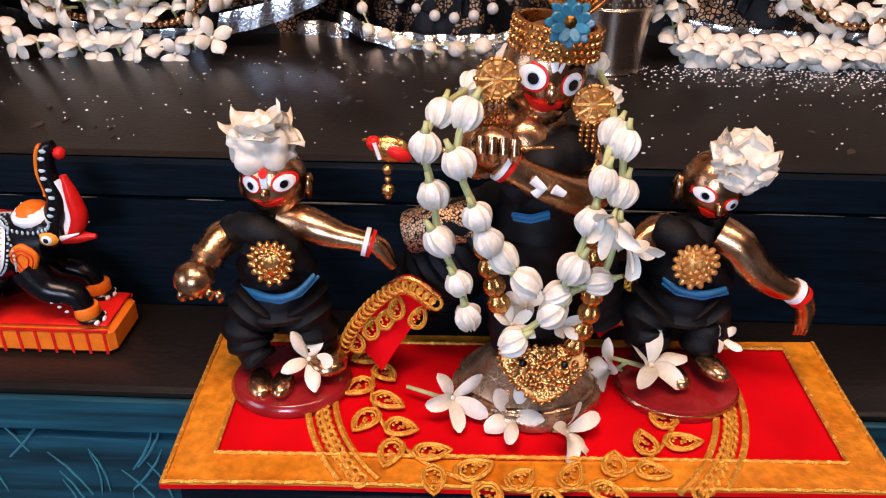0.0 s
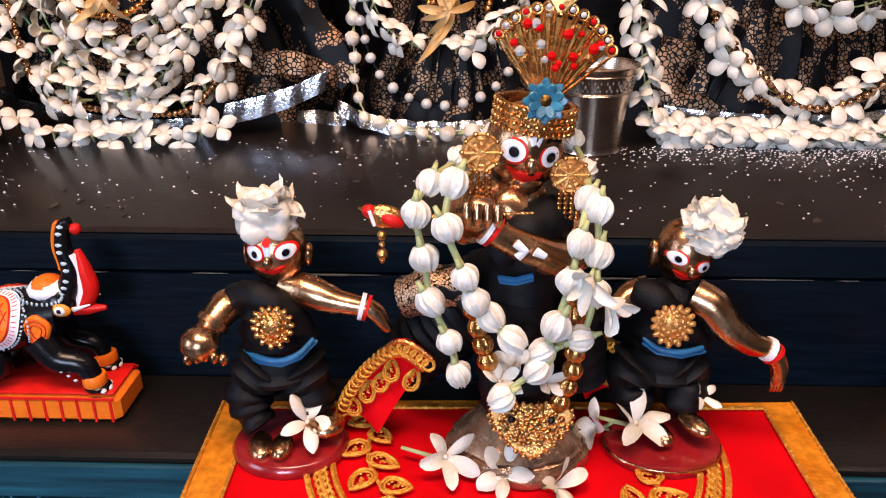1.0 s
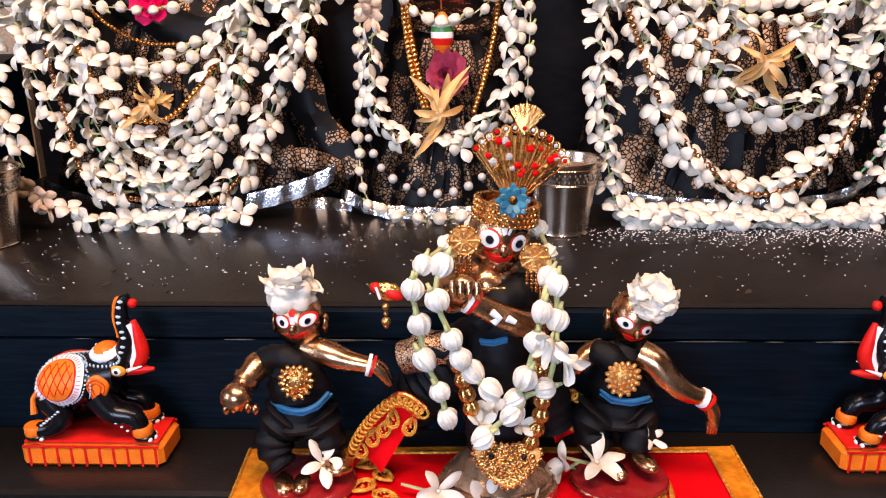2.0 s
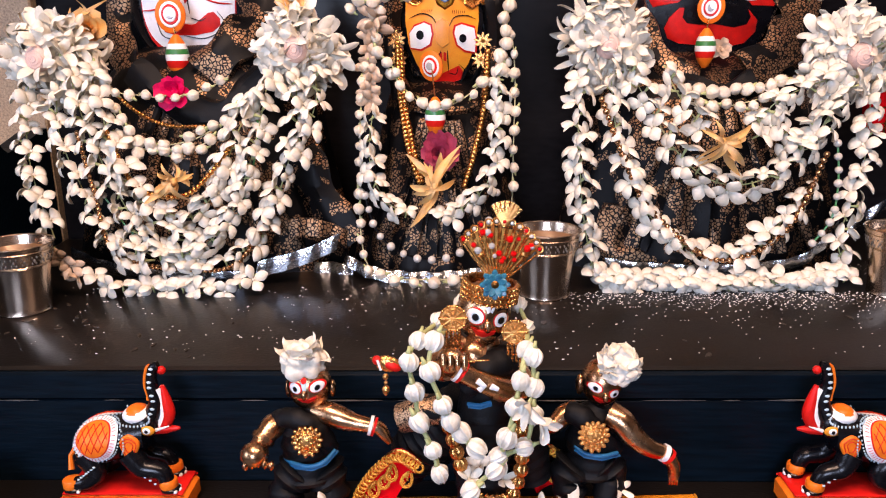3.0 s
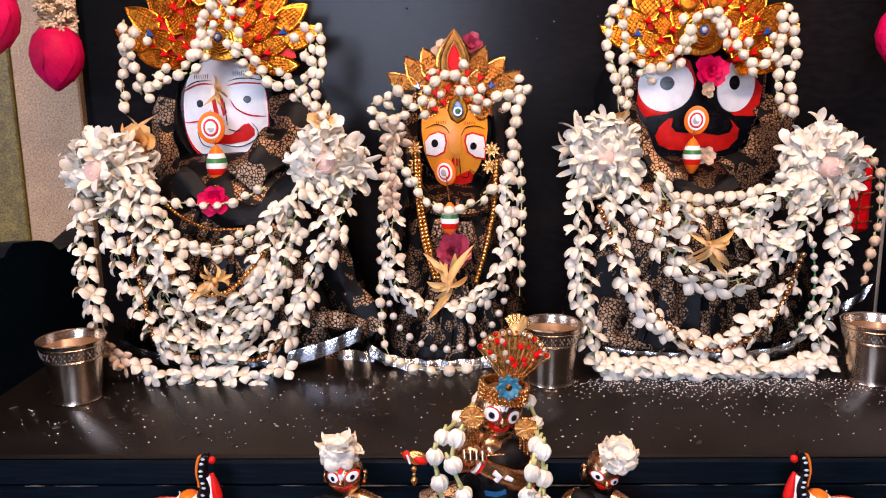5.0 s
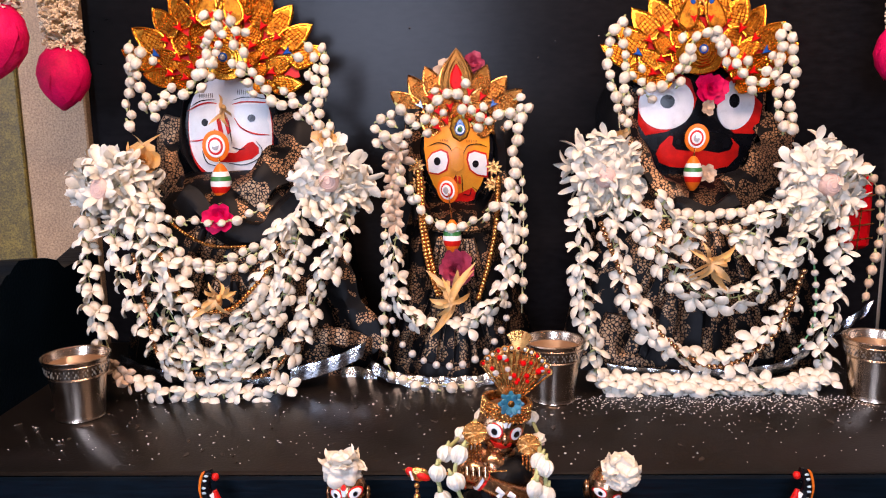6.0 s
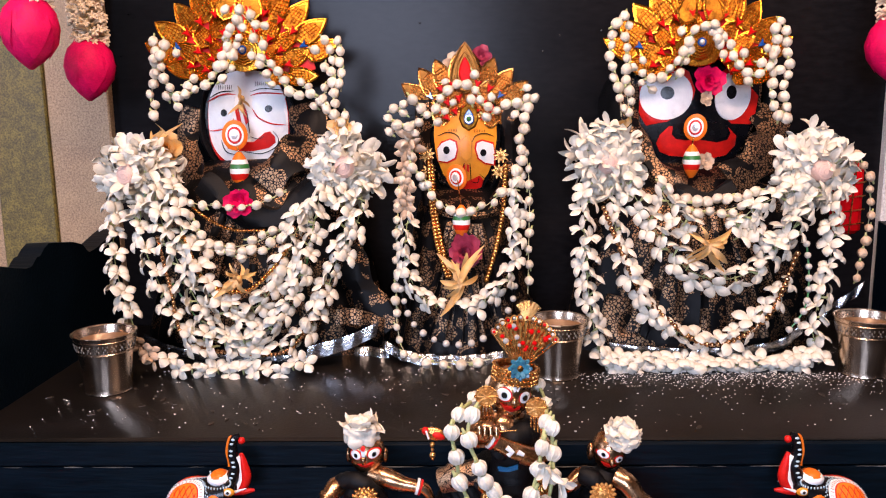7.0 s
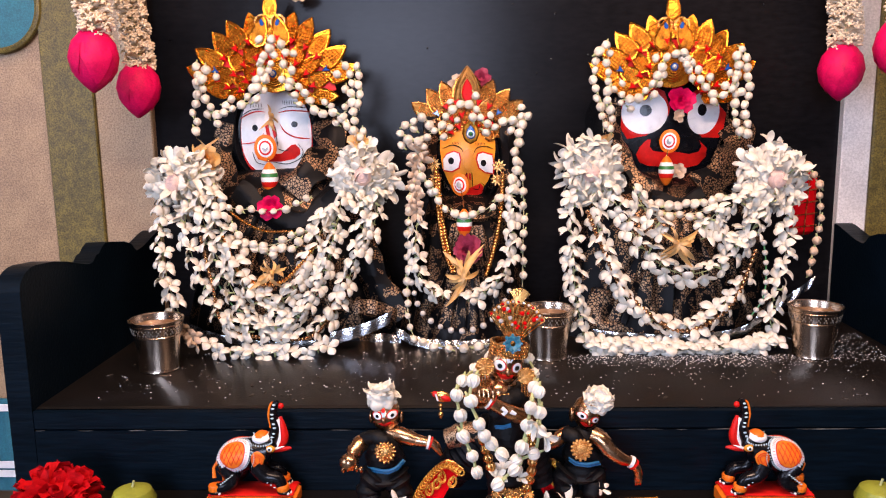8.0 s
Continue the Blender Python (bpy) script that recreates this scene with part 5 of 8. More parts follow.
s.ball(hc + Vector((-0.0145, 0.002, -0.003)), (0.003, 0.004, 0.008), 10, BZ)
f = Face(s, hc + Vector((0, -0.0146, 0.0)), 0.0142, 0.0165, 0.0105)
K = 0.000134
U = lambda *p: unit(p, 375, 295, K)
eyes(s, f, [(*U((325, 285))[0], 0.0044, 0.0032, -12), (*U((422, 320))[0], 0.0034, 0.0029, -16)])
f.patch(U((315, 335), (340, 342), (365, 352), (410, 358), (395, 372), (355, 378), (330, 362)), FR, 0.0014)
s.ball(f.on(*U((376, 335))[0], 0.0012), (0.002, 0.0025, 0.0032), 10, BZ)
single("attendant_figurine", s, FIG, (o[0], o[1], MAT + 0.001), "bronze figurine with one lowered arm in black silk clothes", "figurine", "figurines on the mat", sharp=55)

# flute player
s = Shape()
o = (0.0483, 0.3284, 0.5490)
prof = [(0.034, 0), (0.0365, 0.002), (0.036, 0.007), (0.031, 0.0095), (0.032, 0.012), (0.027, 0.017), (0.024, 0.019), (0.020, 0.025), (0.012, 0.029), (0.002, 0.03)]
s.lathe(prof, 40, Matrix.Translation((o[0], o[1], MAT + 0.001)) @ Matrix.Diagonal((1, 0.85, 1, 1)), 8, 0.05, 11)
for k in range(5):
    r = 0.033 - 0.004 * k
    s.torus((o[0], o[1], MAT + 0.0085 + 0.004 * k), r, 0.0011, 36, 5, 8, Matrix.Rotation(0.06 * (k % 2 * 2 - 1), 4, "X"), 0.85)
limb(s, [(0.0477, 0.3260, 0.5781), (0.0457, 0.3330, 0.5955), (0.0461, 0.3370, 0.6146), (0.0474, 0.3380, 0.6346)], [0.017, 0.0185, 0.021, 0.019], CT, 20, 0.03)
limb(s, [(0.0476, 0.3380, 0.6317), (0.0490, 0.3390, 0.6481), (0.0506, 0.3400, 0.6612), (0.0498, 0.3410, 0.6738)], [0.0185, 0.0175, 0.019, 0.013], CT, 20, 0.02)
s.tube([(0.0369, 0.3240, 0.6471), (0.0440, 0.3180, 0.6491), (0.0516, 0.3200, 0.6504)], 0.0013, 6, CO)
s.tube([(0.0375, 0.3240, 0.6452), (0.0442, 0.3180, 0.6472), (0.0517, 0.3200, 0.6485)], 0.0011, 6, CO)
limb(s, [(0.0349, 0.3370, 0.6795), (0.0430, 0.3310, 0.6764), (0.0477, 0.3300, 0.6752)], [0.011, 0.0135, 0.01], BZ)
s.tube([(0.0492, 0.3400, 0.6711), (0.0496, 0.3410, 0.6851)], [0.0095, 0.009], 16, BZ)
limb(s, [(0.0625, 0.3360, 0.6723), (0.0476, 0.3240, 0.6707), (0.0344, 0.3220, 0.6573)], [0.011, 0.011, 0.007], CT, 14, 0.05)
limb(s, [(0.0656, 0.3370, 0.6655), (0.0706, 0.3300, 0.6597), (0.0644, 0.3200, 0.6583), (0.0493, 0.3120, 0.6663), (0.0341, 0.3070, 0.6759), (0.0280, 0.3060, 0.6799)], [0.0095, 0.0092, 0.0085, 0.0075, 0.0062, 0.006], BZ, 14)
s.tube([(0.0298, 0.3060, 0.6788), (0.0315, 0.3060, 0.6777)], 0.0073, 14, FW)
s.tube([(0.0320, 0.3060, 0.6775), (0.0333, 0.3060, 0.6765)], 0.0072, 14, FR)
for k, (a, b) in enumerate((((0.0421, 0.3030, 0.6731), (0.0467, 0.3030, 0.6694)), ((0.0432, 0.3040, 0.6662), (0.0472, 0.3030, 0.6704)), ((0.0506, 0.3030, 0.6693), (0.0552, 0.3040, 0.6666)))):
    s.tube([a, b], [0.0022, 0.0014], 8, FW, 0.4)
limb(s, [(0.0324, 0.3350, 0.6820), (0.0219, 0.3250, 0.6807), (0.0199, 0.3150, 0.6751), (0.0246, 0.3080, 0.6771)], [0.009, 0.0085, 0.0075, 0.006], BZ, 14)
s.ball((0.0265, 0.3060, 0.6845), (0.0095, 0.007, 0.0085), 14, BZ)
for k in range(4):
    p = Vector((0.0219, 0.2990, 0.6922)) + Vector((0.0042 * k, 0.0006 * k, -0.0006 * k))
    s.tube([p, p + Vector((0, -0.002, -0.005)), p + Vector((0, 0.001, -0.0095))], [0.0018, 0.0023, 0.0018], 8, BZ)
hc = Vector((0.0471, 0.3255, 0.7034)) + Vector((0, 0.0172, 0))
s.ball(hc, (0.0178, 0.0172, 0.0205), 28, BZ)
s.ball(hc + Vector((0, -0.004, -0.013)), (0.010, 0.011, 0.008), 16, BZ)
f = Face(s, hc + Vector((0, -0.0172, 0.0)), 0.0178, 0.0215, 0.0125)
K = 0.000157
U = lambda *p: unit(p, 553, 238, K)
eyes(s, f, [(*U((516, 222))[0], 0.0056, 0.0049, -14), (*U((620, 244))[0], 0.0042, 0.0048, -14)])
f.patch(U((496, 268), (520, 282), (555, 285), (600, 288), (596, 305), (550, 318), (520, 305)), FR, 0.0016)
f.patch(U((548, 152), (585, 150), (578, 205), (565, 210)), FW, 0.0010)
f.patch(U((605, 152), (620, 160), (585, 212), (578, 205)), FW, 0.0010)
f.patch(U((578, 152), (600, 155), (586, 188)), FR, 0.0014)
f.patch(U((612, 185), (655, 200), (652, 215), (605, 205)), FB, 0.0010)
s.ball(f.on(*U((566, 262))[0], 0.0012), (0.0028, 0.003, 0.0045), 12, BZ)
limb(s, [(0.0377, 0.3450, 0.6320), (0.0227, 0.3530, 0.6183), (0.0037, 0.3620, 0.5950), (-0.0082, 0.3680, 0.5703)], [0.02, 0.022, 0.02, 0.012], CT, 18, 0.07)
limb(s, [(0.0261, 0.3410, 0.6323), (0.0107, 0.3450, 0.6312), (-0.0103, 0.3480, 0.6239)], [0.010, 0.0125, 0.010], 9, 16, 0.03)
limb(s, [(0.0583, 0.3450, 0.6312), (0.0726, 0.3500, 0.6077), (0.0841, 0.3520, 0.5775)], [0.018, 0.018, 0.012], CT, 16, 0.05)
single("flute_player_figurine", s, FIG + [STONE_FOOT, GLITTER], (o[0], o[1], MAT + 0.001), "bronze flute player figurine wrapped in black silk", "figurine", "figurines on the mat", sharp=55)


# ---- ornaments of the figurines ----
def beaded_disc(name, label, c, r, metal, beads=18, centre=True, lean=0.0):
    """A domed medallion with a scalloped beaded rim."""
    root = thing(name, c, label, "ornament")
    m = at_front(c[0], c[1], c[2], 0, lean)
    heart = lambda a: 1 + 0.24 * max(0.0, -math.sin(a)) ** 4 - 0.14 * max(0.0, math.sin(a)) ** 8
    rings = [[m @ Vector((q * r * heart(math.tau * k / 36) * math.cos(math.tau * k / 36), q * r * heart(math.tau * k / 36) * math.sin(math.tau * k / 36), z)) for k in range(36)] for q, z in ((0.9, 0), (0.92, 0.001), (0.72, 0.0018), (0.66, 0.0013), (0.5, 0.0028), (0.25, 0.0036), (0.02, 0.0038))]
    part("disc", Shape().rows(rings), metal, root)
    bead = Shape().ball((0, 0, 0), (r * 0.17, r * 0.22, r * 0.16), 8).data("bead", metal)
    for k in range(beads):
        a = math.tau * k / beads
        ob = new("bead", bead)
        ob.parent = root
        ob.matrix_basis = Matrix.Translation(m @ Vector((r * 0.92 * heart(a) * math.cos(a), r * 0.92 * heart(a) * math.sin(a), 0.0012)) - BASE[root.name]) @ (m.to_3x3().to_4x4()) @ Matrix.Rotation(a - math.pi / 2, 4, "Z")
    rnd = random.Random(int(1e5 * abs(c[0])))
    for k in range(26):
        a, q = 2.39996 * k, 0.78 * math.sqrt((k + 0.5) / 26)
        piece("grain", bead, root, m @ Vector((r * q * heart(a) * math.cos(a), r * q * heart(a) * math.sin(a), 0.0036 - 0.0022 * q)), (0, -1, 0.2), a, rnd.uniform(0.5, 0.85))
    return root


beaded_disc("medallion", "round gold medallion on the black cloth", (-0.0674, 0.3195, 0.6242), 0.0094, GOLD, 15, True, -8)
beaded_disc("medallion", "pale gold flower medallion on the black cloth", (0.1196, 0.3320, 0.6211), 0.0096, SATIN_GOLD, 15, True, -6)


def turban(label, c, r, seed, pointed):
    """White petals heaped on a head: large thin pointed ones, or many small rounded ones."""
    rnd = random.Random(seed)
    root = thing("flower_turban", (c[0], c[1], c[2] - r * 0.8), label, "flower")
    c = Vector(c)
    rings = []
    for i in range(25):
        ring = []
        for j in range(48):
            q, e = math.tau * j / 48, math.pi * (i / 24 - 0.5)
            d = Vector((math.cos(q) * math.cos(e), math.sin(q) * math.cos(e), math.sin(e)))
            near = noise.voronoi((d + Vector((seed, 0, 0))) * (1.3 if pointed else 2.1))[0]
            w = 0.6 + 0.3 * min(0.8, near[1] - near[0]) ** 0.6 + 0.07 * noise.noise(d * 5 + Vector((seed, 2, 0)))
            ring.append(c + Vector((d.x * w * 1.1, d.y * w, d.z * w * (1.05 if pointed else 1.0))) * r)
        rings.append(ring)
    part("heart", Shape().rows(rings, 0), PETAL, root, "soft crumpled petals", 80)
    count = 11 if pointed else 26
    for k in range(count):
        up = (k + 0.5) / count
        a, e = 2.39996 * k + rnd.uniform(-0.3, 0.3), radians(rnd.uniform(-5, 22) + 48 * up) if pointed else math.asin(-0.35 + 1.33 * up)
        d = Vector((math.cos(a) * math.cos(e), math.sin(a) * math.cos(e), math.sin(e)))
        side = d.cross(Vector((0, 0, 1)) if abs(d.z) < 0.95 else Vector((1, 0, 0))).normalized()
        top = side.cross(d)
        long, wide = (r * rnd.uniform(0.55, 0.78), r * rnd.uniform(0.5, 0.66)) if pointed else (r * rnd.uniform(0.36, 0.48), r * rnd.uniform(0.36, 0.46))
        ph, lean = rnd.uniform(0, 6), rnd.uniform(-0.25, 0.3) if pointed else rnd.uniform(-0.7, 0.5)
        rings = []
        for i in range(8):
            u = i / 7
            w = wide * (0.98 * (1 - u ** 1.6) + 0.03 if pointed else (0.45 + 0.6 * math.sin(math.pi * (0.1 + 0.62 * u))) * max(0.0, 1 - max(0, u - 0.45) ** 2 * 2.6))
            ring = []
            for j in (-1, -0.66, -0.33, 0, 0.33, 0.66, 1):
                fold = 0.08 * r * math.sin(3.4 * j + ph + 3 * u) * u + (0.2 if pointed else -0.35) * w * j * j
                bend = long * lean * u * u
                ring.append(c + d * (r * (0.34 if pointed else 0.6) + long * u * (1.0 if pointed else 0.7)) + side * w * j + top * (bend + fold) + d * fold * 0.5)
            rings.append(ring)
        part("petal", Shape().rows(rings, 0, closed=False), PETAL, root, "", 0)
    return root


turban("crumpled white flower worn as a turban", (-0.0710, 0.3420, 0.6693), 0.0188, 3, True)
turban("heaped round white petals worn as a turban", (0.1375, 0.3515, 0.6616), 0.0185, 7, False)

# crown of the flute player
cc = Vector((0.0511, 0.3445, 0.7174))
kc = thing("figurine_crown", tuple(cc), "gold beaded headband with a jewelled fan plume", "crown")
tilt = Matrix.Translation(cc) @ Matrix.Rotation(radians(8), 4, "Y")
part("band", Shape().lathe([(0.0165, -0.006), (0.0176, -0.0055), (0.018, 0.0055), (0.0168, 0.0065), (0.0155, 0.006), (0.0155, -0.006)], 36, tilt, 0, 0, 5, False), GOLD, kc)
bead = Shape().ball((0, 0, 0), 0.0013, 8).data("bead", GOLD)
for row in range(4):
    for k in range(34):
        a = math.tau * k / 34 + 0.09 * (row % 2)
        piece("bead", bead, kc, tilt @ Vector((0.018 * math.cos(a), 0.018 * math.sin(a), -0.0048 + 0.0033 * row)), (math.cos(a), math.sin(a), 0))
fm = Matrix.Translation((0.0543, 0.3320, 0.7238)) @ Matrix.Rotation(radians(8), 4, "Y") @ Matrix.Rotation(radians(-12), 4, "X") @ FRONT
for k in range(13):
    a = radians(-42 + 7 * k)
    length = 0.029 + 0.010 * math.cos(a * 1.4)
    tip = Vector((math.sin(a) * length, math.cos(a) * length, 0.0))
    s = Shape()
    for w in (-0.0009, 0.0009):
        n = Vector((math.cos(a), -math.sin(a), 0)) * w
        s.tube([fm @ (n * 0.4), fm @ (tip + n * 1.9)], 0.0007, 5)
    s.torus(fm @ (tip * 1.05), 0.0022, 0.0006, 12, 5, 0, fm.to_3x3().to_4x4())
    part("rib", s, GOLD, kc)
    part("bead", Shape().ball(fm @ (tip * 1.05 + Vector((0, 0, 0.0008))), 0.0013, 10), (RUBY, CRYSTAL, PEARL)[k % 3], kc)
part("plate", Shape().plate([(0, 0)] + [(0.033 * math.sin(radians(a)), 0.037 * math.cos(radians(a))) for a in range(-46, 47, 6)], 0.0008, fm @ pose(0, 0, -0.0016), 0), DARK_GOLD, kc)
rnd = random.Random(5)
for k in range(22):
    a, q = radians(rnd.uniform(-36, 36)), rnd.uniform(0.016, 0.036)
    part("stone", Shape().ball(fm @ Vector((math.sin(a) * q, math.cos(a) * q, 0.0015)), rnd.uniform(0.0014, 0.0025), 8), (RUBY, RUBY, CRYSTAL, GOLD)[k % 4], kc)
for k in range(7):
    a = radians(-45 + 15 * k)
    s = Shape().tube([fm @ Vector((0.0, 0.038, 0)), fm @ Vector((0.012 * math.sin(a), 0.042 + 0.012 * math.cos(a), 0.0))], [0.001, 0.0022], 6)
    part("tip", s, GOLD, kc, "small gold fan at the top")
fl = Vector((0.0533, 0.3215, 0.7285))
m = at_front(*fl, 0, -10)
for k in range(16):
    ring, n = (0, 8) if k < 8 else (1, 8)
    part("enamel_petal", Shape().plate([(x, y) for x, y in ellipse(0.0022, 0.0046 - 0.0014 * ring, 14, 0, 0.0042)], 0.0012, m @ Matrix.Rotation(math.tau * (k + 0.5 * ring) / n, 4, "Z") @ pose(0, 0.001, 0.0012 * ring, 10 + 14 * ring), 0, 0.0006), TURQUOISE, kc, "turquoise enamel petal")
part("flower_heart", Shape().ball(m @ Vector((0, 0, 0.002)), (0.0032, 0.0018, 0.0032), 10), DARK_GOLD, kc)


def earring(c, r):
    root = thing("earring", c, "round gold filigree earring with hanging bead tassels", "earring", "earrings")
    m = at_front(*c)
    s = Shape()
    for q in (1.0, 0.72, 0.4):
        s.torus(c, r * q, 0.0008, 22, 5, 0, m.to_3x3().to_4x4())
    for k in range(10):
        a = math.tau * k / 10
        part("spoke", Shape().tube([m @ Vector((r * 0.2 * math.cos(a), r * 0.2 * math.sin(a), 0.0006)), m @ Vector((r * math.cos(a), r * math.sin(a), 0.0006))], 0.0008, 5), SATIN_GOLD, root)
        piece("bead", bead, root, m @ Vector((r * 1.05 * math.cos(a), r * 1.05 * math.sin(a), 0.0004)), (0, -1, 0))
    s.lathe([(r * 0.95, -0.0012), (r * 0.95, -0.0004), (0.0003, 0.0008)], 22, m)
    part("filigree", s, SATIN_GOLD, root)
    for k in range(4):
        for j in range(6):
            piece("bead", bead, root, Vector(c) + Vector((-0.0039 + 0.0026 * k, -0.001, -r - 0.0022 * (j + 0.4))), (0, 0, 1), 0, 0.9)
    return root


earring((0.0276, 0.3220, 0.7064), 0.0078)
earring((0.0661, 0.3270, 0.6953), 0.0074)

# flute with a painted bird at its end
flute = thing("flute", (-0.0103, 0.3030, 0.6835), "thin gold flute with a painted bird ornament", "flute")
part("pipe", Shape().tube([(-0.0092, 0.3030, 0.6835), (0.0217, 0.3020, 0.6856), (0.0493, 0.3040, 0.6862)], [0.0011, 0.001, 0.0006], 8), GOLD, flute)
b0 = Vector((-0.0120, 0.3030, 0.6843))
s = Shape().ball(b0, (0.0085, 0.003, 0.0052), 14, 0, Matrix.Rotation(0.2, 4, "Y"))
s.ball(b0 + Vector((-0.0065, -0.0005, 0.0025)), (0.003, 0.0026, 0.003), 10, 1)
s.tube([b0 + Vector((-0.008, 0, 0.003)), b0 + Vector((-0.011, 0, 0.0036))], [0.0016, 0.0003], 6, 0)
s.ball(b0 + Vector((0.003, -0.0022, -0.001)), (0.0055, 0.0016, 0.0028), 10, 1, Matrix.Rotation(0.4, 4, "Y"))
s.tube([b0 + Vector((-0.006, -0.003, 0.0035)), b0 + Vector((-0.004, -0.003, -0.003))], 0.0008, 6, 2)
part("bird", s, [GOLD, RED_PAINT, WHITE_PAINT], flute, "gold and red enamel bird")
for k, (dz, r) in enumerate(((-0.0085, 0.0021), (-0.0125, 0.0014), (-0.017, 0.0026), (-0.0195, 0.0016))):
    part("drop", Shape().ball(b0 + Vector((-0.0015, 0, dz)), r, 10), GOLD, flute)

# bud garland of the flute player
def bud_chain(label, pts, seed):
    rnd = random.Random(seed)
    root = thing("bud_garland", pts[-1], label, "garland", "bud garlands")
    part("stalk", Shape().tube(spline(pts, 0.004), 0.0015, 8), STEM, root, "pale green stalk")
    for i, p in enumerate(pts):
        q = pts[min(i + 1, len(pts) - 1)]
        d = Vector(p) - Vector(q) if i + 1 < len(pts) else Vector(pts[i - 1]) - Vector(p)
        piece("bud", BIG_BUDS[(i + seed) % 5], root, Vector(p) + Vector((0, -0.002, 0)), d * -1 + Vector((rnd.uniform(-0.006, 0.006), 0, 0)), rnd.uniform(0, 6), 0.95 * rnd.uniform(0.88, 1.08))
    return root


bud_chain("chain of fluted white buds on the flute player", [(0.0329, 0.3620, 0.7038), (0.0186, 0.3360, 0.6994), (0.0065, 0.3080, 0.6984), (0.0006, 0.3000, 0.6879), (0.0043, 0.2990, 0.6687), (0.0067, 0.2980, 0.6488), (0.0148, 0.2970, 0.6303), (0.0187, 0.2960, 0.6151)], 1)
bud_chain("chain of fluted white buds on the flute player", [(0.0258, 0.3380, 0.6922), (0.0167, 0.3020, 0.7004), (0.0132, 0.2960, 0.6832), (0.0214, 0.2950, 0.6620), (0.0255, 0.2960, 0.6505)], 2)
bud_chain("chain of fluted white buds on the flute player", [(0.0709, 0.3660, 0.7009), (0.0751, 0.3420, 0.6939), (0.0722, 0.3120, 0.6906), (0.0679, 0.3000, 0.6759), (0.0657, 0.2980, 0.6594), (0.0603, 0.2970, 0.6389), (0.0529, 0.2960, 0.6177), (0.0380, 0.2940, 0.6043)], 3)
bud_chain("chain of fluted white buds on the flute player", [(0.0762, 0.3080, 0.6877), (0.0767, 0.3040, 0.6696), (0.0763, 0.3000, 0.6531), (0.0714, 0.2990, 0.6315), (0.0556, 0.2990, 0.6247)], 4)
bud_chain("two loose fluted white buds beside the gold beads", [(0.0323, 0.3010, 0.6409), (0.0417, 0.2970, 0.6320)], 5)
for c, a in (((0.0798, 0.2960, 0.6517), (0.6, -0.6, -0.5)), ((0.0730, 0.2950, 0.6619), (-0.3, -0.8, -0.3))):
    fo = thing("opened_bud", c, "half-opened white bud on the garland", "flower", "opened buds")
    piece("petals", OPEN_FLOWERS[4], fo, c, a, 1.0, 0.8)
ribbed = Shape().lathe([(0.0008, -0.0046), (0.003, -0.004), (0.0047, -0.0015), (0.0047, 0.0015), (0.003, 0.004), (0.0008, 0.0046)], 24, None, 0, 0.14, 12).data("ribbed_bead", GOLD)
for label, pts in (("string of ribbed gold beads by the buds", [(0.0251, 0.3060, 0.6405), (0.0283, 0.3040, 0.6283), (0.0315, 0.3030, 0.6179), (0.0324, 0.3020, 0.6086)]), ("string of ribbed gold beads by the buds", [(0.0696, 0.3100, 0.6449), (0.0706, 0.3060, 0.6257), (0.0696, 0.3040, 0.6100), (0.0649, 0.3030, 0.5952)])):
    root = thing("bead_string", pts[-1], label, "beads", "gold bead strings")
    way = spline(pts, 0.0085)
    for i, p in enumerate(way):
        piece("bead", ribbed, root, p, way[min(i + 1, len(way) - 1)] - way[max(i - 1, 0)], i, 1.0)

# brooch on the mound
bc = Vector((0.0520, 0.3000, 0.5860))
brooch = thing("brooch", tuple(bc), "gold beaded filigree brooch leaning on the mound", "brooch")
m = at_front(bc.x, bc.y, bc.z, 0, -35)
shape2 = [(0.017 * math.cos(t) * (1 + 0.12 * math.cos(2 * t)), 0.012 * math.sin(t) - 0.004 * math.sin(t) ** 2 + 0.003 * abs(math.cos(t))) for t in [math.tau * k / 28 for k in range(28)]]
part("plate", Shape().plate(shape2, 0.0015, m, 0, 0.0008), GOLD, brooch)
rnd = random.Random(11)
for k in range(28):
    piece("bead", bead, brooch, m @ Vector((*shape2[k], 0.0015)), (0, -1, 0.5), 0, 1.0)
for k in range(130):
    t, q = rnd.uniform(0, math.tau), math.sqrt(rnd.random()) * 0.85
    piece("bead", bead, brooch, m @ Vector((0.017 * q * math.cos(t), 0.011 * q * math.sin(t) - 0.001, 0.002 + 0.0018 * (1 - q))), (0, -1, 0.5), 0, rnd.uniform(0.7, 1.3))
for x in (-0.009, 0.009):
    part("stone", Shape().ball(m @ Vector((x, 0.001, 0.0035)), 0.0018, 10), BLACK_PAINT, brooch)

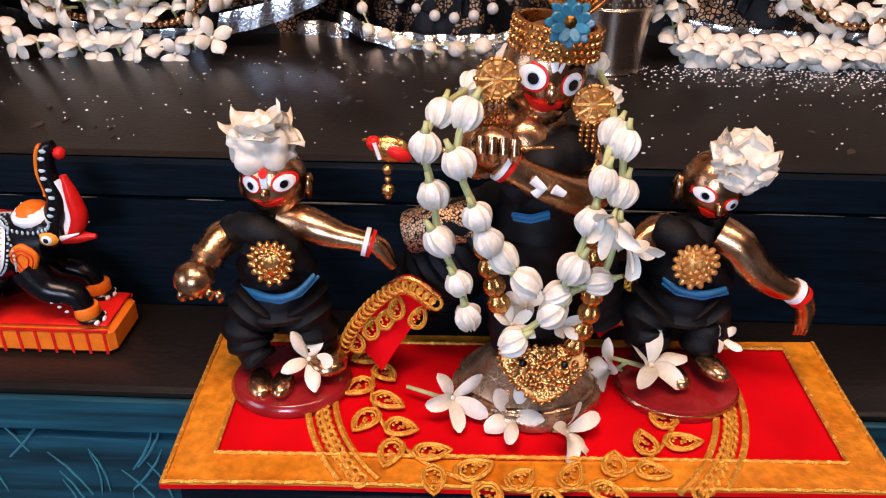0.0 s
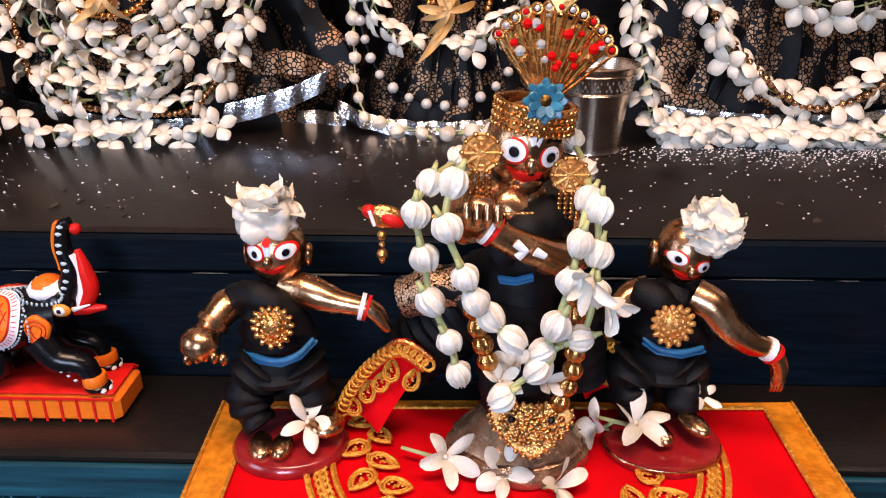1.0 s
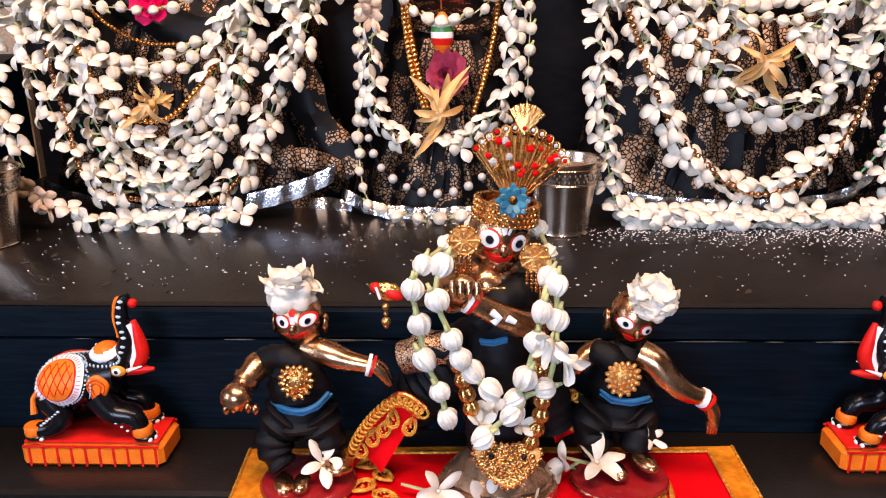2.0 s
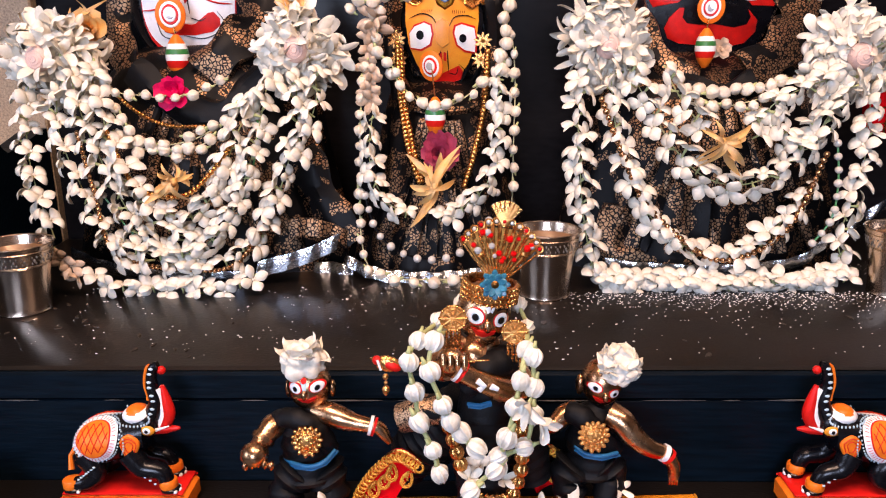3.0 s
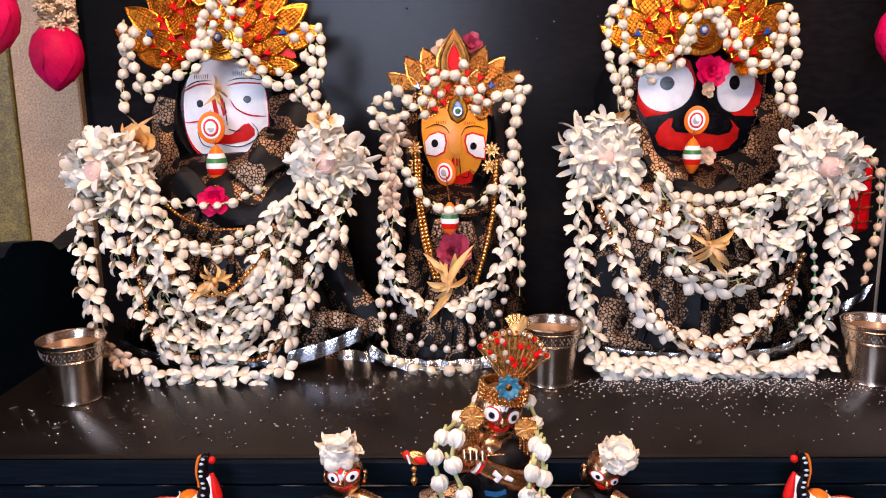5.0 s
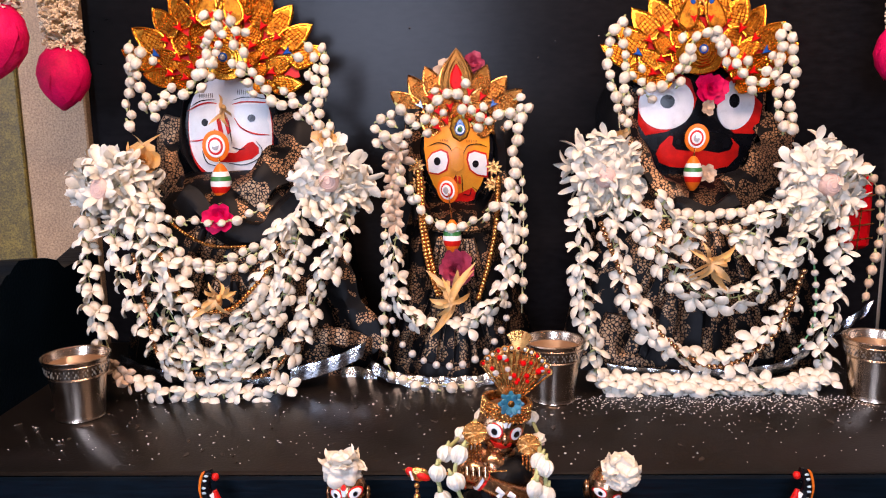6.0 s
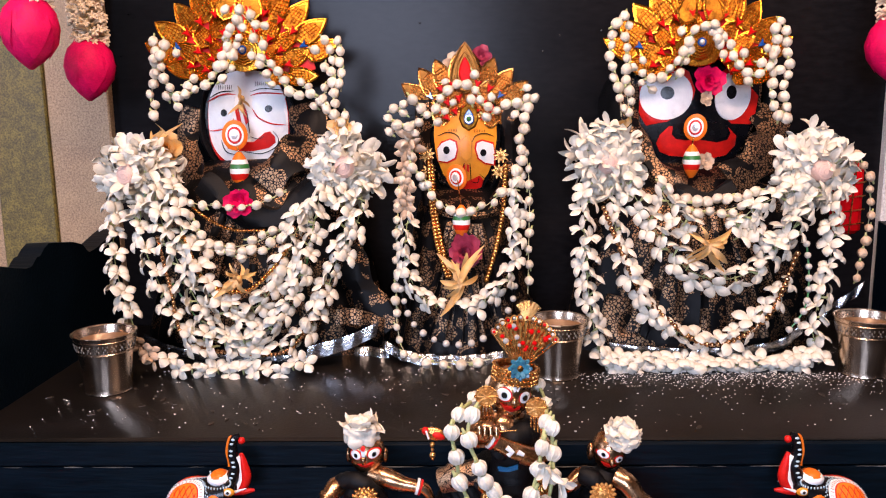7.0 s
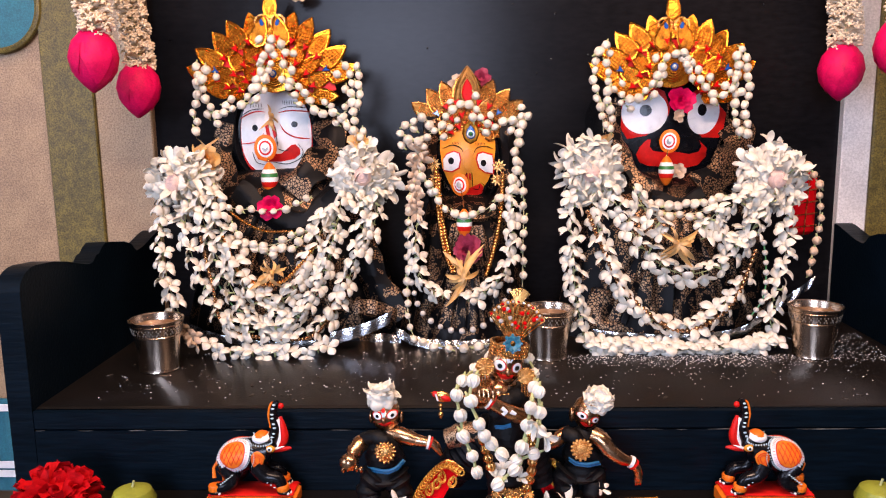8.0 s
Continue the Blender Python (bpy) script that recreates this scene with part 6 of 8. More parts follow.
# loose blossoms on the mat and at the feet
for k, (c, a, z, me) in enumerate((((0.0404, 0.3036, 0.5510), (-0.1, -0.6, 0.8), 1.25, 1), ((0.0128, 0.3128, 0.5530), (0.3, -0.7, 0.5), 1.2, 3), ((0.0642, 0.2947, 0.5510), (0.5, -0.5, 0.5), 1.15, 5), ((0.0895, 0.3340, 0.5560), (-0.8, -0.4, 0.4), 1.1, 3), ((0.1076, 0.3317, 0.5610), (0.1, -0.6, 0.8), 1.3, 0), ((-0.0561, 0.3252, 0.5630), (0.2, -0.6, 0.6), 1.2, 6), ((0.0375, 0.3000, 0.6044), (0.2, -0.6, 0.8), 0.8, 1), ((0.0585, 0.3050, 0.6016), (0.4, -0.6, 0.8), 0.8, 2), ((0.0439, 0.3100, 0.6064), (-0.2, -0.5, 0.8), 0.8, 5), ((0.1393, 0.3380, 0.5744), (0.4, -0.5, 0.6), 0.8, 6))):
    fo = thing("loose_blossom", c, "fallen white jasmine blossom on the red mat" if k < 4 else "white jasmine blossom laid at the figurine", "flower", "loose blossoms")
    piece("petals", OPEN_FLOWERS[me % 5], fo, Vector(c) + Vector((0, 0, 0.003)), a, 0.7 * k, z * 0.8)
    if k < 5:
        e = Vector(c) + Vector((-0.022 if k in (1, 4) else 0.01, 0.008 if k else 0.02, 0.002))
        part("stalk", Shape().tube([Vector(c) + Vector((0, 0, 0.001)), e], [0.0013, 0.0009], 7), STEM, fo)


# ---- elephants ----
def elephant():
    """A carved, painted elephant with raised trunk on a striped block; it looks along local x."""
    root = thing("painted_elephant", (0, 0, 0), "carved wooden elephant painted black, orange and white", "figurine", "painted elephants")
    base = part("base", Shape().box((-0.05, -0.017, 0), (0.0415, 0.017, 0.0165), 0.003), ORANGE, root, "orange block with red stripes")
    part("base_top", Shape().box((-0.0475, -0.0155, 0.0166), (0.039, 0.0155, 0.0185), 0.001), RED_PAINT, root, "red painted top of the block")
    for x0 in range(-44, 40, 9):
        for y in (-0.0172, 0.0172):
            part("stripe", Shape().box((x0 / 1000 - 0.0008, y - 0.0003, 0.001), (x0 / 1000 + 0.0008, y + 0.0003, 0.0155), 0.0002), RED_PAINT, base)
    for y in (-0.0172, 0.0172):
        part("stripe", Shape().box((-0.048, y - 0.0003, 0.0145), (0.0395, y + 0.0003, 0.0163), 0.0002), RED_PAINT, base)
    girth = lambda x: 0.0178 * max(0.02, 1 - (max(0.0, -0.018 - x) / 0.0218) ** 2.6) ** 0.45 - 0.16 * max(0.0, x + 0.018)
    spine = lambda x: 0.0535 + 0.2 * (x + 0.018)
    s = Shape()
    xs = [-0.0396 + 0.0022 * i for i in range(25)]
    s.rows([[(x, girth(x) * math.cos(q), spine(x) + girth(x) * math.sin(q)) for q in [math.tau * k / 24 for k in range(24)]] for x in xs])
    s.ball((0.0115, 0, 0.066), (0.0115, 0.0108, 0.0112), 16)
    part("body", s, BLACK_PAINT, root, "glossy black body")
    tr = spline([(0.0165, 0, 0.070), (0.0215, 0, 0.083), (0.0195, 0, 0.096), (0.0215, 0, 0.108), (0.0265, 0, 0.1105)], 0.002)
    n = len(tr) - 1
    part("trunk", Shape().tube(tr, [0.0064 - 0.0034 * i / n for i in range(n + 1)], 12), BLACK_PAINT, root)
    inn = spline([(0.0245, 0, 0.0625), (0.0295, 0, 0.072), (0.0285, 0, 0.084), (0.0262, 0, 0.0965)], 0.002)
    ni = len(inn) - 1
    part("trunk_front", Shape().tube(inn, [0.0014 + 0.0030 * math.sin(math.pi * (0.25 + 0.72 * i / ni)) for i in range(ni + 1)], 12), RED_PAINT, root, "red inner side of the trunk")
    part("trunk_edge", Shape().tube([p + Vector((-0.0058 + 0.003 * i / n, 0, 0.0006)) for i, p in enumerate(tr[n // 3:-1])], 0.0013, 8), ORANGE, root, "orange line along the trunk")
    part("trunk_tip", Shape().ball((0.0275, 0, 0.1065), (0.0032, 0.003, 0.0032), 10), RED_PAINT, root)
    part("trunk_stripe", Shape().tube([p + Vector((-0.0036, 0, 0)) for p in inn[1:-1]], 0.0034, 10), WHITE_PAINT, root)
    part("jaw", Shape().tube([(0.018, 0, 0.062), (0.027, 0, 0.0612), (0.0362, 0, 0.0618)], [0.0048, 0.0034, 0.0012], 10), RED_PAINT, root)
    for y in (-1, 1):
        part("tusk", Shape().tube([(0.021, y * 0.0055, 0.063), (0.031, y * 0.0062, 0.0665)], [0.0014, 0.0004], 8), WHITE_PAINT, root)
        m = Matrix.Translation((0.0045, y * 0.0125, 0.0560)) @ Matrix.Rotation(radians(90 if y < 0 else -90), 4, "X")
        k = -1 if y > 0 else 1
        ear = [(0.0068 * math.cos(t) * (1 + 0.2 * math.sin(3 * t)), k * (0.0098 * math.sin(t) - 0.002)) for t in [math.tau * i / 22 for i in range(22)]]
        part("ear", Shape().plate(ear, 0.0026, m, 0, 0.001), ORANGE, root, "orange painted ear")
        scroll = Shape()
        for q in (0.72, 0.42):
            rim = [(x * q, z * q - 0.0004) for x, z in ear]
            scroll.tube([m @ Vector((x, z, 0.0027)) for x, z in rim + rim[:1]], 0.00035, 4)
        part("ear_scroll", scroll, RED_PAINT, root, "red painted scroll on the ear")
        e = (0.0165, y * 0.0096, 0.0648)
        s = Shape().ball(e, (0.0056, 0.0016, 0.0038), 12, 0)
        s.ball((e[0], e[1] + y * 0.0012, e[2]), (0.0030, 0.001, 0.0025), 12, 1)
        s.ball((e[0], e[1] + y * 0.002, e[2]), (0.0014, 0.0006, 0.0014), 8, 2)
        part("eye", s, [YELLOW, WHITE_PAINT, BLACK_PAINT], root)
        # saddle cloth following the flank
        cloth = lambda t, q: (-0.0205 + 0.0045 * max(0.0, -math.sin(t)) * q + 0.0178 * q * math.copysign(abs(math.cos(t)) ** 0.8, math.cos(t)) * (1 - 0.3 * max(0.0, -math.sin(t))), 0.48 + 1.07 * q * math.copysign(abs(math.sin(t)) ** 0.85, math.sin(t)))
        flank = lambda x, v, off: (x, y * (girth(x) + off) * math.cos(v), spine(x) + (girth(x) + off) * math.sin(v))
        for size, mat, off in ((1.0, WHITE_PAINT, 0.0006), (0.74, RED_PAINT, 0.001), (0.69, ORANGE, 0.0014)):
            rings = []
            for q in (1.0, 0.85, 0.7, 0.5, 0.3, 0.05):
                rings.append([flank(*cloth(math.tau * i / 32, q * size), off) for i in range(32)])
            part("saddle", Shape().rows(rings, 0), mat, root, "orange saddle cloth with a white border", 60)
        ticks = Shape()
        for i in range(40):
            t = math.tau * i / 40
            ticks.tube([flank(*cloth(t, q), 0.0009) for q in (0.78, 0.92)], 0.00022, 4)
        part("fringe", ticks, RED_PAINT, root, "fine red strokes on the white border")
        net = Shape()
        for k in range(-2, 3):
            for lean in (-1, 1):
                way = [(-0.0205 + 0.005 * k + lean * 0.006 * q, 0.5 + 0.7 * q) for q in [(i - 5) / 5 for i in range(11)]]
                way = [flank(x, v, 0.0016) for x, v in way if abs((x + 0.0205) / 0.0118) ** 2.2 + abs((v - 0.5) / 0.7) ** 2.2 < 1]
                if len(way) > 2:
                    net.tube(way, 0.0003, 4)
        part("net", net, RED_PAINT, root, "red lattice painted on the saddle")
        dots = Shape()
        for i in range(44):
            x, v = cloth(math.tau * i / 44, 1.07)
            dots.ball(flank(max(x, -0.0388), v, 0.0003), 0.0007, 6)
        for i in range(9):
            p = tr[min(n, 1 + i * n // 9)]
            dots.ball((p.x - 0.0005, y * (0.0064 - 0.0034 * i / 9) * 0.93, p.z), (0.0018, 0.0009, 0.0011), 6)
        for i in range(12):
            t = i / 11
            dots.ball((-0.004 + 0.006 * math.sin(3 * t), y * 0.0172 * (0.55 + 0.45 * math.sin(math.pi * t)), 0.045 + 0.026 * t), 0.0007, 6)
        for i in range(16):
            t = math.pi * 1.1 * i / 15 - 0.3
            dots.ball((0.0075 + 0.0118 * math.cos(t), y * 0.0102, 0.0735 - 0.0055 * math.sin(t)), (0.0007, 0.0007, 0.0012), 6)
        for i in range(7):
            dots.ball((0.001 + 0.0034 * i, y * (0.0165 + 0.0002 * i), 0.043 - 0.0026 * i), (0.0012, 0.0009, 0.0007), 6)
            dots.ball((-0.0325 + 0.002 * i, y * 0.0182, 0.031 + 0.0016 * i), (0.0012, 0.0009, 0.0007), 6)
        part("dots", dots, PALE_BLUE, root, "rows of pale blue painted dots")
    # head cloth
    part("head_cloth", Shape().ball((0.0075, 0, 0.0728), (0.0112, 0.0104, 0.0062), 14), WHITE_PAINT, root)
    part("head_pattern", Shape().ball((0.0068, 0, 0.0745), (0.0082, 0.0092, 0.0058), 14), ORANGE, root)
    legs = (((-0.030, -0.010, 0.047), (-0.022, -0.0115, 0.034), (-0.030, -0.0115, 0.0255), (-0.041, -0.0115, 0.0235)), ((-0.030, 0.010, 0.047), (-0.018, 0.0115, 0.034), (-0.024, 0.0115, 0.026), (-0.034, 0.0115, 0.0235)), ((0.002, -0.010, 0.048), (0.011, -0.0115, 0.037), (0.0235, -0.0115, 0.034), (0.0285, -0.0115, 0.0235)), ((0.002, 0.010, 0.048), (0.008, 0.0115, 0.037), (0.0195, 0.0115, 0.033), (0.0245, 0.0115, 0.0235)))
    for pts in legs:
        way = spline(pts, 0.003)
        leg = part("leg", Shape().tube(way, [0.0088 - 0.0036 * i / (len(way) - 1) for i in range(len(way))], 14), BLACK_PAINT, root)
        p = Vector(pts[-1])
        part("anklet", Shape().lathe([(0.0060, 0), (0.0065, 0.0012), (0.0064, 0.0056), (0.0058, 0.0066)], 16, Matrix.Translation((p.x, p.y, 0.0215))), ORANGE, leg, "orange painted anklet")
        part("foot", Shape().ball((p.x + 0.001, p.y, 0.0205), (0.0072, 0.0066, 0.0032), 14), BLACK_PAINT, leg)
        for k in (-1, 0, 1):
            part("toenail", Shape().ball((p.x + 0.0075 - abs(k) * 0.0018, p.y + k * 0.004, 0.0198), (0.0016, 0.0018, 0.0016), 8), WHITE_PAINT, leg)
    part("tail", Shape().tube([(-0.038, 0, 0.05), (-0.0435, -0.004, 0.042), (-0.042, -0.008, 0.033)], [0.002, 0.0016, 0.0022], 8), ORANGE, root)
    return root


el = elephant()
el.matrix_basis = pose(-0.2045, 0.367, STEP)
BASE[el.name] = Vector()
copy_thing(el, pose(0.3045, 0.367, STEP, 0, 0, 180))


# ---- cups ----
def cup():
    root = thing("steel_cup", (0, 0, 0), "small etched steel cup filled with water", "cup", "cups on the shelf")
    prof = [(0.0235, 0), (0.0242, 0.0012), (0.0236, 0.003), (0.0238, 0.006), (0.0246, 0.02), (0.0262, 0.036), (0.0285, 0.048), (0.0318, 0.0615), (0.0326, 0.063), (0.0322, 0.0638), (0.0306, 0.063), (0.0292, 0.056), (0.0270, 0.046), (0.0255, 0.036), (0.001, 0.034)]
    part("body", Shape().lathe(prof, 48), SILVER, root, "", 30)
    part("rim", Shape().torus((0, 0, 0.0632), 0.0322, 0.0009, 48, 8), BRASS_RIM, root)
    for z, r in ((0.0455, 0.0281), (0.0445, 0.0279), (0.058, 0.0311)):
        part("groove", Shape().torus((0, 0, z), r, 0.0005, 40, 6), SILVER, root)
    part("water", Shape().lathe([(0.0288, 0.0545), (0.0288, 0.0548), (0.0005, 0.0548)], 40), WATER, root, "brownish water")
    band = Shape()
    for k in range(22):
        a = math.tau * k / 22
        for dz, da, q in ((0.0045, 0, 0.0018), (0.002, 0.06, 0.0013), (0.002, -0.06, 0.0013), (0.0075, 0.07, 0.0012), (0.0075, -0.07, 0.0012)):
            z = 0.0465 + dz
            r = 0.0283 + (z - 0.0465) * 0.245
            band.ball((r * math.cos(a + da), r * math.sin(a + da), z), (q * 0.6, q * 0.6, q), 6)
    part("etched_band", band, DARK_SILVER, root, "etched floral band")
    return root


DARK_SILVER = material("dark_etching", (0.3, 0.27, 0.24), 0.4, 0.9, vary=0.3, scale=200, bump=0.2)
c1 = cup()
c1.matrix_basis = pose(-0.3659, 0.536, SHELF)
copy_thing(c1, pose(0.1122, 0.577, SHELF, 0, 0, 40))
copy_thing(c1, pose(0.4407, 0.577, SHELF, 0, 0, 75))


# ---- chains and pearls ----
def chain(name, label, pts, r, mat, step, mats=None, category="necklace"):
    low = min(pts, key=lambda p: p[2])
    root = thing(name, low, label, category, "necklaces")
    way = spline(pts, step)
    me = Shape().ball((0, 0, 0), r, 10).data("bead", mat)
    part("cord", Shape().tube(way, r * 0.25, 5), mat if not mats else mats, root)
    rnd = random.Random(len(way))
    for i, p in enumerate(way):
        piece("bead", me, root, p, (0, -1, 0), 0, rnd.uniform(0.9, 1.08))
    return root


CH = "gold bead chain hanging on the idol"
chain("gold_chain", CH, [(-0.0288, 0.6650, 0.8667), (-0.0267, 0.6500, 0.8232), (-0.0198, 0.6420, 0.7717), (-0.0083, 0.6360, 0.7334)], 0.0034, GOLD, 0.0042)
chain("gold_chain", CH, [(-0.0252, 0.6640, 0.8592), (-0.0223, 0.6490, 0.8158), (-0.0139, 0.6410, 0.7681), (-0.0038, 0.6350, 0.7313)], 0.0032, GOLD, 0.0042)
chain("gold_chain", CH, [(0.0601, 0.6650, 0.8581), (0.0563, 0.6500, 0.8073), (0.0470, 0.6420, 0.7635), (0.0363, 0.6360, 0.7285)], 0.0036, GOLD, 0.0042)
chain("gold_chain", CH, [(0.1617, 0.5940, 0.8167), (0.1774, 0.5920, 0.7779), (0.1942, 0.5920, 0.7419), (0.2125, 0.5920, 0.7127), (0.2776, 0.5920, 0.6646), (0.3399, 0.5920, 0.6935), (0.3719, 0.5940, 0.7685)], 0.0032, BRONZE, 0.006)
chain("gold_chain", CH, [(-0.3163, 0.6450, 0.8346), (-0.2886, 0.6350, 0.8093), (-0.2547, 0.6300, 0.7925), (-0.2144, 0.6320, 0.7903)], 0.0023, GOLD, 0.0036)
chain("gold_chain", CH, [(-0.3255, 0.5960, 0.7895), (-0.3122, 0.5880, 0.7326), (-0.2958, 0.5820, 0.6749), (-0.2241, 0.5820, 0.6596), (-0.1804, 0.5820, 0.6667), (-0.1439, 0.5900, 0.7161)], 0.0027, BRONZE, 0.0046)
chain("gold_chain", CH, [(-0.2960, 0.5940, 0.7895), (-0.2711, 0.5850, 0.7401), (-0.2285, 0.5850, 0.7310), (-0.1994, 0.5880, 0.7534), (-0.1779, 0.5940, 0.7811)], 0.0027, GOLD, 0.0046)
PE = "string of pearls with dark beads on the idol"
chain("pearl_string", PE, [(-0.0614, 0.6250, 0.7225), (-0.0514, 0.6200, 0.6896), (-0.0345, 0.6160, 0.6715), (-0.0088, 0.6140, 0.6604), (0.0206, 0.6140, 0.6618), (0.0465, 0.6170, 0.6767), (0.0652, 0.6220, 0.7071), (0.0691, 0.6260, 0.7325)], 0.0042, PEARL, 0.0145, BLACK_PAINT)
chain("pearl_string", PE, [(-0.1575, 0.6080, 0.8150), (-0.1592, 0.6000, 0.7727), (-0.1810, 0.5940, 0.7081), (-0.2252, 0.5900, 0.6760), (-0.2758, 0.5910, 0.6873), (-0.3182, 0.5980, 0.7452)], 0.0036, PEARL, 0.0125, GREEN_PAINT)
chain("pearl_string", PE, [(0.3821, 0.6000, 0.7745), (0.3857, 0.5970, 0.7392), (0.3826, 0.5950, 0.7034), (0.3626, 0.5940, 0.6745)], 0.004, PEARL, 0.0125, GREEN_PAINT)
for c in ((-0.0326, 0.7050, 0.8702), (-0.0313, 0.7030, 0.8502), (0.0565, 0.7050, 0.8675), (0.0541, 0.7030, 0.8491)):
    root = thing("gold_flower_disc", c, "small gold flower disc beside the yellow face", "ornament", "gold flower discs")
    m = at_front(*c)
    for k in range(9):
        part("petal", Shape().plate(drop_outline(0.0024, 0.0085), 0.0012, m @ Matrix.Rotation(math.tau * k / 9, 4, "Z") @ pose(0, 0.0015, 0), 0, 0.0005), GOLD, root)
    part("heart", Shape().ball(m @ Vector((0, 0, 0.001)), 0.0022, 8), GOLD, root)
bj = (0.0181, 0.6830, 0.9130)
root = thing("forehead_jewel", bj, "gold forehead plate with a blue and clear stone", "jewel")
m = at_front(*bj)
part("plate", Shape().plate([(0.0, -0.015), (0.008, -0.010), (0.0118, 0.0), (0.009, 0.011), (0.0, 0.018), (-0.009, 0.011), (-0.0118, 0.0), (-0.008, -0.010)], 0.003, m, 0, 0.002), HATCHED_GOLD, root)
part("blue_stone", Shape().plate(drop_outline(0.0078, 0.019), 0.003, m @ pose(0, -0.008, 0.003), 0, 0.001), SAPPHIRE, root)
part("ring", Shape().torus(m @ Vector((0, -0.001, 0.0065)), 0.0042, 0.0011, 16, 6, 0, m.to_3x3().to_4x4()), CRYSTAL, root)
part("stone", Shape().ball(m @ Vector((0, -0.001, 0.0062)), 0.0026, 10), GREEN_PAINT, root)


# ---- ribbons at the hems ----
def ribbon(label, pts, width, waves=0.0, up=(0, 0, 1), mat=None):
    root = thing("silver_ribbon", min(pts, key=lambda p: p[2]), label, "ribbon", "hem ribbons")
    way = spline(pts, 0.005)
    rings = []
    for i, p in enumerate(way):
        off = Vector((0, -waves * math.sin(i * 1.3), 0))
        u = Vector(up).normalized() * width
        rings.append([p + off, p + off + u * 0.5 + Vector((0, -0.0012, 0)), p + off + u, p + off + u + Vector((0, 0.0012, 0)), p + off + u * 0.5, p + off + Vector((0, 0.0012, 0))])
    part("band", Shape().rows(rings), mat or SILVER_FOIL, root)
    return root


ribbon("crinkled silver ribbon on the robe hem", [(-0.1700, 0.6000, 0.6450), (-0.1411, 0.6050, 0.6509), (-0.1156, 0.6100, 0.6585), (-0.0900, 0.6150, 0.6698)], 0.018, 0.001, (0.25, 0.1, 1))
ribbon("crinkled silver ribbon on the robe hem", [(-0.1879, 0.6150, 0.6360), (-0.2472, 0.6120, 0.6357), (-0.3235, 0.6180, 0.6460), (-0.3646, 0.6300, 0.6584)], 0.012, 0.0012)
ribbon("ruffled silver ribbon round the robe hem", [(-0.0863, 0.6350, 0.6497), (-0.0726, 0.6220, 0.6440), (-0.0462, 0.6140, 0.6370), (-0.0017, 0.6110, 0.6346), (0.0426, 0.6130, 0.6368), (0.0688, 0.6220, 0.6416)], 0.0125, 0.003, (0, 0.5, 1))
ribbon("silver ribbon curling along the robe hem", [(0.1748, 0.6150, 0.6491), (0.2032, 0.6100, 0.6458), (0.2825, 0.6080, 0.6429), (0.3542, 0.6080, 0.6499), (0.3828, 0.6100, 0.6664), (0.4015, 0.6150, 0.6874)], 0.012, 0.0012)
ribbon("loose end of silver ribbon", [(0.4087, 0.6200, 0.6808), (0.4282, 0.6200, 0.6934), (0.4510, 0.6220, 0.7099)], 0.02, 0.001, (0.5, 0.1, 1))
ribbon("copper brocade ribbon end between the idols", [(-0.1392, 0.6250, 0.6806), (-0.1137, 0.6300, 0.6791), (-0.0811, 0.6400, 0.6639)], 0.018, 0.002, (0.1, 0.3, 1), DENSE_BROCADE)
ribbon("dark cloth ribbon on the shelf between the idols", [(-0.1211, 0.6500, 0.6346), (-0.0975, 0.6450, 0.6359), (-0.0738, 0.6350, 0.6340)], 0.012, 0.002, (0, 0.6, 1))

# red and gold cloth pack behind the shoulder bunch
rc = (0.4629, 0.6800, 0.8143)
root = thing("red_cloth_pack", (rc[0], rc[1], rc[2] - 0.04), "red cloth pack crossed with gold cords", "cloth")
part("pack", Shape().box((rc[0] - 0.02, rc[1] - 0.008, rc[2] - 0.042), (rc[0] + 0.013, rc[1] + 0.01, rc[2] + 0.042), 0.005), VELVET, root)
for k in range(5):
    z = rc[2] - 0.032 + 0.016 * k
    part("cord", Shape().tube([(rc[0] - 0.021, rc[1] - 0.009, z), (rc[0] + 0.0135, rc[1] - 0.009, z + 0.004)], 0.0009, 6), GOLD, root)
part("cord", Shape().tube([(rc[0] - 0.003, rc[1] - 0.0095, rc[2] - 0.042), (rc[0] + 0.001, rc[1] - 0.0095, rc[2] + 0.042)], 0.0009, 6), GOLD, root)


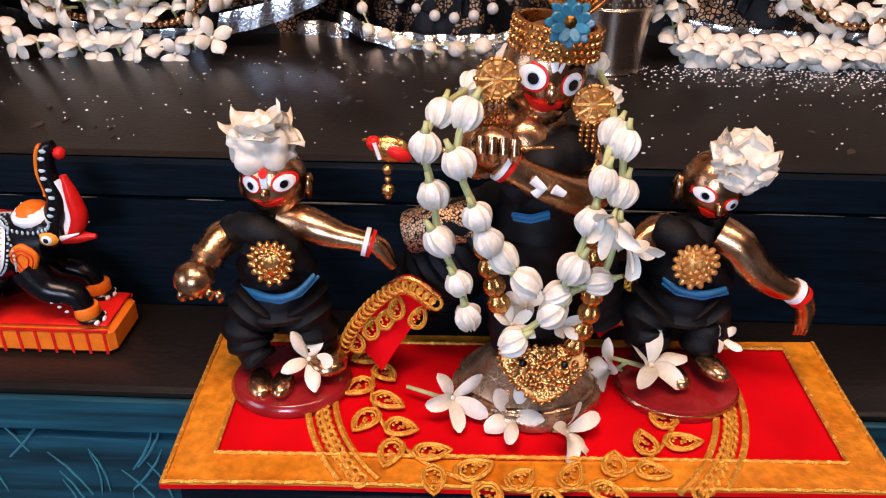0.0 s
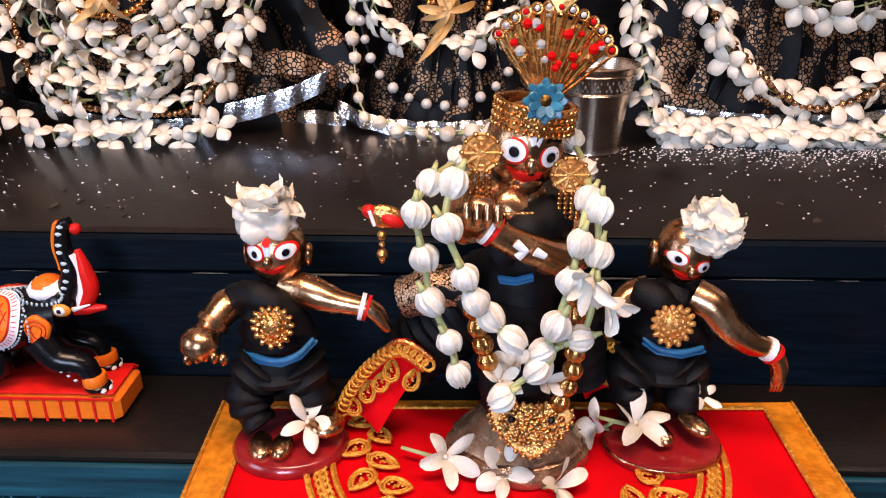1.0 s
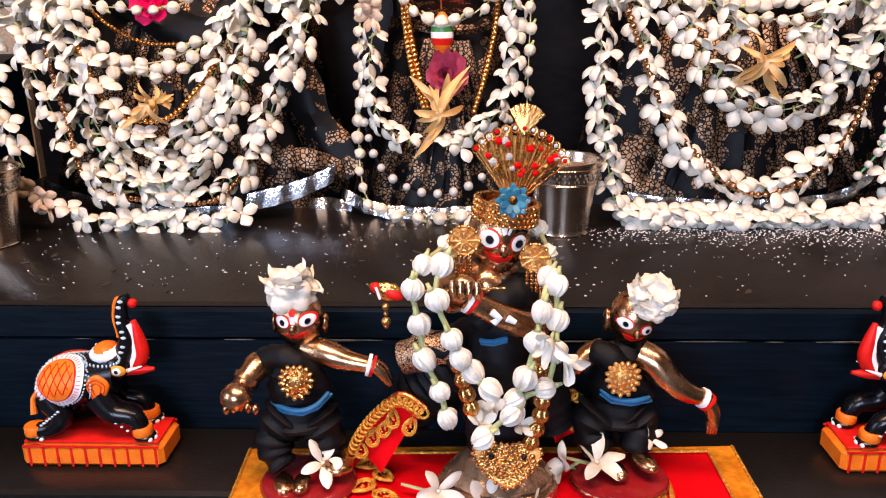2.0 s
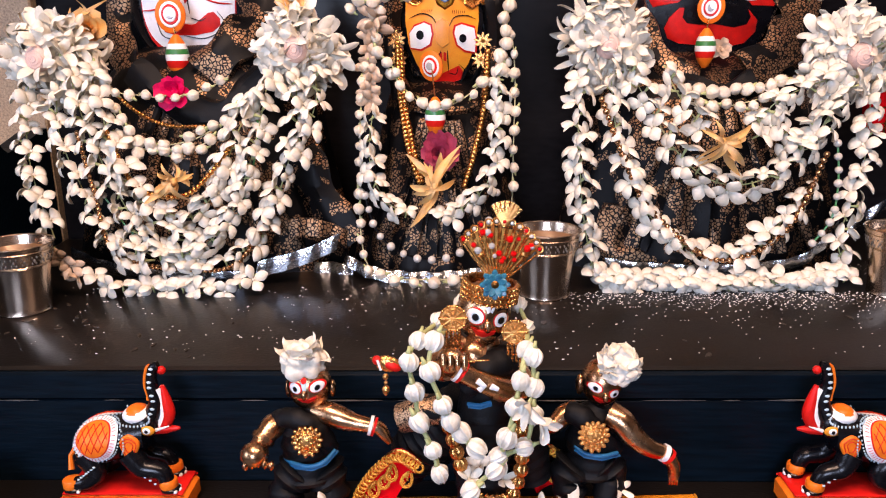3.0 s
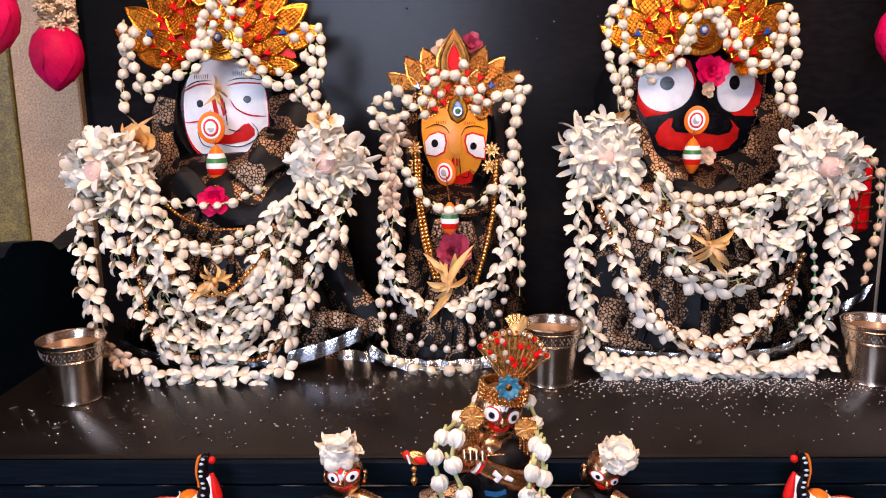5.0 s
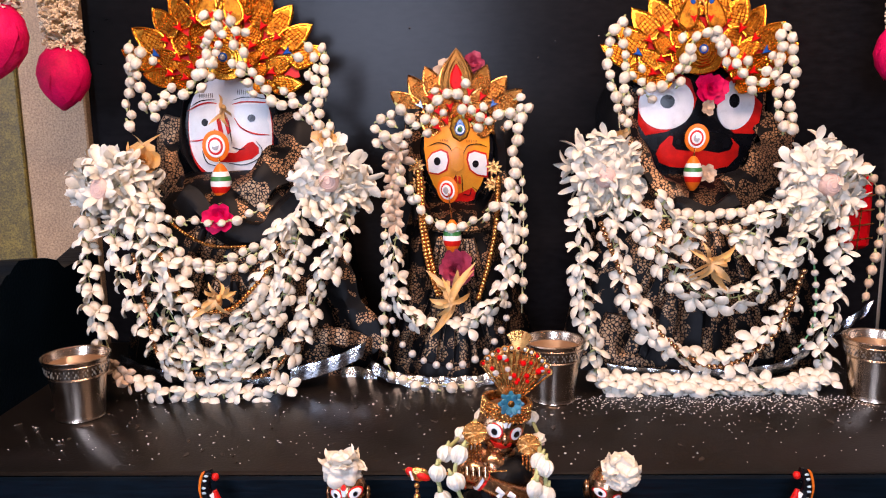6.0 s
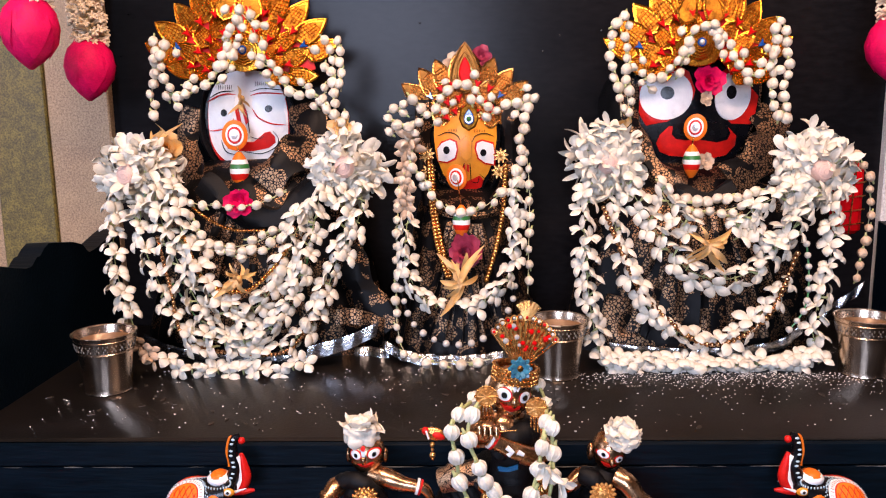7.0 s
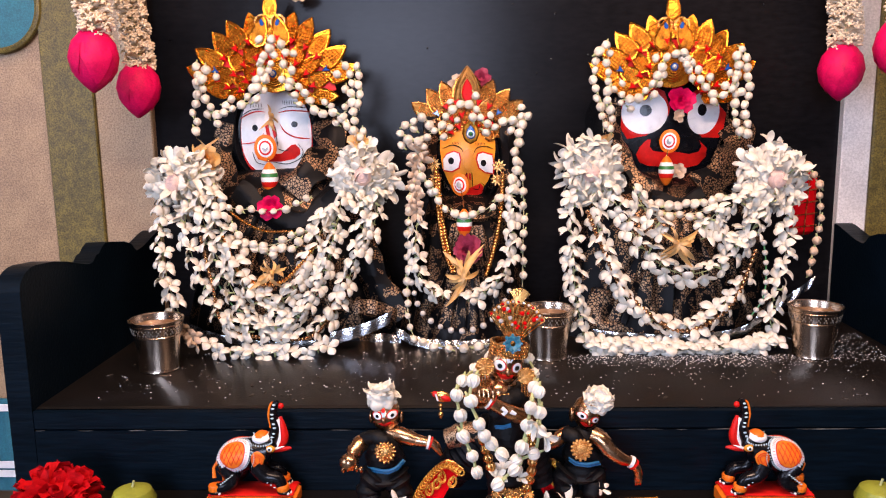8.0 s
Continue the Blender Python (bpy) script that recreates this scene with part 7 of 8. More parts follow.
# ---- hanging lotus buds ----
def lotus(c, top, seed, r=0.0285, mat=PINK):
    """A pink cloth lotus bud under a thick string of tuberose florets."""
    rnd = random.Random(seed)
    root = thing("hanging_lotus", c, "magenta lotus bud hanging on a tuberose string", "hanging garland", "hanging lotus buds")
    c = Vector(c)
    s = Shape()
    prof = [(0.004, 0.034), (0.016, 0.031), (0.025, 0.02), (0.0285, 0.006), (0.0275, -0.006), (0.022, -0.02), (0.012, -0.031), (0.002, -0.039)]
    k = r / 0.0285
    rot = Matrix.Rotation(rnd.uniform(0, 6), 4, "Z")
    s.lathe([(a * k, b * k) for a, b in prof], 40, Matrix.Translation(c) @ Matrix.Rotation(rnd.uniform(-0.1, 0.1), 4, "Y") @ rot, 0, 0.045, 5)
    part("bud", s, mat, root, "", 60)
    for i in range(5):
        a = math.tau * i / 5 + rnd.uniform(0, 0.4)
        rings = []
        for u in (0, 0.25, 0.5, 0.75, 1.0):
            z = 0.033 - 0.062 * u
            rr = 0.0292 * math.sin(math.pi * (0.12 + 0.74 * u)) ** 0.75
            ring = []
            for j in (-1, -0.5, 0, 0.5, 1):
                t = a + j * 0.66 * math.sin(math.pi * (0.2 + 0.75 * u))
                ring.append(c + Vector((rr * math.cos(t), rr * math.sin(t), z)) * k)
            rings.append(ring)
        part("petal", Shape().rows(rings, 0, closed=False), mat, root, "", 0)
    way = [c + Vector((0.004 * math.sin(z * 40), 0, z)) for z in [0.03 + i * 0.006 for i in range(int((top - c.z - 0.03) / 0.006))]]
    part("cord", Shape().tube(way, 0.003, 8), THREAD, root)
    floret = Shape()
    floret.tube([(0, 0, 0), (0, 0, 0.012)], [0.0012, 0.0019], 6)
    for j in range(5):
        t = math.tau * j / 5
        floret.tube([(0, 0, 0.011), (0.0035 * math.cos(t), 0.0035 * math.sin(t), 0.0145)], [0.0019, 0.0008], 5)
    me = floret.data("floret", OLD_WHITE)
    for i, p in enumerate(way):
        for j in range(7):
            a = math.tau * j / 7 + i * 0.45
            piece("floret", me, root, p, (math.cos(a), math.sin(a), rnd.uniform(-0.2, 0.45)), a, rnd.uniform(1.2, 1.6))
    return root


OLD_WHITE = material("cream_tuberose", (0.84, 0.72, 0.55), 0.6, vary=0.12, scale=150, bump=0.2, second=(0.78, 0.6, 0.4), rand=0.14)
lotus((-0.4333, 0.5750, 1.0091), 1.25, 1)
lotus((-0.4323, 0.7000, 0.9783), 1.25, 2)
lotus((0.5079, 0.7000, 0.9872), 1.25, 3)
lotus((0.5245, 0.5900, 1.0073), 1.25, 4)

# ---- things at the edges of the altar ----
def pompom(label, c, r, n, seed):
    """A ball of many small rounded cloth petals."""
    rnd = random.Random(seed)
    c = Vector(c)
    root = thing("cloth_flower", (c.x, c.y, c.z - r), label, "flower")
    meshes = []
    for k in range(4):
        s = Shape()
        rings = []
        for u in (0, 0.35, 0.65, 0.88, 1.0):
            w = 0.0085 * math.sin(math.pi * (0.2 + 0.66 * u)) ** 0.6
            rings.append([(w * j, 0.0018 * math.sin(5 * u + 3 * j + k) - 0.35 * w * j * j - 0.004 * u * u * (k - 1), 0.019 * u) for j in (-1, -0.5, 0, 0.5, 1)])
        s.rows(rings, 0, closed=False)
        meshes.append(s.data("petal", [RED_FLOWER], 0))
    part("core", Shape().ball(c, r * 0.68, 16), RED_FLOWER, root)
    for i in range(n):
        z = 1 - 1.75 * (i + 0.5) / n
        a = 2.39996 * i
        w = math.sqrt(max(0, 1 - z * z))
        d = Vector((w * math.cos(a), w * math.sin(a), z))
        piece("petal", meshes[i % 4], root, c + d * r * 0.56, d + Vector([rnd.uniform(-0.35, 0.35) for _ in range(3)]), rnd.uniform(0, 6), rnd.uniform(0.85, 1.15))
    return root


pompom("large fluffy red cloth flower beside the step", (-0.3986, 0.3350, 0.5606), 0.042, 150, 9)
for c in ((-0.3230, 0.3400, 0.5634), (0.4110, 0.3450, 0.5625)):
    root = thing("fruit", (c[0], c[1], c[2] - 0.02), "yellow-green round fruit on the step", "fruit", "fruits")
    part("flesh", Shape().lathe([(0.003, -0.0195), (0.013, -0.0185), (0.021, -0.009), (0.0225, 0.001), (0.018, 0.011), (0.008, 0.0155), (0.003, 0.0145)], 28, Matrix.Translation(c)), GREEN_FRUIT, root)
    part("stalk", Shape().tube([(c[0], c[1], c[2] + 0.014), (c[0] + 0.002, c[1], c[2] + 0.021)], 0.0012, 6), STEM, root)
tp = (-0.6678, 0.7850, 1.1033)
root = thing("wall_relief", (tp[0], tp[1], tp[2]), "round teal relief with a grey rim on the wall", "relief")
part("disc", Shape().lathe([(0.062, 0), (0.062, 0.006), (0.002, 0.008)], 48, at_front(tp[0], tp[1], tp[2])), TEAL_CLOTH, root)
part("rim", Shape().torus((tp[0], tp[1] - 0.003, tp[2]), 0.064, 0.005, 48, 8, 0, FRONT), OLIVE, root)
hp = (-0.7311, 0.7840, 0.4277)
root = thing("teal_cloth_hanging", (hp[0], hp[1], hp[2] - 0.12), "teal and white patterned cloth beside the altar", "cloth")
rings = []
for i in range(12):
    z = hp[2] + 0.08 - 0.02 * i
    rings.append([(hp[0] - 0.06 + 0.0075 * j, hp[1] + 0.003 * math.sin(j * 1.1), z) for j in range(12)])
part("cloth", Shape().rows([[*r, *[(p[0], p[1] + 0.002, p[2]) for p in reversed(r)]] for r in rings]), TEAL_CLOTH, root)
for z in (0.06, -0.035, -0.05):
    part("band", Shape().box((hp[0] - 0.06, hp[1] - 0.0055, hp[2] + z), (hp[0] + 0.022, hp[1] - 0.004, hp[2] + z + 0.012), 0.001), WHITE_PAINT, root, "white woven band")

# dry blossoms tucked behind the drop-shaped crown
blossom("pink and cream petals behind the crown", (0.0344, 0.7650, 0.9872), 0.014, ROSE, 3, 6, 12)
blossom("cream dried petals behind the crown", (0.0022, 0.7680, 0.9799), 0.016, OLD_PETAL, 3, 6, 13)
blossom("pale dried blossom above the crown", (-0.2192, 0.7600, 1.1086), 0.016, OLD_PETAL, 3, 6, 14)

# ---- grains, crumbs and specks ----
rnd = random.Random(21)
grain = Shape()
for k in range(1700):
    u = rnd.random()
    x = rnd.gauss(0.3, 0.1) if u < 0.75 else rnd.uniform(-0.4, 0.5)
    y = 0.580 - abs(rnd.gauss(0, 0.022)) if u < 0.75 else rnd.uniform(0.42, 0.6)
    if u < 0.16:
        x, y = rnd.uniform(0.44, 0.54), rnd.uniform(0.55, 0.68)
    if not (-0.44 < x < 0.545):
        continue
    r = rnd.uniform(0.0003, 0.0008) * (1.3 if u > 0.97 else 1)
    grain.ball((x, y, SHELF + r * 0.6), (r * rnd.uniform(0.8, 1.6), r, r * 0.7), 4)
single("sugar_grains", grain, GRAIN, (0.3, 0.56, SHELF), "spilled white sugar grains on the black shelf", "grains", kind="stuff")
crumb = Shape()
for k in range(46):
    x, y = rnd.uniform(-0.42, 0.5), rnd.uniform(0.42, 0.56)
    a = rnd.uniform(0, 3)
    q = rnd.uniform(0.0015, 0.005)
    m = Matrix.Translation((x, y, SHELF)) @ Matrix.Rotation(a, 4, "Z")
    crumb.plate([(q * math.cos(t) * (1 + 0.3 * math.sin(3 * t + k)), 0.45 * q * math.sin(t)) for t in [math.tau * i / 9 for i in range(9)]], 0.0008, m, 0, 0.0003)
single("dry_petal_crumbs", crumb, material("dark_crumbs", (0.05, 0.035, 0.025), 0.5, vary=0.4, scale=300), (0.0, 0.5, SHELF), "dark dry petal crumbs on the shelf", "crumbs", kind="stuff")


blossom("small cream blossom above the nose ornament", (0.2985, 0.7050, 0.9320), 0.009, OLD_PETAL, 3, 5, 15)
blossom("dried cream blossom beside the striped bead", (0.2995, 0.7020, 0.8585), 0.011, OLD_PETAL, 3, 5, 16)


# ---- strings of blossoms on the idols ----
garland("flower_garland", "string of white jasmine blossoms draped on the white-faced idol", [(-0.379, 0.625, 0.837), (-0.382, 0.616, 0.802), (-0.381, 0.608, 0.766), (-0.371, 0.599, 0.723), (-0.357, 0.590, 0.688)], "flower", 0.0094, 1, 0.005, 1)
garland("flower_garland", "string of white jasmine blossoms draped on the white-faced idol", [(-0.348, 0.612, 0.824), (-0.347, 0.605, 0.788), (-0.332, 0.599, 0.745), (-0.308, 0.592, 0.695), (-0.279, 0.585, 0.659)], "flower", 0.0105, 0.95, 0.005, 2)
garland("flower_garland", "string of white jasmine blossoms draped on the white-faced idol", [(-0.329, 0.605, 0.839), (-0.319, 0.601, 0.796), (-0.299, 0.596, 0.745), (-0.275, 0.592, 0.698), (-0.243, 0.587, 0.666), (-0.206, 0.583, 0.659)], "flower", 0.0094, 1, 0.006, 3)
garland("flower_garland", "string of white jasmine blossoms draped on the white-faced idol", [(-0.312, 0.610, 0.842), (-0.298, 0.600, 0.789), (-0.276, 0.590, 0.747), (-0.246, 0.590, 0.698), (-0.212, 0.600, 0.684)], "flower", 0.0094, 1, 0.006, 4)
garland("flower_garland", "long string of white jasmine blossoms draped on the white-faced idol", [(-0.146, 0.610, 0.836), (-0.157, 0.600, 0.787), (-0.170, 0.592, 0.745), (-0.188, 0.585, 0.707), (-0.220, 0.585, 0.677), (-0.260, 0.583, 0.674), (-0.294, 0.580, 0.694)], "flower", 0.0094, 1, 0.006, 5)
garland("flower_garland", "string of white jasmine blossoms draped on the white-faced idol", [(-0.122, 0.615, 0.835), (-0.120, 0.609, 0.800), (-0.131, 0.603, 0.757), (-0.146, 0.598, 0.718), (-0.164, 0.593, 0.686), (-0.193, 0.588, 0.665)], "flower", 0.0094, 1, 0.005, 6)
garland("flower_garland", "string of white jasmine blossoms draped on the white-faced idol", [(-0.103, 0.615, 0.842), (-0.102, 0.612, 0.818), (-0.112, 0.608, 0.789), (-0.123, 0.605, 0.764)], "flower", 0.0105, 0.95, 0.005, 7)
garland("flower_garland", "string of white jasmine blossoms draped on the white-faced idol", [(-0.161, 0.610, 0.822), (-0.180, 0.603, 0.780), (-0.198, 0.595, 0.737), (-0.224, 0.593, 0.709), (-0.256, 0.590, 0.717)], "flower", 0.0099, 1, 0.006, 8)
garland("flower_garland", "string of white jasmine blossoms draped on the white-faced idol", [(-0.316, 0.578, 0.655), (-0.293, 0.578, 0.645), (-0.261, 0.578, 0.643), (-0.224, 0.578, 0.643), (-0.192, 0.578, 0.643), (-0.160, 0.578, 0.657)], "flower", 0.0115, 0.95, 0.003, 9)
garland("flower_garland", "string of browned jasmine blossoms draped on the white-faced idol", [(-0.352, 0.575, 0.681), (-0.338, 0.577, 0.668), (-0.331, 0.578, 0.655)], "old_flower", 0.011, 0.95, 0.003, 10)
garland("bud_string", "string of white jasmine buds strung on the white-faced idol", [(-0.310, 0.620, 0.848), (-0.293, 0.616, 0.826), (-0.267, 0.612, 0.822), (-0.238, 0.612, 0.819), (-0.209, 0.616, 0.826), (-0.184, 0.620, 0.839)], "bud", 0.0155, 0.95, 0.001, 11)
garland("bud_string", "string of white jasmine buds strung on the white-faced idol", [(-0.297, 0.612, 0.809), (-0.279, 0.609, 0.783), (-0.253, 0.606, 0.776), (-0.220, 0.606, 0.781), (-0.191, 0.609, 0.797), (-0.169, 0.612, 0.818)], "bud", 0.0135, 1.02, 0.004, 12)
garland("bud_string", "string of white jasmine buds strung on the white-faced idol", [(-0.290, 0.611, 0.787), (-0.268, 0.607, 0.772), (-0.231, 0.603, 0.771), (-0.198, 0.607, 0.783), (-0.176, 0.611, 0.804)], "bud", 0.0125, 1.02, 0.004, 13)
garland("bud_string", "string of white jasmine buds strung on the white-faced idol", [(-0.335, 0.660, 1.004), (-0.336, 0.660, 0.981), (-0.344, 0.660, 0.952), (-0.341, 0.660, 0.917)], "bud", 0.0125, 1.0, 0.003, 14)
garland("bud_string", "long string of white jasmine buds strung on the white-faced idol", [(-0.322, 0.655, 0.999), (-0.327, 0.653, 0.974), (-0.312, 0.652, 0.941), (-0.285, 0.650, 0.952), (-0.265, 0.652, 0.973), (-0.253, 0.653, 0.998), (-0.242, 0.655, 1.019)], "bud", 0.013, 1.0, 0.002, 15, double=True)
garland("bud_string", "long string of white jasmine buds strung on the white-faced idol", [(-0.236, 0.650, 1.035), (-0.222, 0.650, 1.018), (-0.216, 0.650, 0.997), (-0.203, 0.650, 0.972), (-0.181, 0.650, 0.950), (-0.156, 0.650, 0.939), (-0.139, 0.650, 0.946)], "bud", 0.012, 1.0, 0.005, 16, double=True)
garland("bud_string", "string of white jasmine buds strung on the white-faced idol", [(-0.239, 0.655, 1.037), (-0.247, 0.653, 1.015), (-0.257, 0.652, 0.994), (-0.246, 0.650, 0.980)], "bud", 0.012, 1.0, 0.005, 17, double=True)
garland("bud_string", "string of white jasmine buds strung on the white-faced idol", [(-0.144, 0.655, 1.001), (-0.135, 0.652, 0.978), (-0.134, 0.650, 0.946), (-0.129, 0.642, 0.917), (-0.117, 0.635, 0.897)], "bud", 0.0125, 1.0, 0.003, 18, double=True)
garland("bud_string", "string of white jasmine buds strung on the white-faced idol", [(-0.128, 0.655, 1.001), (-0.124, 0.652, 0.971), (-0.126, 0.650, 0.942)], "bud", 0.0125, 1.0, 0.002, 19)
garland("flower_garland", "string of faded jasmine blossoms draped on the yellow-faced idol", [(-0.050, 0.655, 0.890), (-0.053, 0.652, 0.864), (-0.055, 0.648, 0.835), (-0.054, 0.645, 0.805)], "old_flower", 0.009, 1, 0.003, 20)
garland("flower_garland", "string of white jasmine blossoms draped on the yellow-faced idol", [(-0.053, 0.640, 0.799), (-0.056, 0.632, 0.774), (-0.054, 0.625, 0.745), (-0.038, 0.619, 0.716), (-0.012, 0.615, 0.702)], "flower", 0.009, 0.95, 0.004, 21)
garland("flower_garland", "string of white jasmine blossoms draped on the yellow-faced idol", [(0.070, 0.645, 0.845), (0.070, 0.636, 0.802), (0.069, 0.628, 0.766), (0.056, 0.622, 0.730), (0.028, 0.618, 0.707), (0.006, 0.615, 0.702)], "flower", 0.0094, 0.95, 0.004, 22)
garland("bud_string", "string of white jasmine buds strung on the yellow-faced idol", [(-0.060, 0.645, 0.846), (-0.065, 0.639, 0.795), (-0.066, 0.633, 0.736), (-0.067, 0.624, 0.689), (-0.060, 0.612, 0.656), (-0.045, 0.600, 0.648)], "bud", 0.016, 0.9, 0.001, 23)
garland("bud_string", "string of white jasmine buds strung on the yellow-faced idol", [(0.083, 0.650, 0.874), (0.086, 0.643, 0.830), (0.085, 0.638, 0.779), (0.084, 0.635, 0.712)], "bud", 0.019, 0.9, 0.001, 24)
garland("bud_string", "string of white jasmine buds strung on the yellow-faced idol", [(-0.047, 0.655, 0.908), (-0.052, 0.648, 0.883), (-0.045, 0.643, 0.857), (-0.029, 0.640, 0.835)], "bud", 0.0135, 1, 0.003, 25)
garland("bud_string", "string of white jasmine buds strung on the yellow-faced idol", [(-0.033, 0.645, 0.839), (-0.015, 0.640, 0.818), (0.007, 0.635, 0.804), (0.033, 0.640, 0.813), (0.056, 0.645, 0.830)], "bud", 0.0145, 1, 0.003, 26)
garland("bud_string", "long string of white jasmine buds strung on the yellow-faced idol", [(-0.074, 0.650, 0.912), (-0.054, 0.649, 0.908), (-0.032, 0.648, 0.915), (-0.015, 0.647, 0.929), (-0.002, 0.646, 0.946), (0.015, 0.646, 0.953), (0.030, 0.647, 0.936), (0.043, 0.648, 0.921), (0.063, 0.649, 0.928), (0.089, 0.650, 0.939)], "bud", 0.0125, 1, 0.003, 27, double=True)
garland("bud_string", "string of white jasmine buds strung on the yellow-faced idol", [(-0.065, 0.650, 0.923), (-0.048, 0.647, 0.934), (-0.035, 0.645, 0.920)], "bud", 0.0125, 1.05, 0.003, 28)
garland("bud_string", "string of white jasmine buds strung on the yellow-faced idol", [(0.090, 0.650, 0.935), (0.083, 0.647, 0.910), (0.074, 0.645, 0.885), (0.075, 0.642, 0.856), (0.063, 0.640, 0.831)], "bud", 0.0125, 1.05, 0.003, 29)
garland("bud_string", "string of white jasmine buds strung on the yellow-faced idol", [(-0.032, 0.600, 0.643), (-0.009, 0.600, 0.643), (0.017, 0.600, 0.643), (0.042, 0.600, 0.647)], "bud", 0.02, 1.1, 0.001, 30)
garland("flower_garland", "string of white jasmine blossoms draped on the black-faced idol", [(0.149, 0.615, 0.843), (0.143, 0.609, 0.804), (0.145, 0.603, 0.762), (0.148, 0.598, 0.719), (0.155, 0.594, 0.676), (0.160, 0.590, 0.655)], "flower", 0.0083, 1, 0.005, 31)
garland("flower_garland", "long string of white jasmine blossoms draped on the black-faced idol", [(0.172, 0.612, 0.839), (0.178, 0.606, 0.790), (0.196, 0.600, 0.740), (0.218, 0.600, 0.700), (0.251, 0.600, 0.675), (0.287, 0.600, 0.667), (0.322, 0.600, 0.682), (0.350, 0.605, 0.712), (0.369, 0.610, 0.737)], "flower", 0.0094, 1, 0.005, 32)
garland("flower_garland", "long string of white jasmine blossoms draped on the black-faced idol", [(0.188, 0.610, 0.843), (0.209, 0.606, 0.808), (0.231, 0.601, 0.772), (0.263, 0.600, 0.743), (0.298, 0.600, 0.736), (0.333, 0.601, 0.750), (0.358, 0.606, 0.781), (0.379, 0.610, 0.816)], "flower", 0.0094, 1, 0.007, 33)
garland("flower_garland", "string of white jasmine blossoms draped on the black-faced idol", [(0.223, 0.605, 0.836), (0.239, 0.595, 0.809), (0.263, 0.605, 0.786)], "flower", 0.0094, 1, 0.006, 34)
garland("flower_garland", "string of white jasmine blossoms draped on the black-faced idol", [(0.378, 0.610, 0.834), (0.345, 0.603, 0.824), (0.320, 0.602, 0.810), (0.305, 0.605, 0.785)], "flower", 0.0094, 1, 0.007, 35)
garland("flower_garland", "string of white jasmine blossoms draped on the black-faced idol", [(0.392, 0.610, 0.830), (0.371, 0.605, 0.795), (0.353, 0.600, 0.768), (0.332, 0.603, 0.782), (0.318, 0.605, 0.806)], "flower", 0.0094, 1, 0.006, 36)
garland("flower_garland", "string of white jasmine blossoms draped on the black-faced idol", [(0.415, 0.615, 0.829), (0.413, 0.611, 0.790), (0.412, 0.607, 0.755), (0.403, 0.604, 0.716), (0.395, 0.602, 0.680), (0.402, 0.600, 0.658)], "flower", 0.0094, 1, 0.005, 37)
garland("flower_garland", "long string of white jasmine blossoms draped on the black-faced idol", [(0.160, 0.592, 0.651), (0.193, 0.592, 0.648), (0.235, 0.592, 0.646), (0.285, 0.592, 0.645), (0.335, 0.592, 0.643), (0.370, 0.592, 0.646), (0.402, 0.592, 0.654)], "flower", 0.0094, 1, 0.004, 38)
garland("flower_garland", "string of white jasmine blossoms draped on the black-faced idol", [(0.167, 0.588, 0.646), (0.213, 0.588, 0.643), (0.277, 0.588, 0.643), (0.348, 0.588, 0.643), (0.390, 0.588, 0.650)], "flower", 0.0099, 1, 0.004, 39)
garland("bud_string", "string of white jasmine buds strung on the black-faced idol", [(0.224, 0.612, 0.839), (0.245, 0.609, 0.826), (0.276, 0.605, 0.821), (0.308, 0.609, 0.824), (0.333, 0.612, 0.836)], "bud", 0.0115, 1.05, 0.004, 40)
garland("bud_string", "string of white jasmine buds strung on the black-faced idol", [(0.242, 0.609, 0.818), (0.272, 0.603, 0.809), (0.303, 0.603, 0.814), (0.329, 0.609, 0.822)], "bud", 0.0125, 1.02, 0.004, 41)
garland("bud_string", "string of browned jasmine buds strung on the black-faced idol", [(0.440, 0.630, 0.867), (0.458, 0.630, 0.842), (0.462, 0.630, 0.802), (0.457, 0.630, 0.758), (0.452, 0.630, 0.725)], "old_bud", 0.015, 1, 0.001, 42)
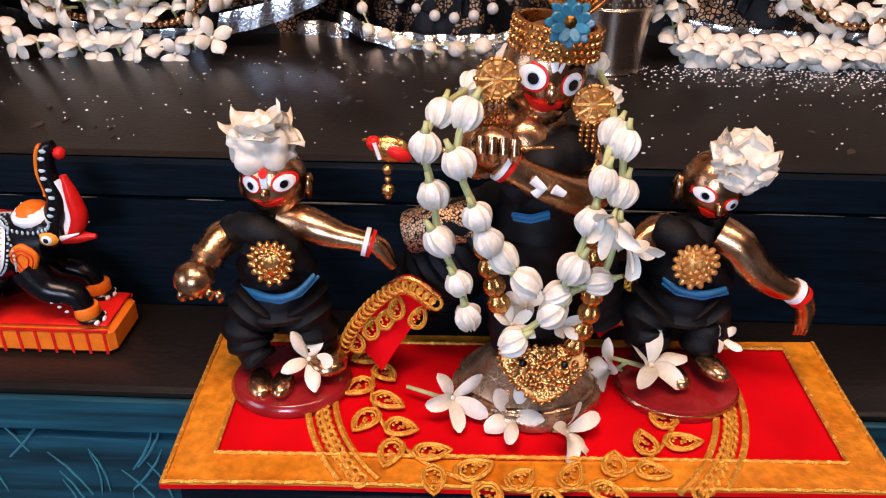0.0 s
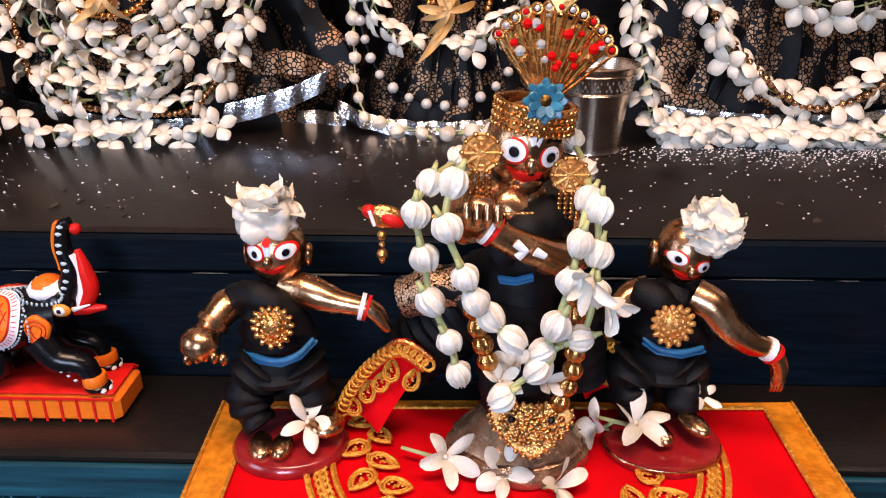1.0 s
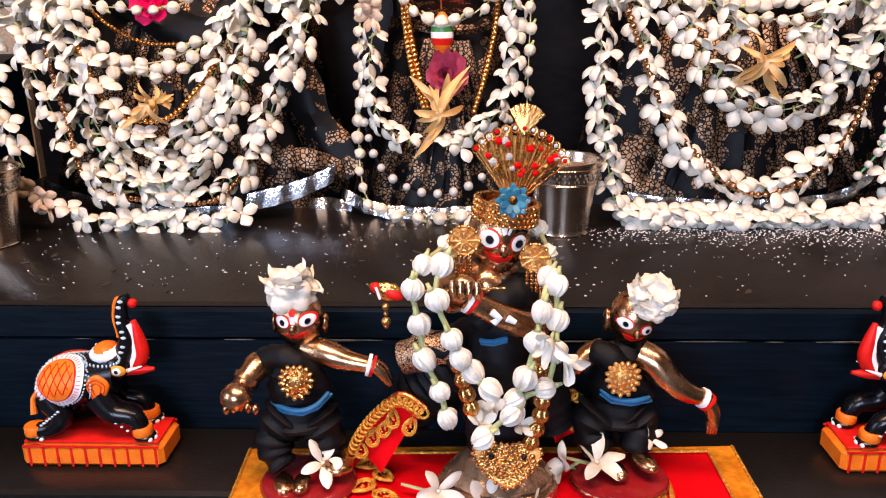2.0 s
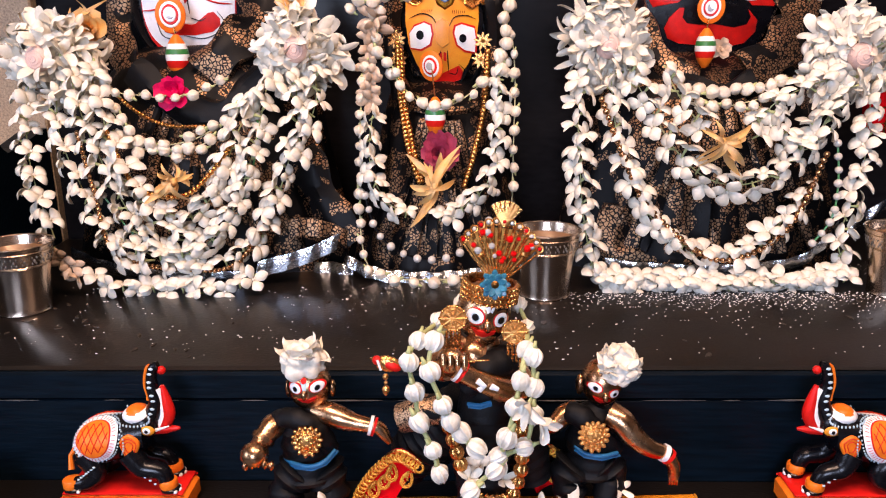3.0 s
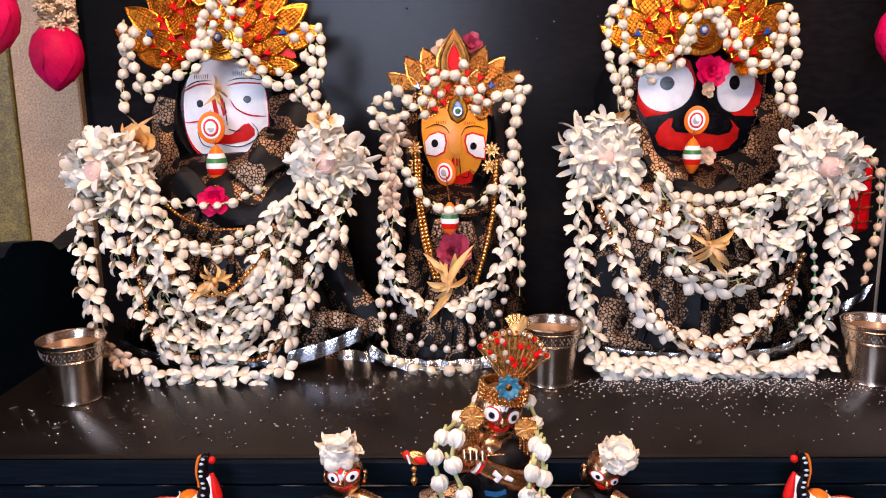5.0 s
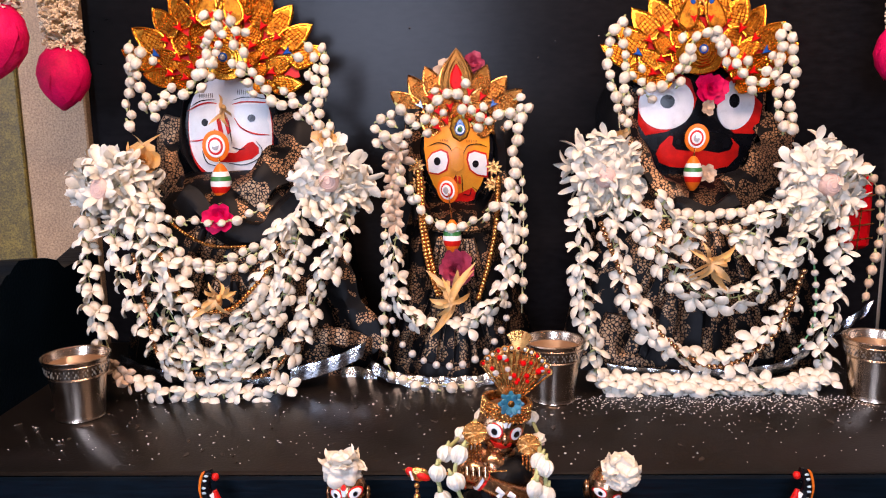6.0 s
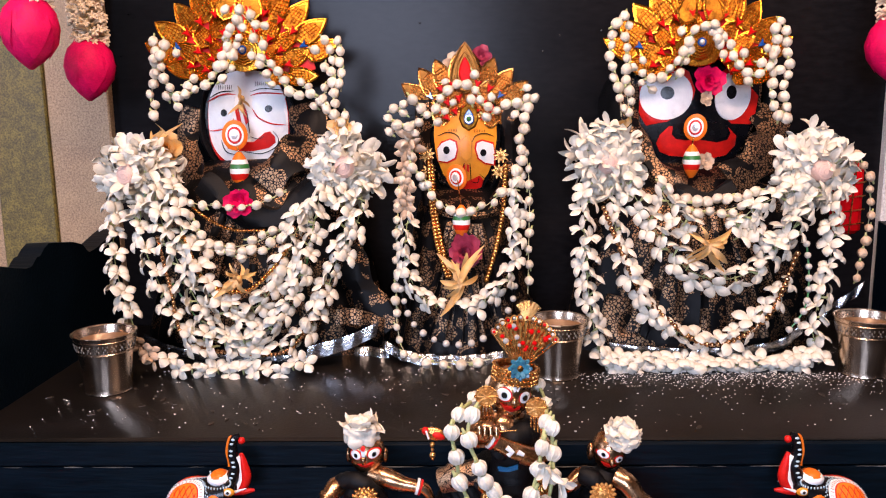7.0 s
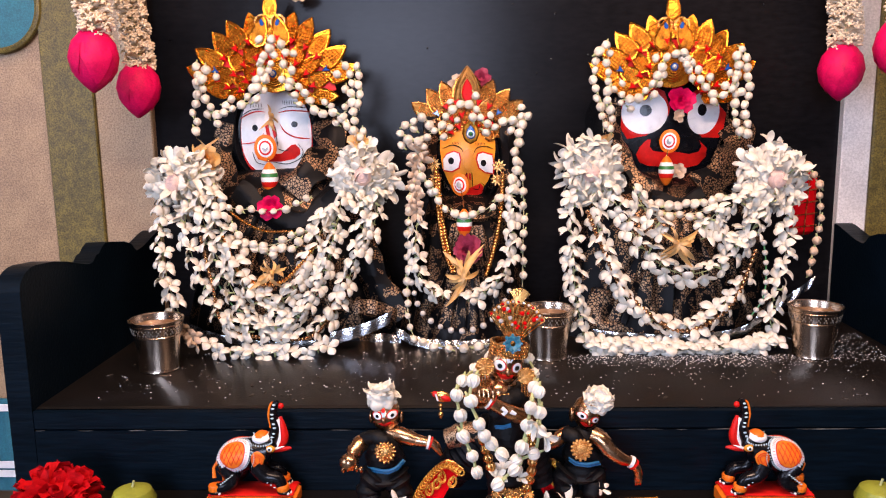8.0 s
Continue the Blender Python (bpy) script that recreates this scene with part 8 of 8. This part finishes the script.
garland("bud_string", "string of white jasmine buds strung on the black-faced idol", [(0.190, 0.660, 1.023), (0.177, 0.657, 1.002), (0.176, 0.655, 0.973), (0.186, 0.652, 0.945), (0.189, 0.650, 0.912)], "bud", 0.0125, 1.02, 0.003, 43)
garland("bud_string", "string of white jasmine buds strung on the black-faced idol", [(0.194, 0.660, 1.012), (0.197, 0.657, 0.980), (0.194, 0.653, 0.952), (0.199, 0.650, 0.908)], "bud", 0.0125, 1.02, 0.003, 44)
garland("bud_string", "long string of white jasmine buds strung on the black-faced idol", [(0.201, 0.655, 0.966), (0.226, 0.654, 0.953), (0.246, 0.653, 0.969), (0.257, 0.652, 0.989), (0.274, 0.652, 1.010), (0.291, 0.651, 1.013), (0.299, 0.650, 0.996)], "bud", 0.0125, 1.0, 0.003, 45, double=True)
garland("bud_string", "string of white jasmine buds strung on the black-faced idol", [(0.300, 0.655, 0.999), (0.311, 0.654, 0.982), (0.328, 0.652, 0.960), (0.347, 0.651, 0.963), (0.356, 0.650, 0.984)], "bud", 0.0125, 1.0, 0.003, 46, double=True)
garland("bud_string", "string of white jasmine buds strung on the black-faced idol", [(0.362, 0.660, 1.014), (0.370, 0.657, 0.991), (0.373, 0.655, 0.960), (0.369, 0.652, 0.931), (0.371, 0.650, 0.905)], "bud", 0.0125, 1.02, 0.003, 47)
garland("bud_string", "string of white jasmine buds strung on the black-faced idol", [(0.355, 0.660, 1.006), (0.358, 0.657, 0.970), (0.356, 0.653, 0.938), (0.362, 0.650, 0.908)], "bud", 0.0125, 1.02, 0.003, 48)
bunch("round bunch of white jasmine blossoms on the white-faced idol's shoulder", (-0.3613, 0.65, 0.8564), 0.04, 46, 308)
bunch("round bunch of white jasmine blossoms on the white-faced idol's shoulder", (-0.1196, 0.65, 0.8626), 0.038, 44, 642)
bunch("round bunch of white jasmine blossoms on the black-faced idol's shoulder", (0.1682, 0.65, 0.8635), 0.04, 50, 1046)
bunch("round bunch of white jasmine blossoms on the black-faced idol's shoulder", (0.3984, 0.65, 0.8523), 0.042, 54, 1375)
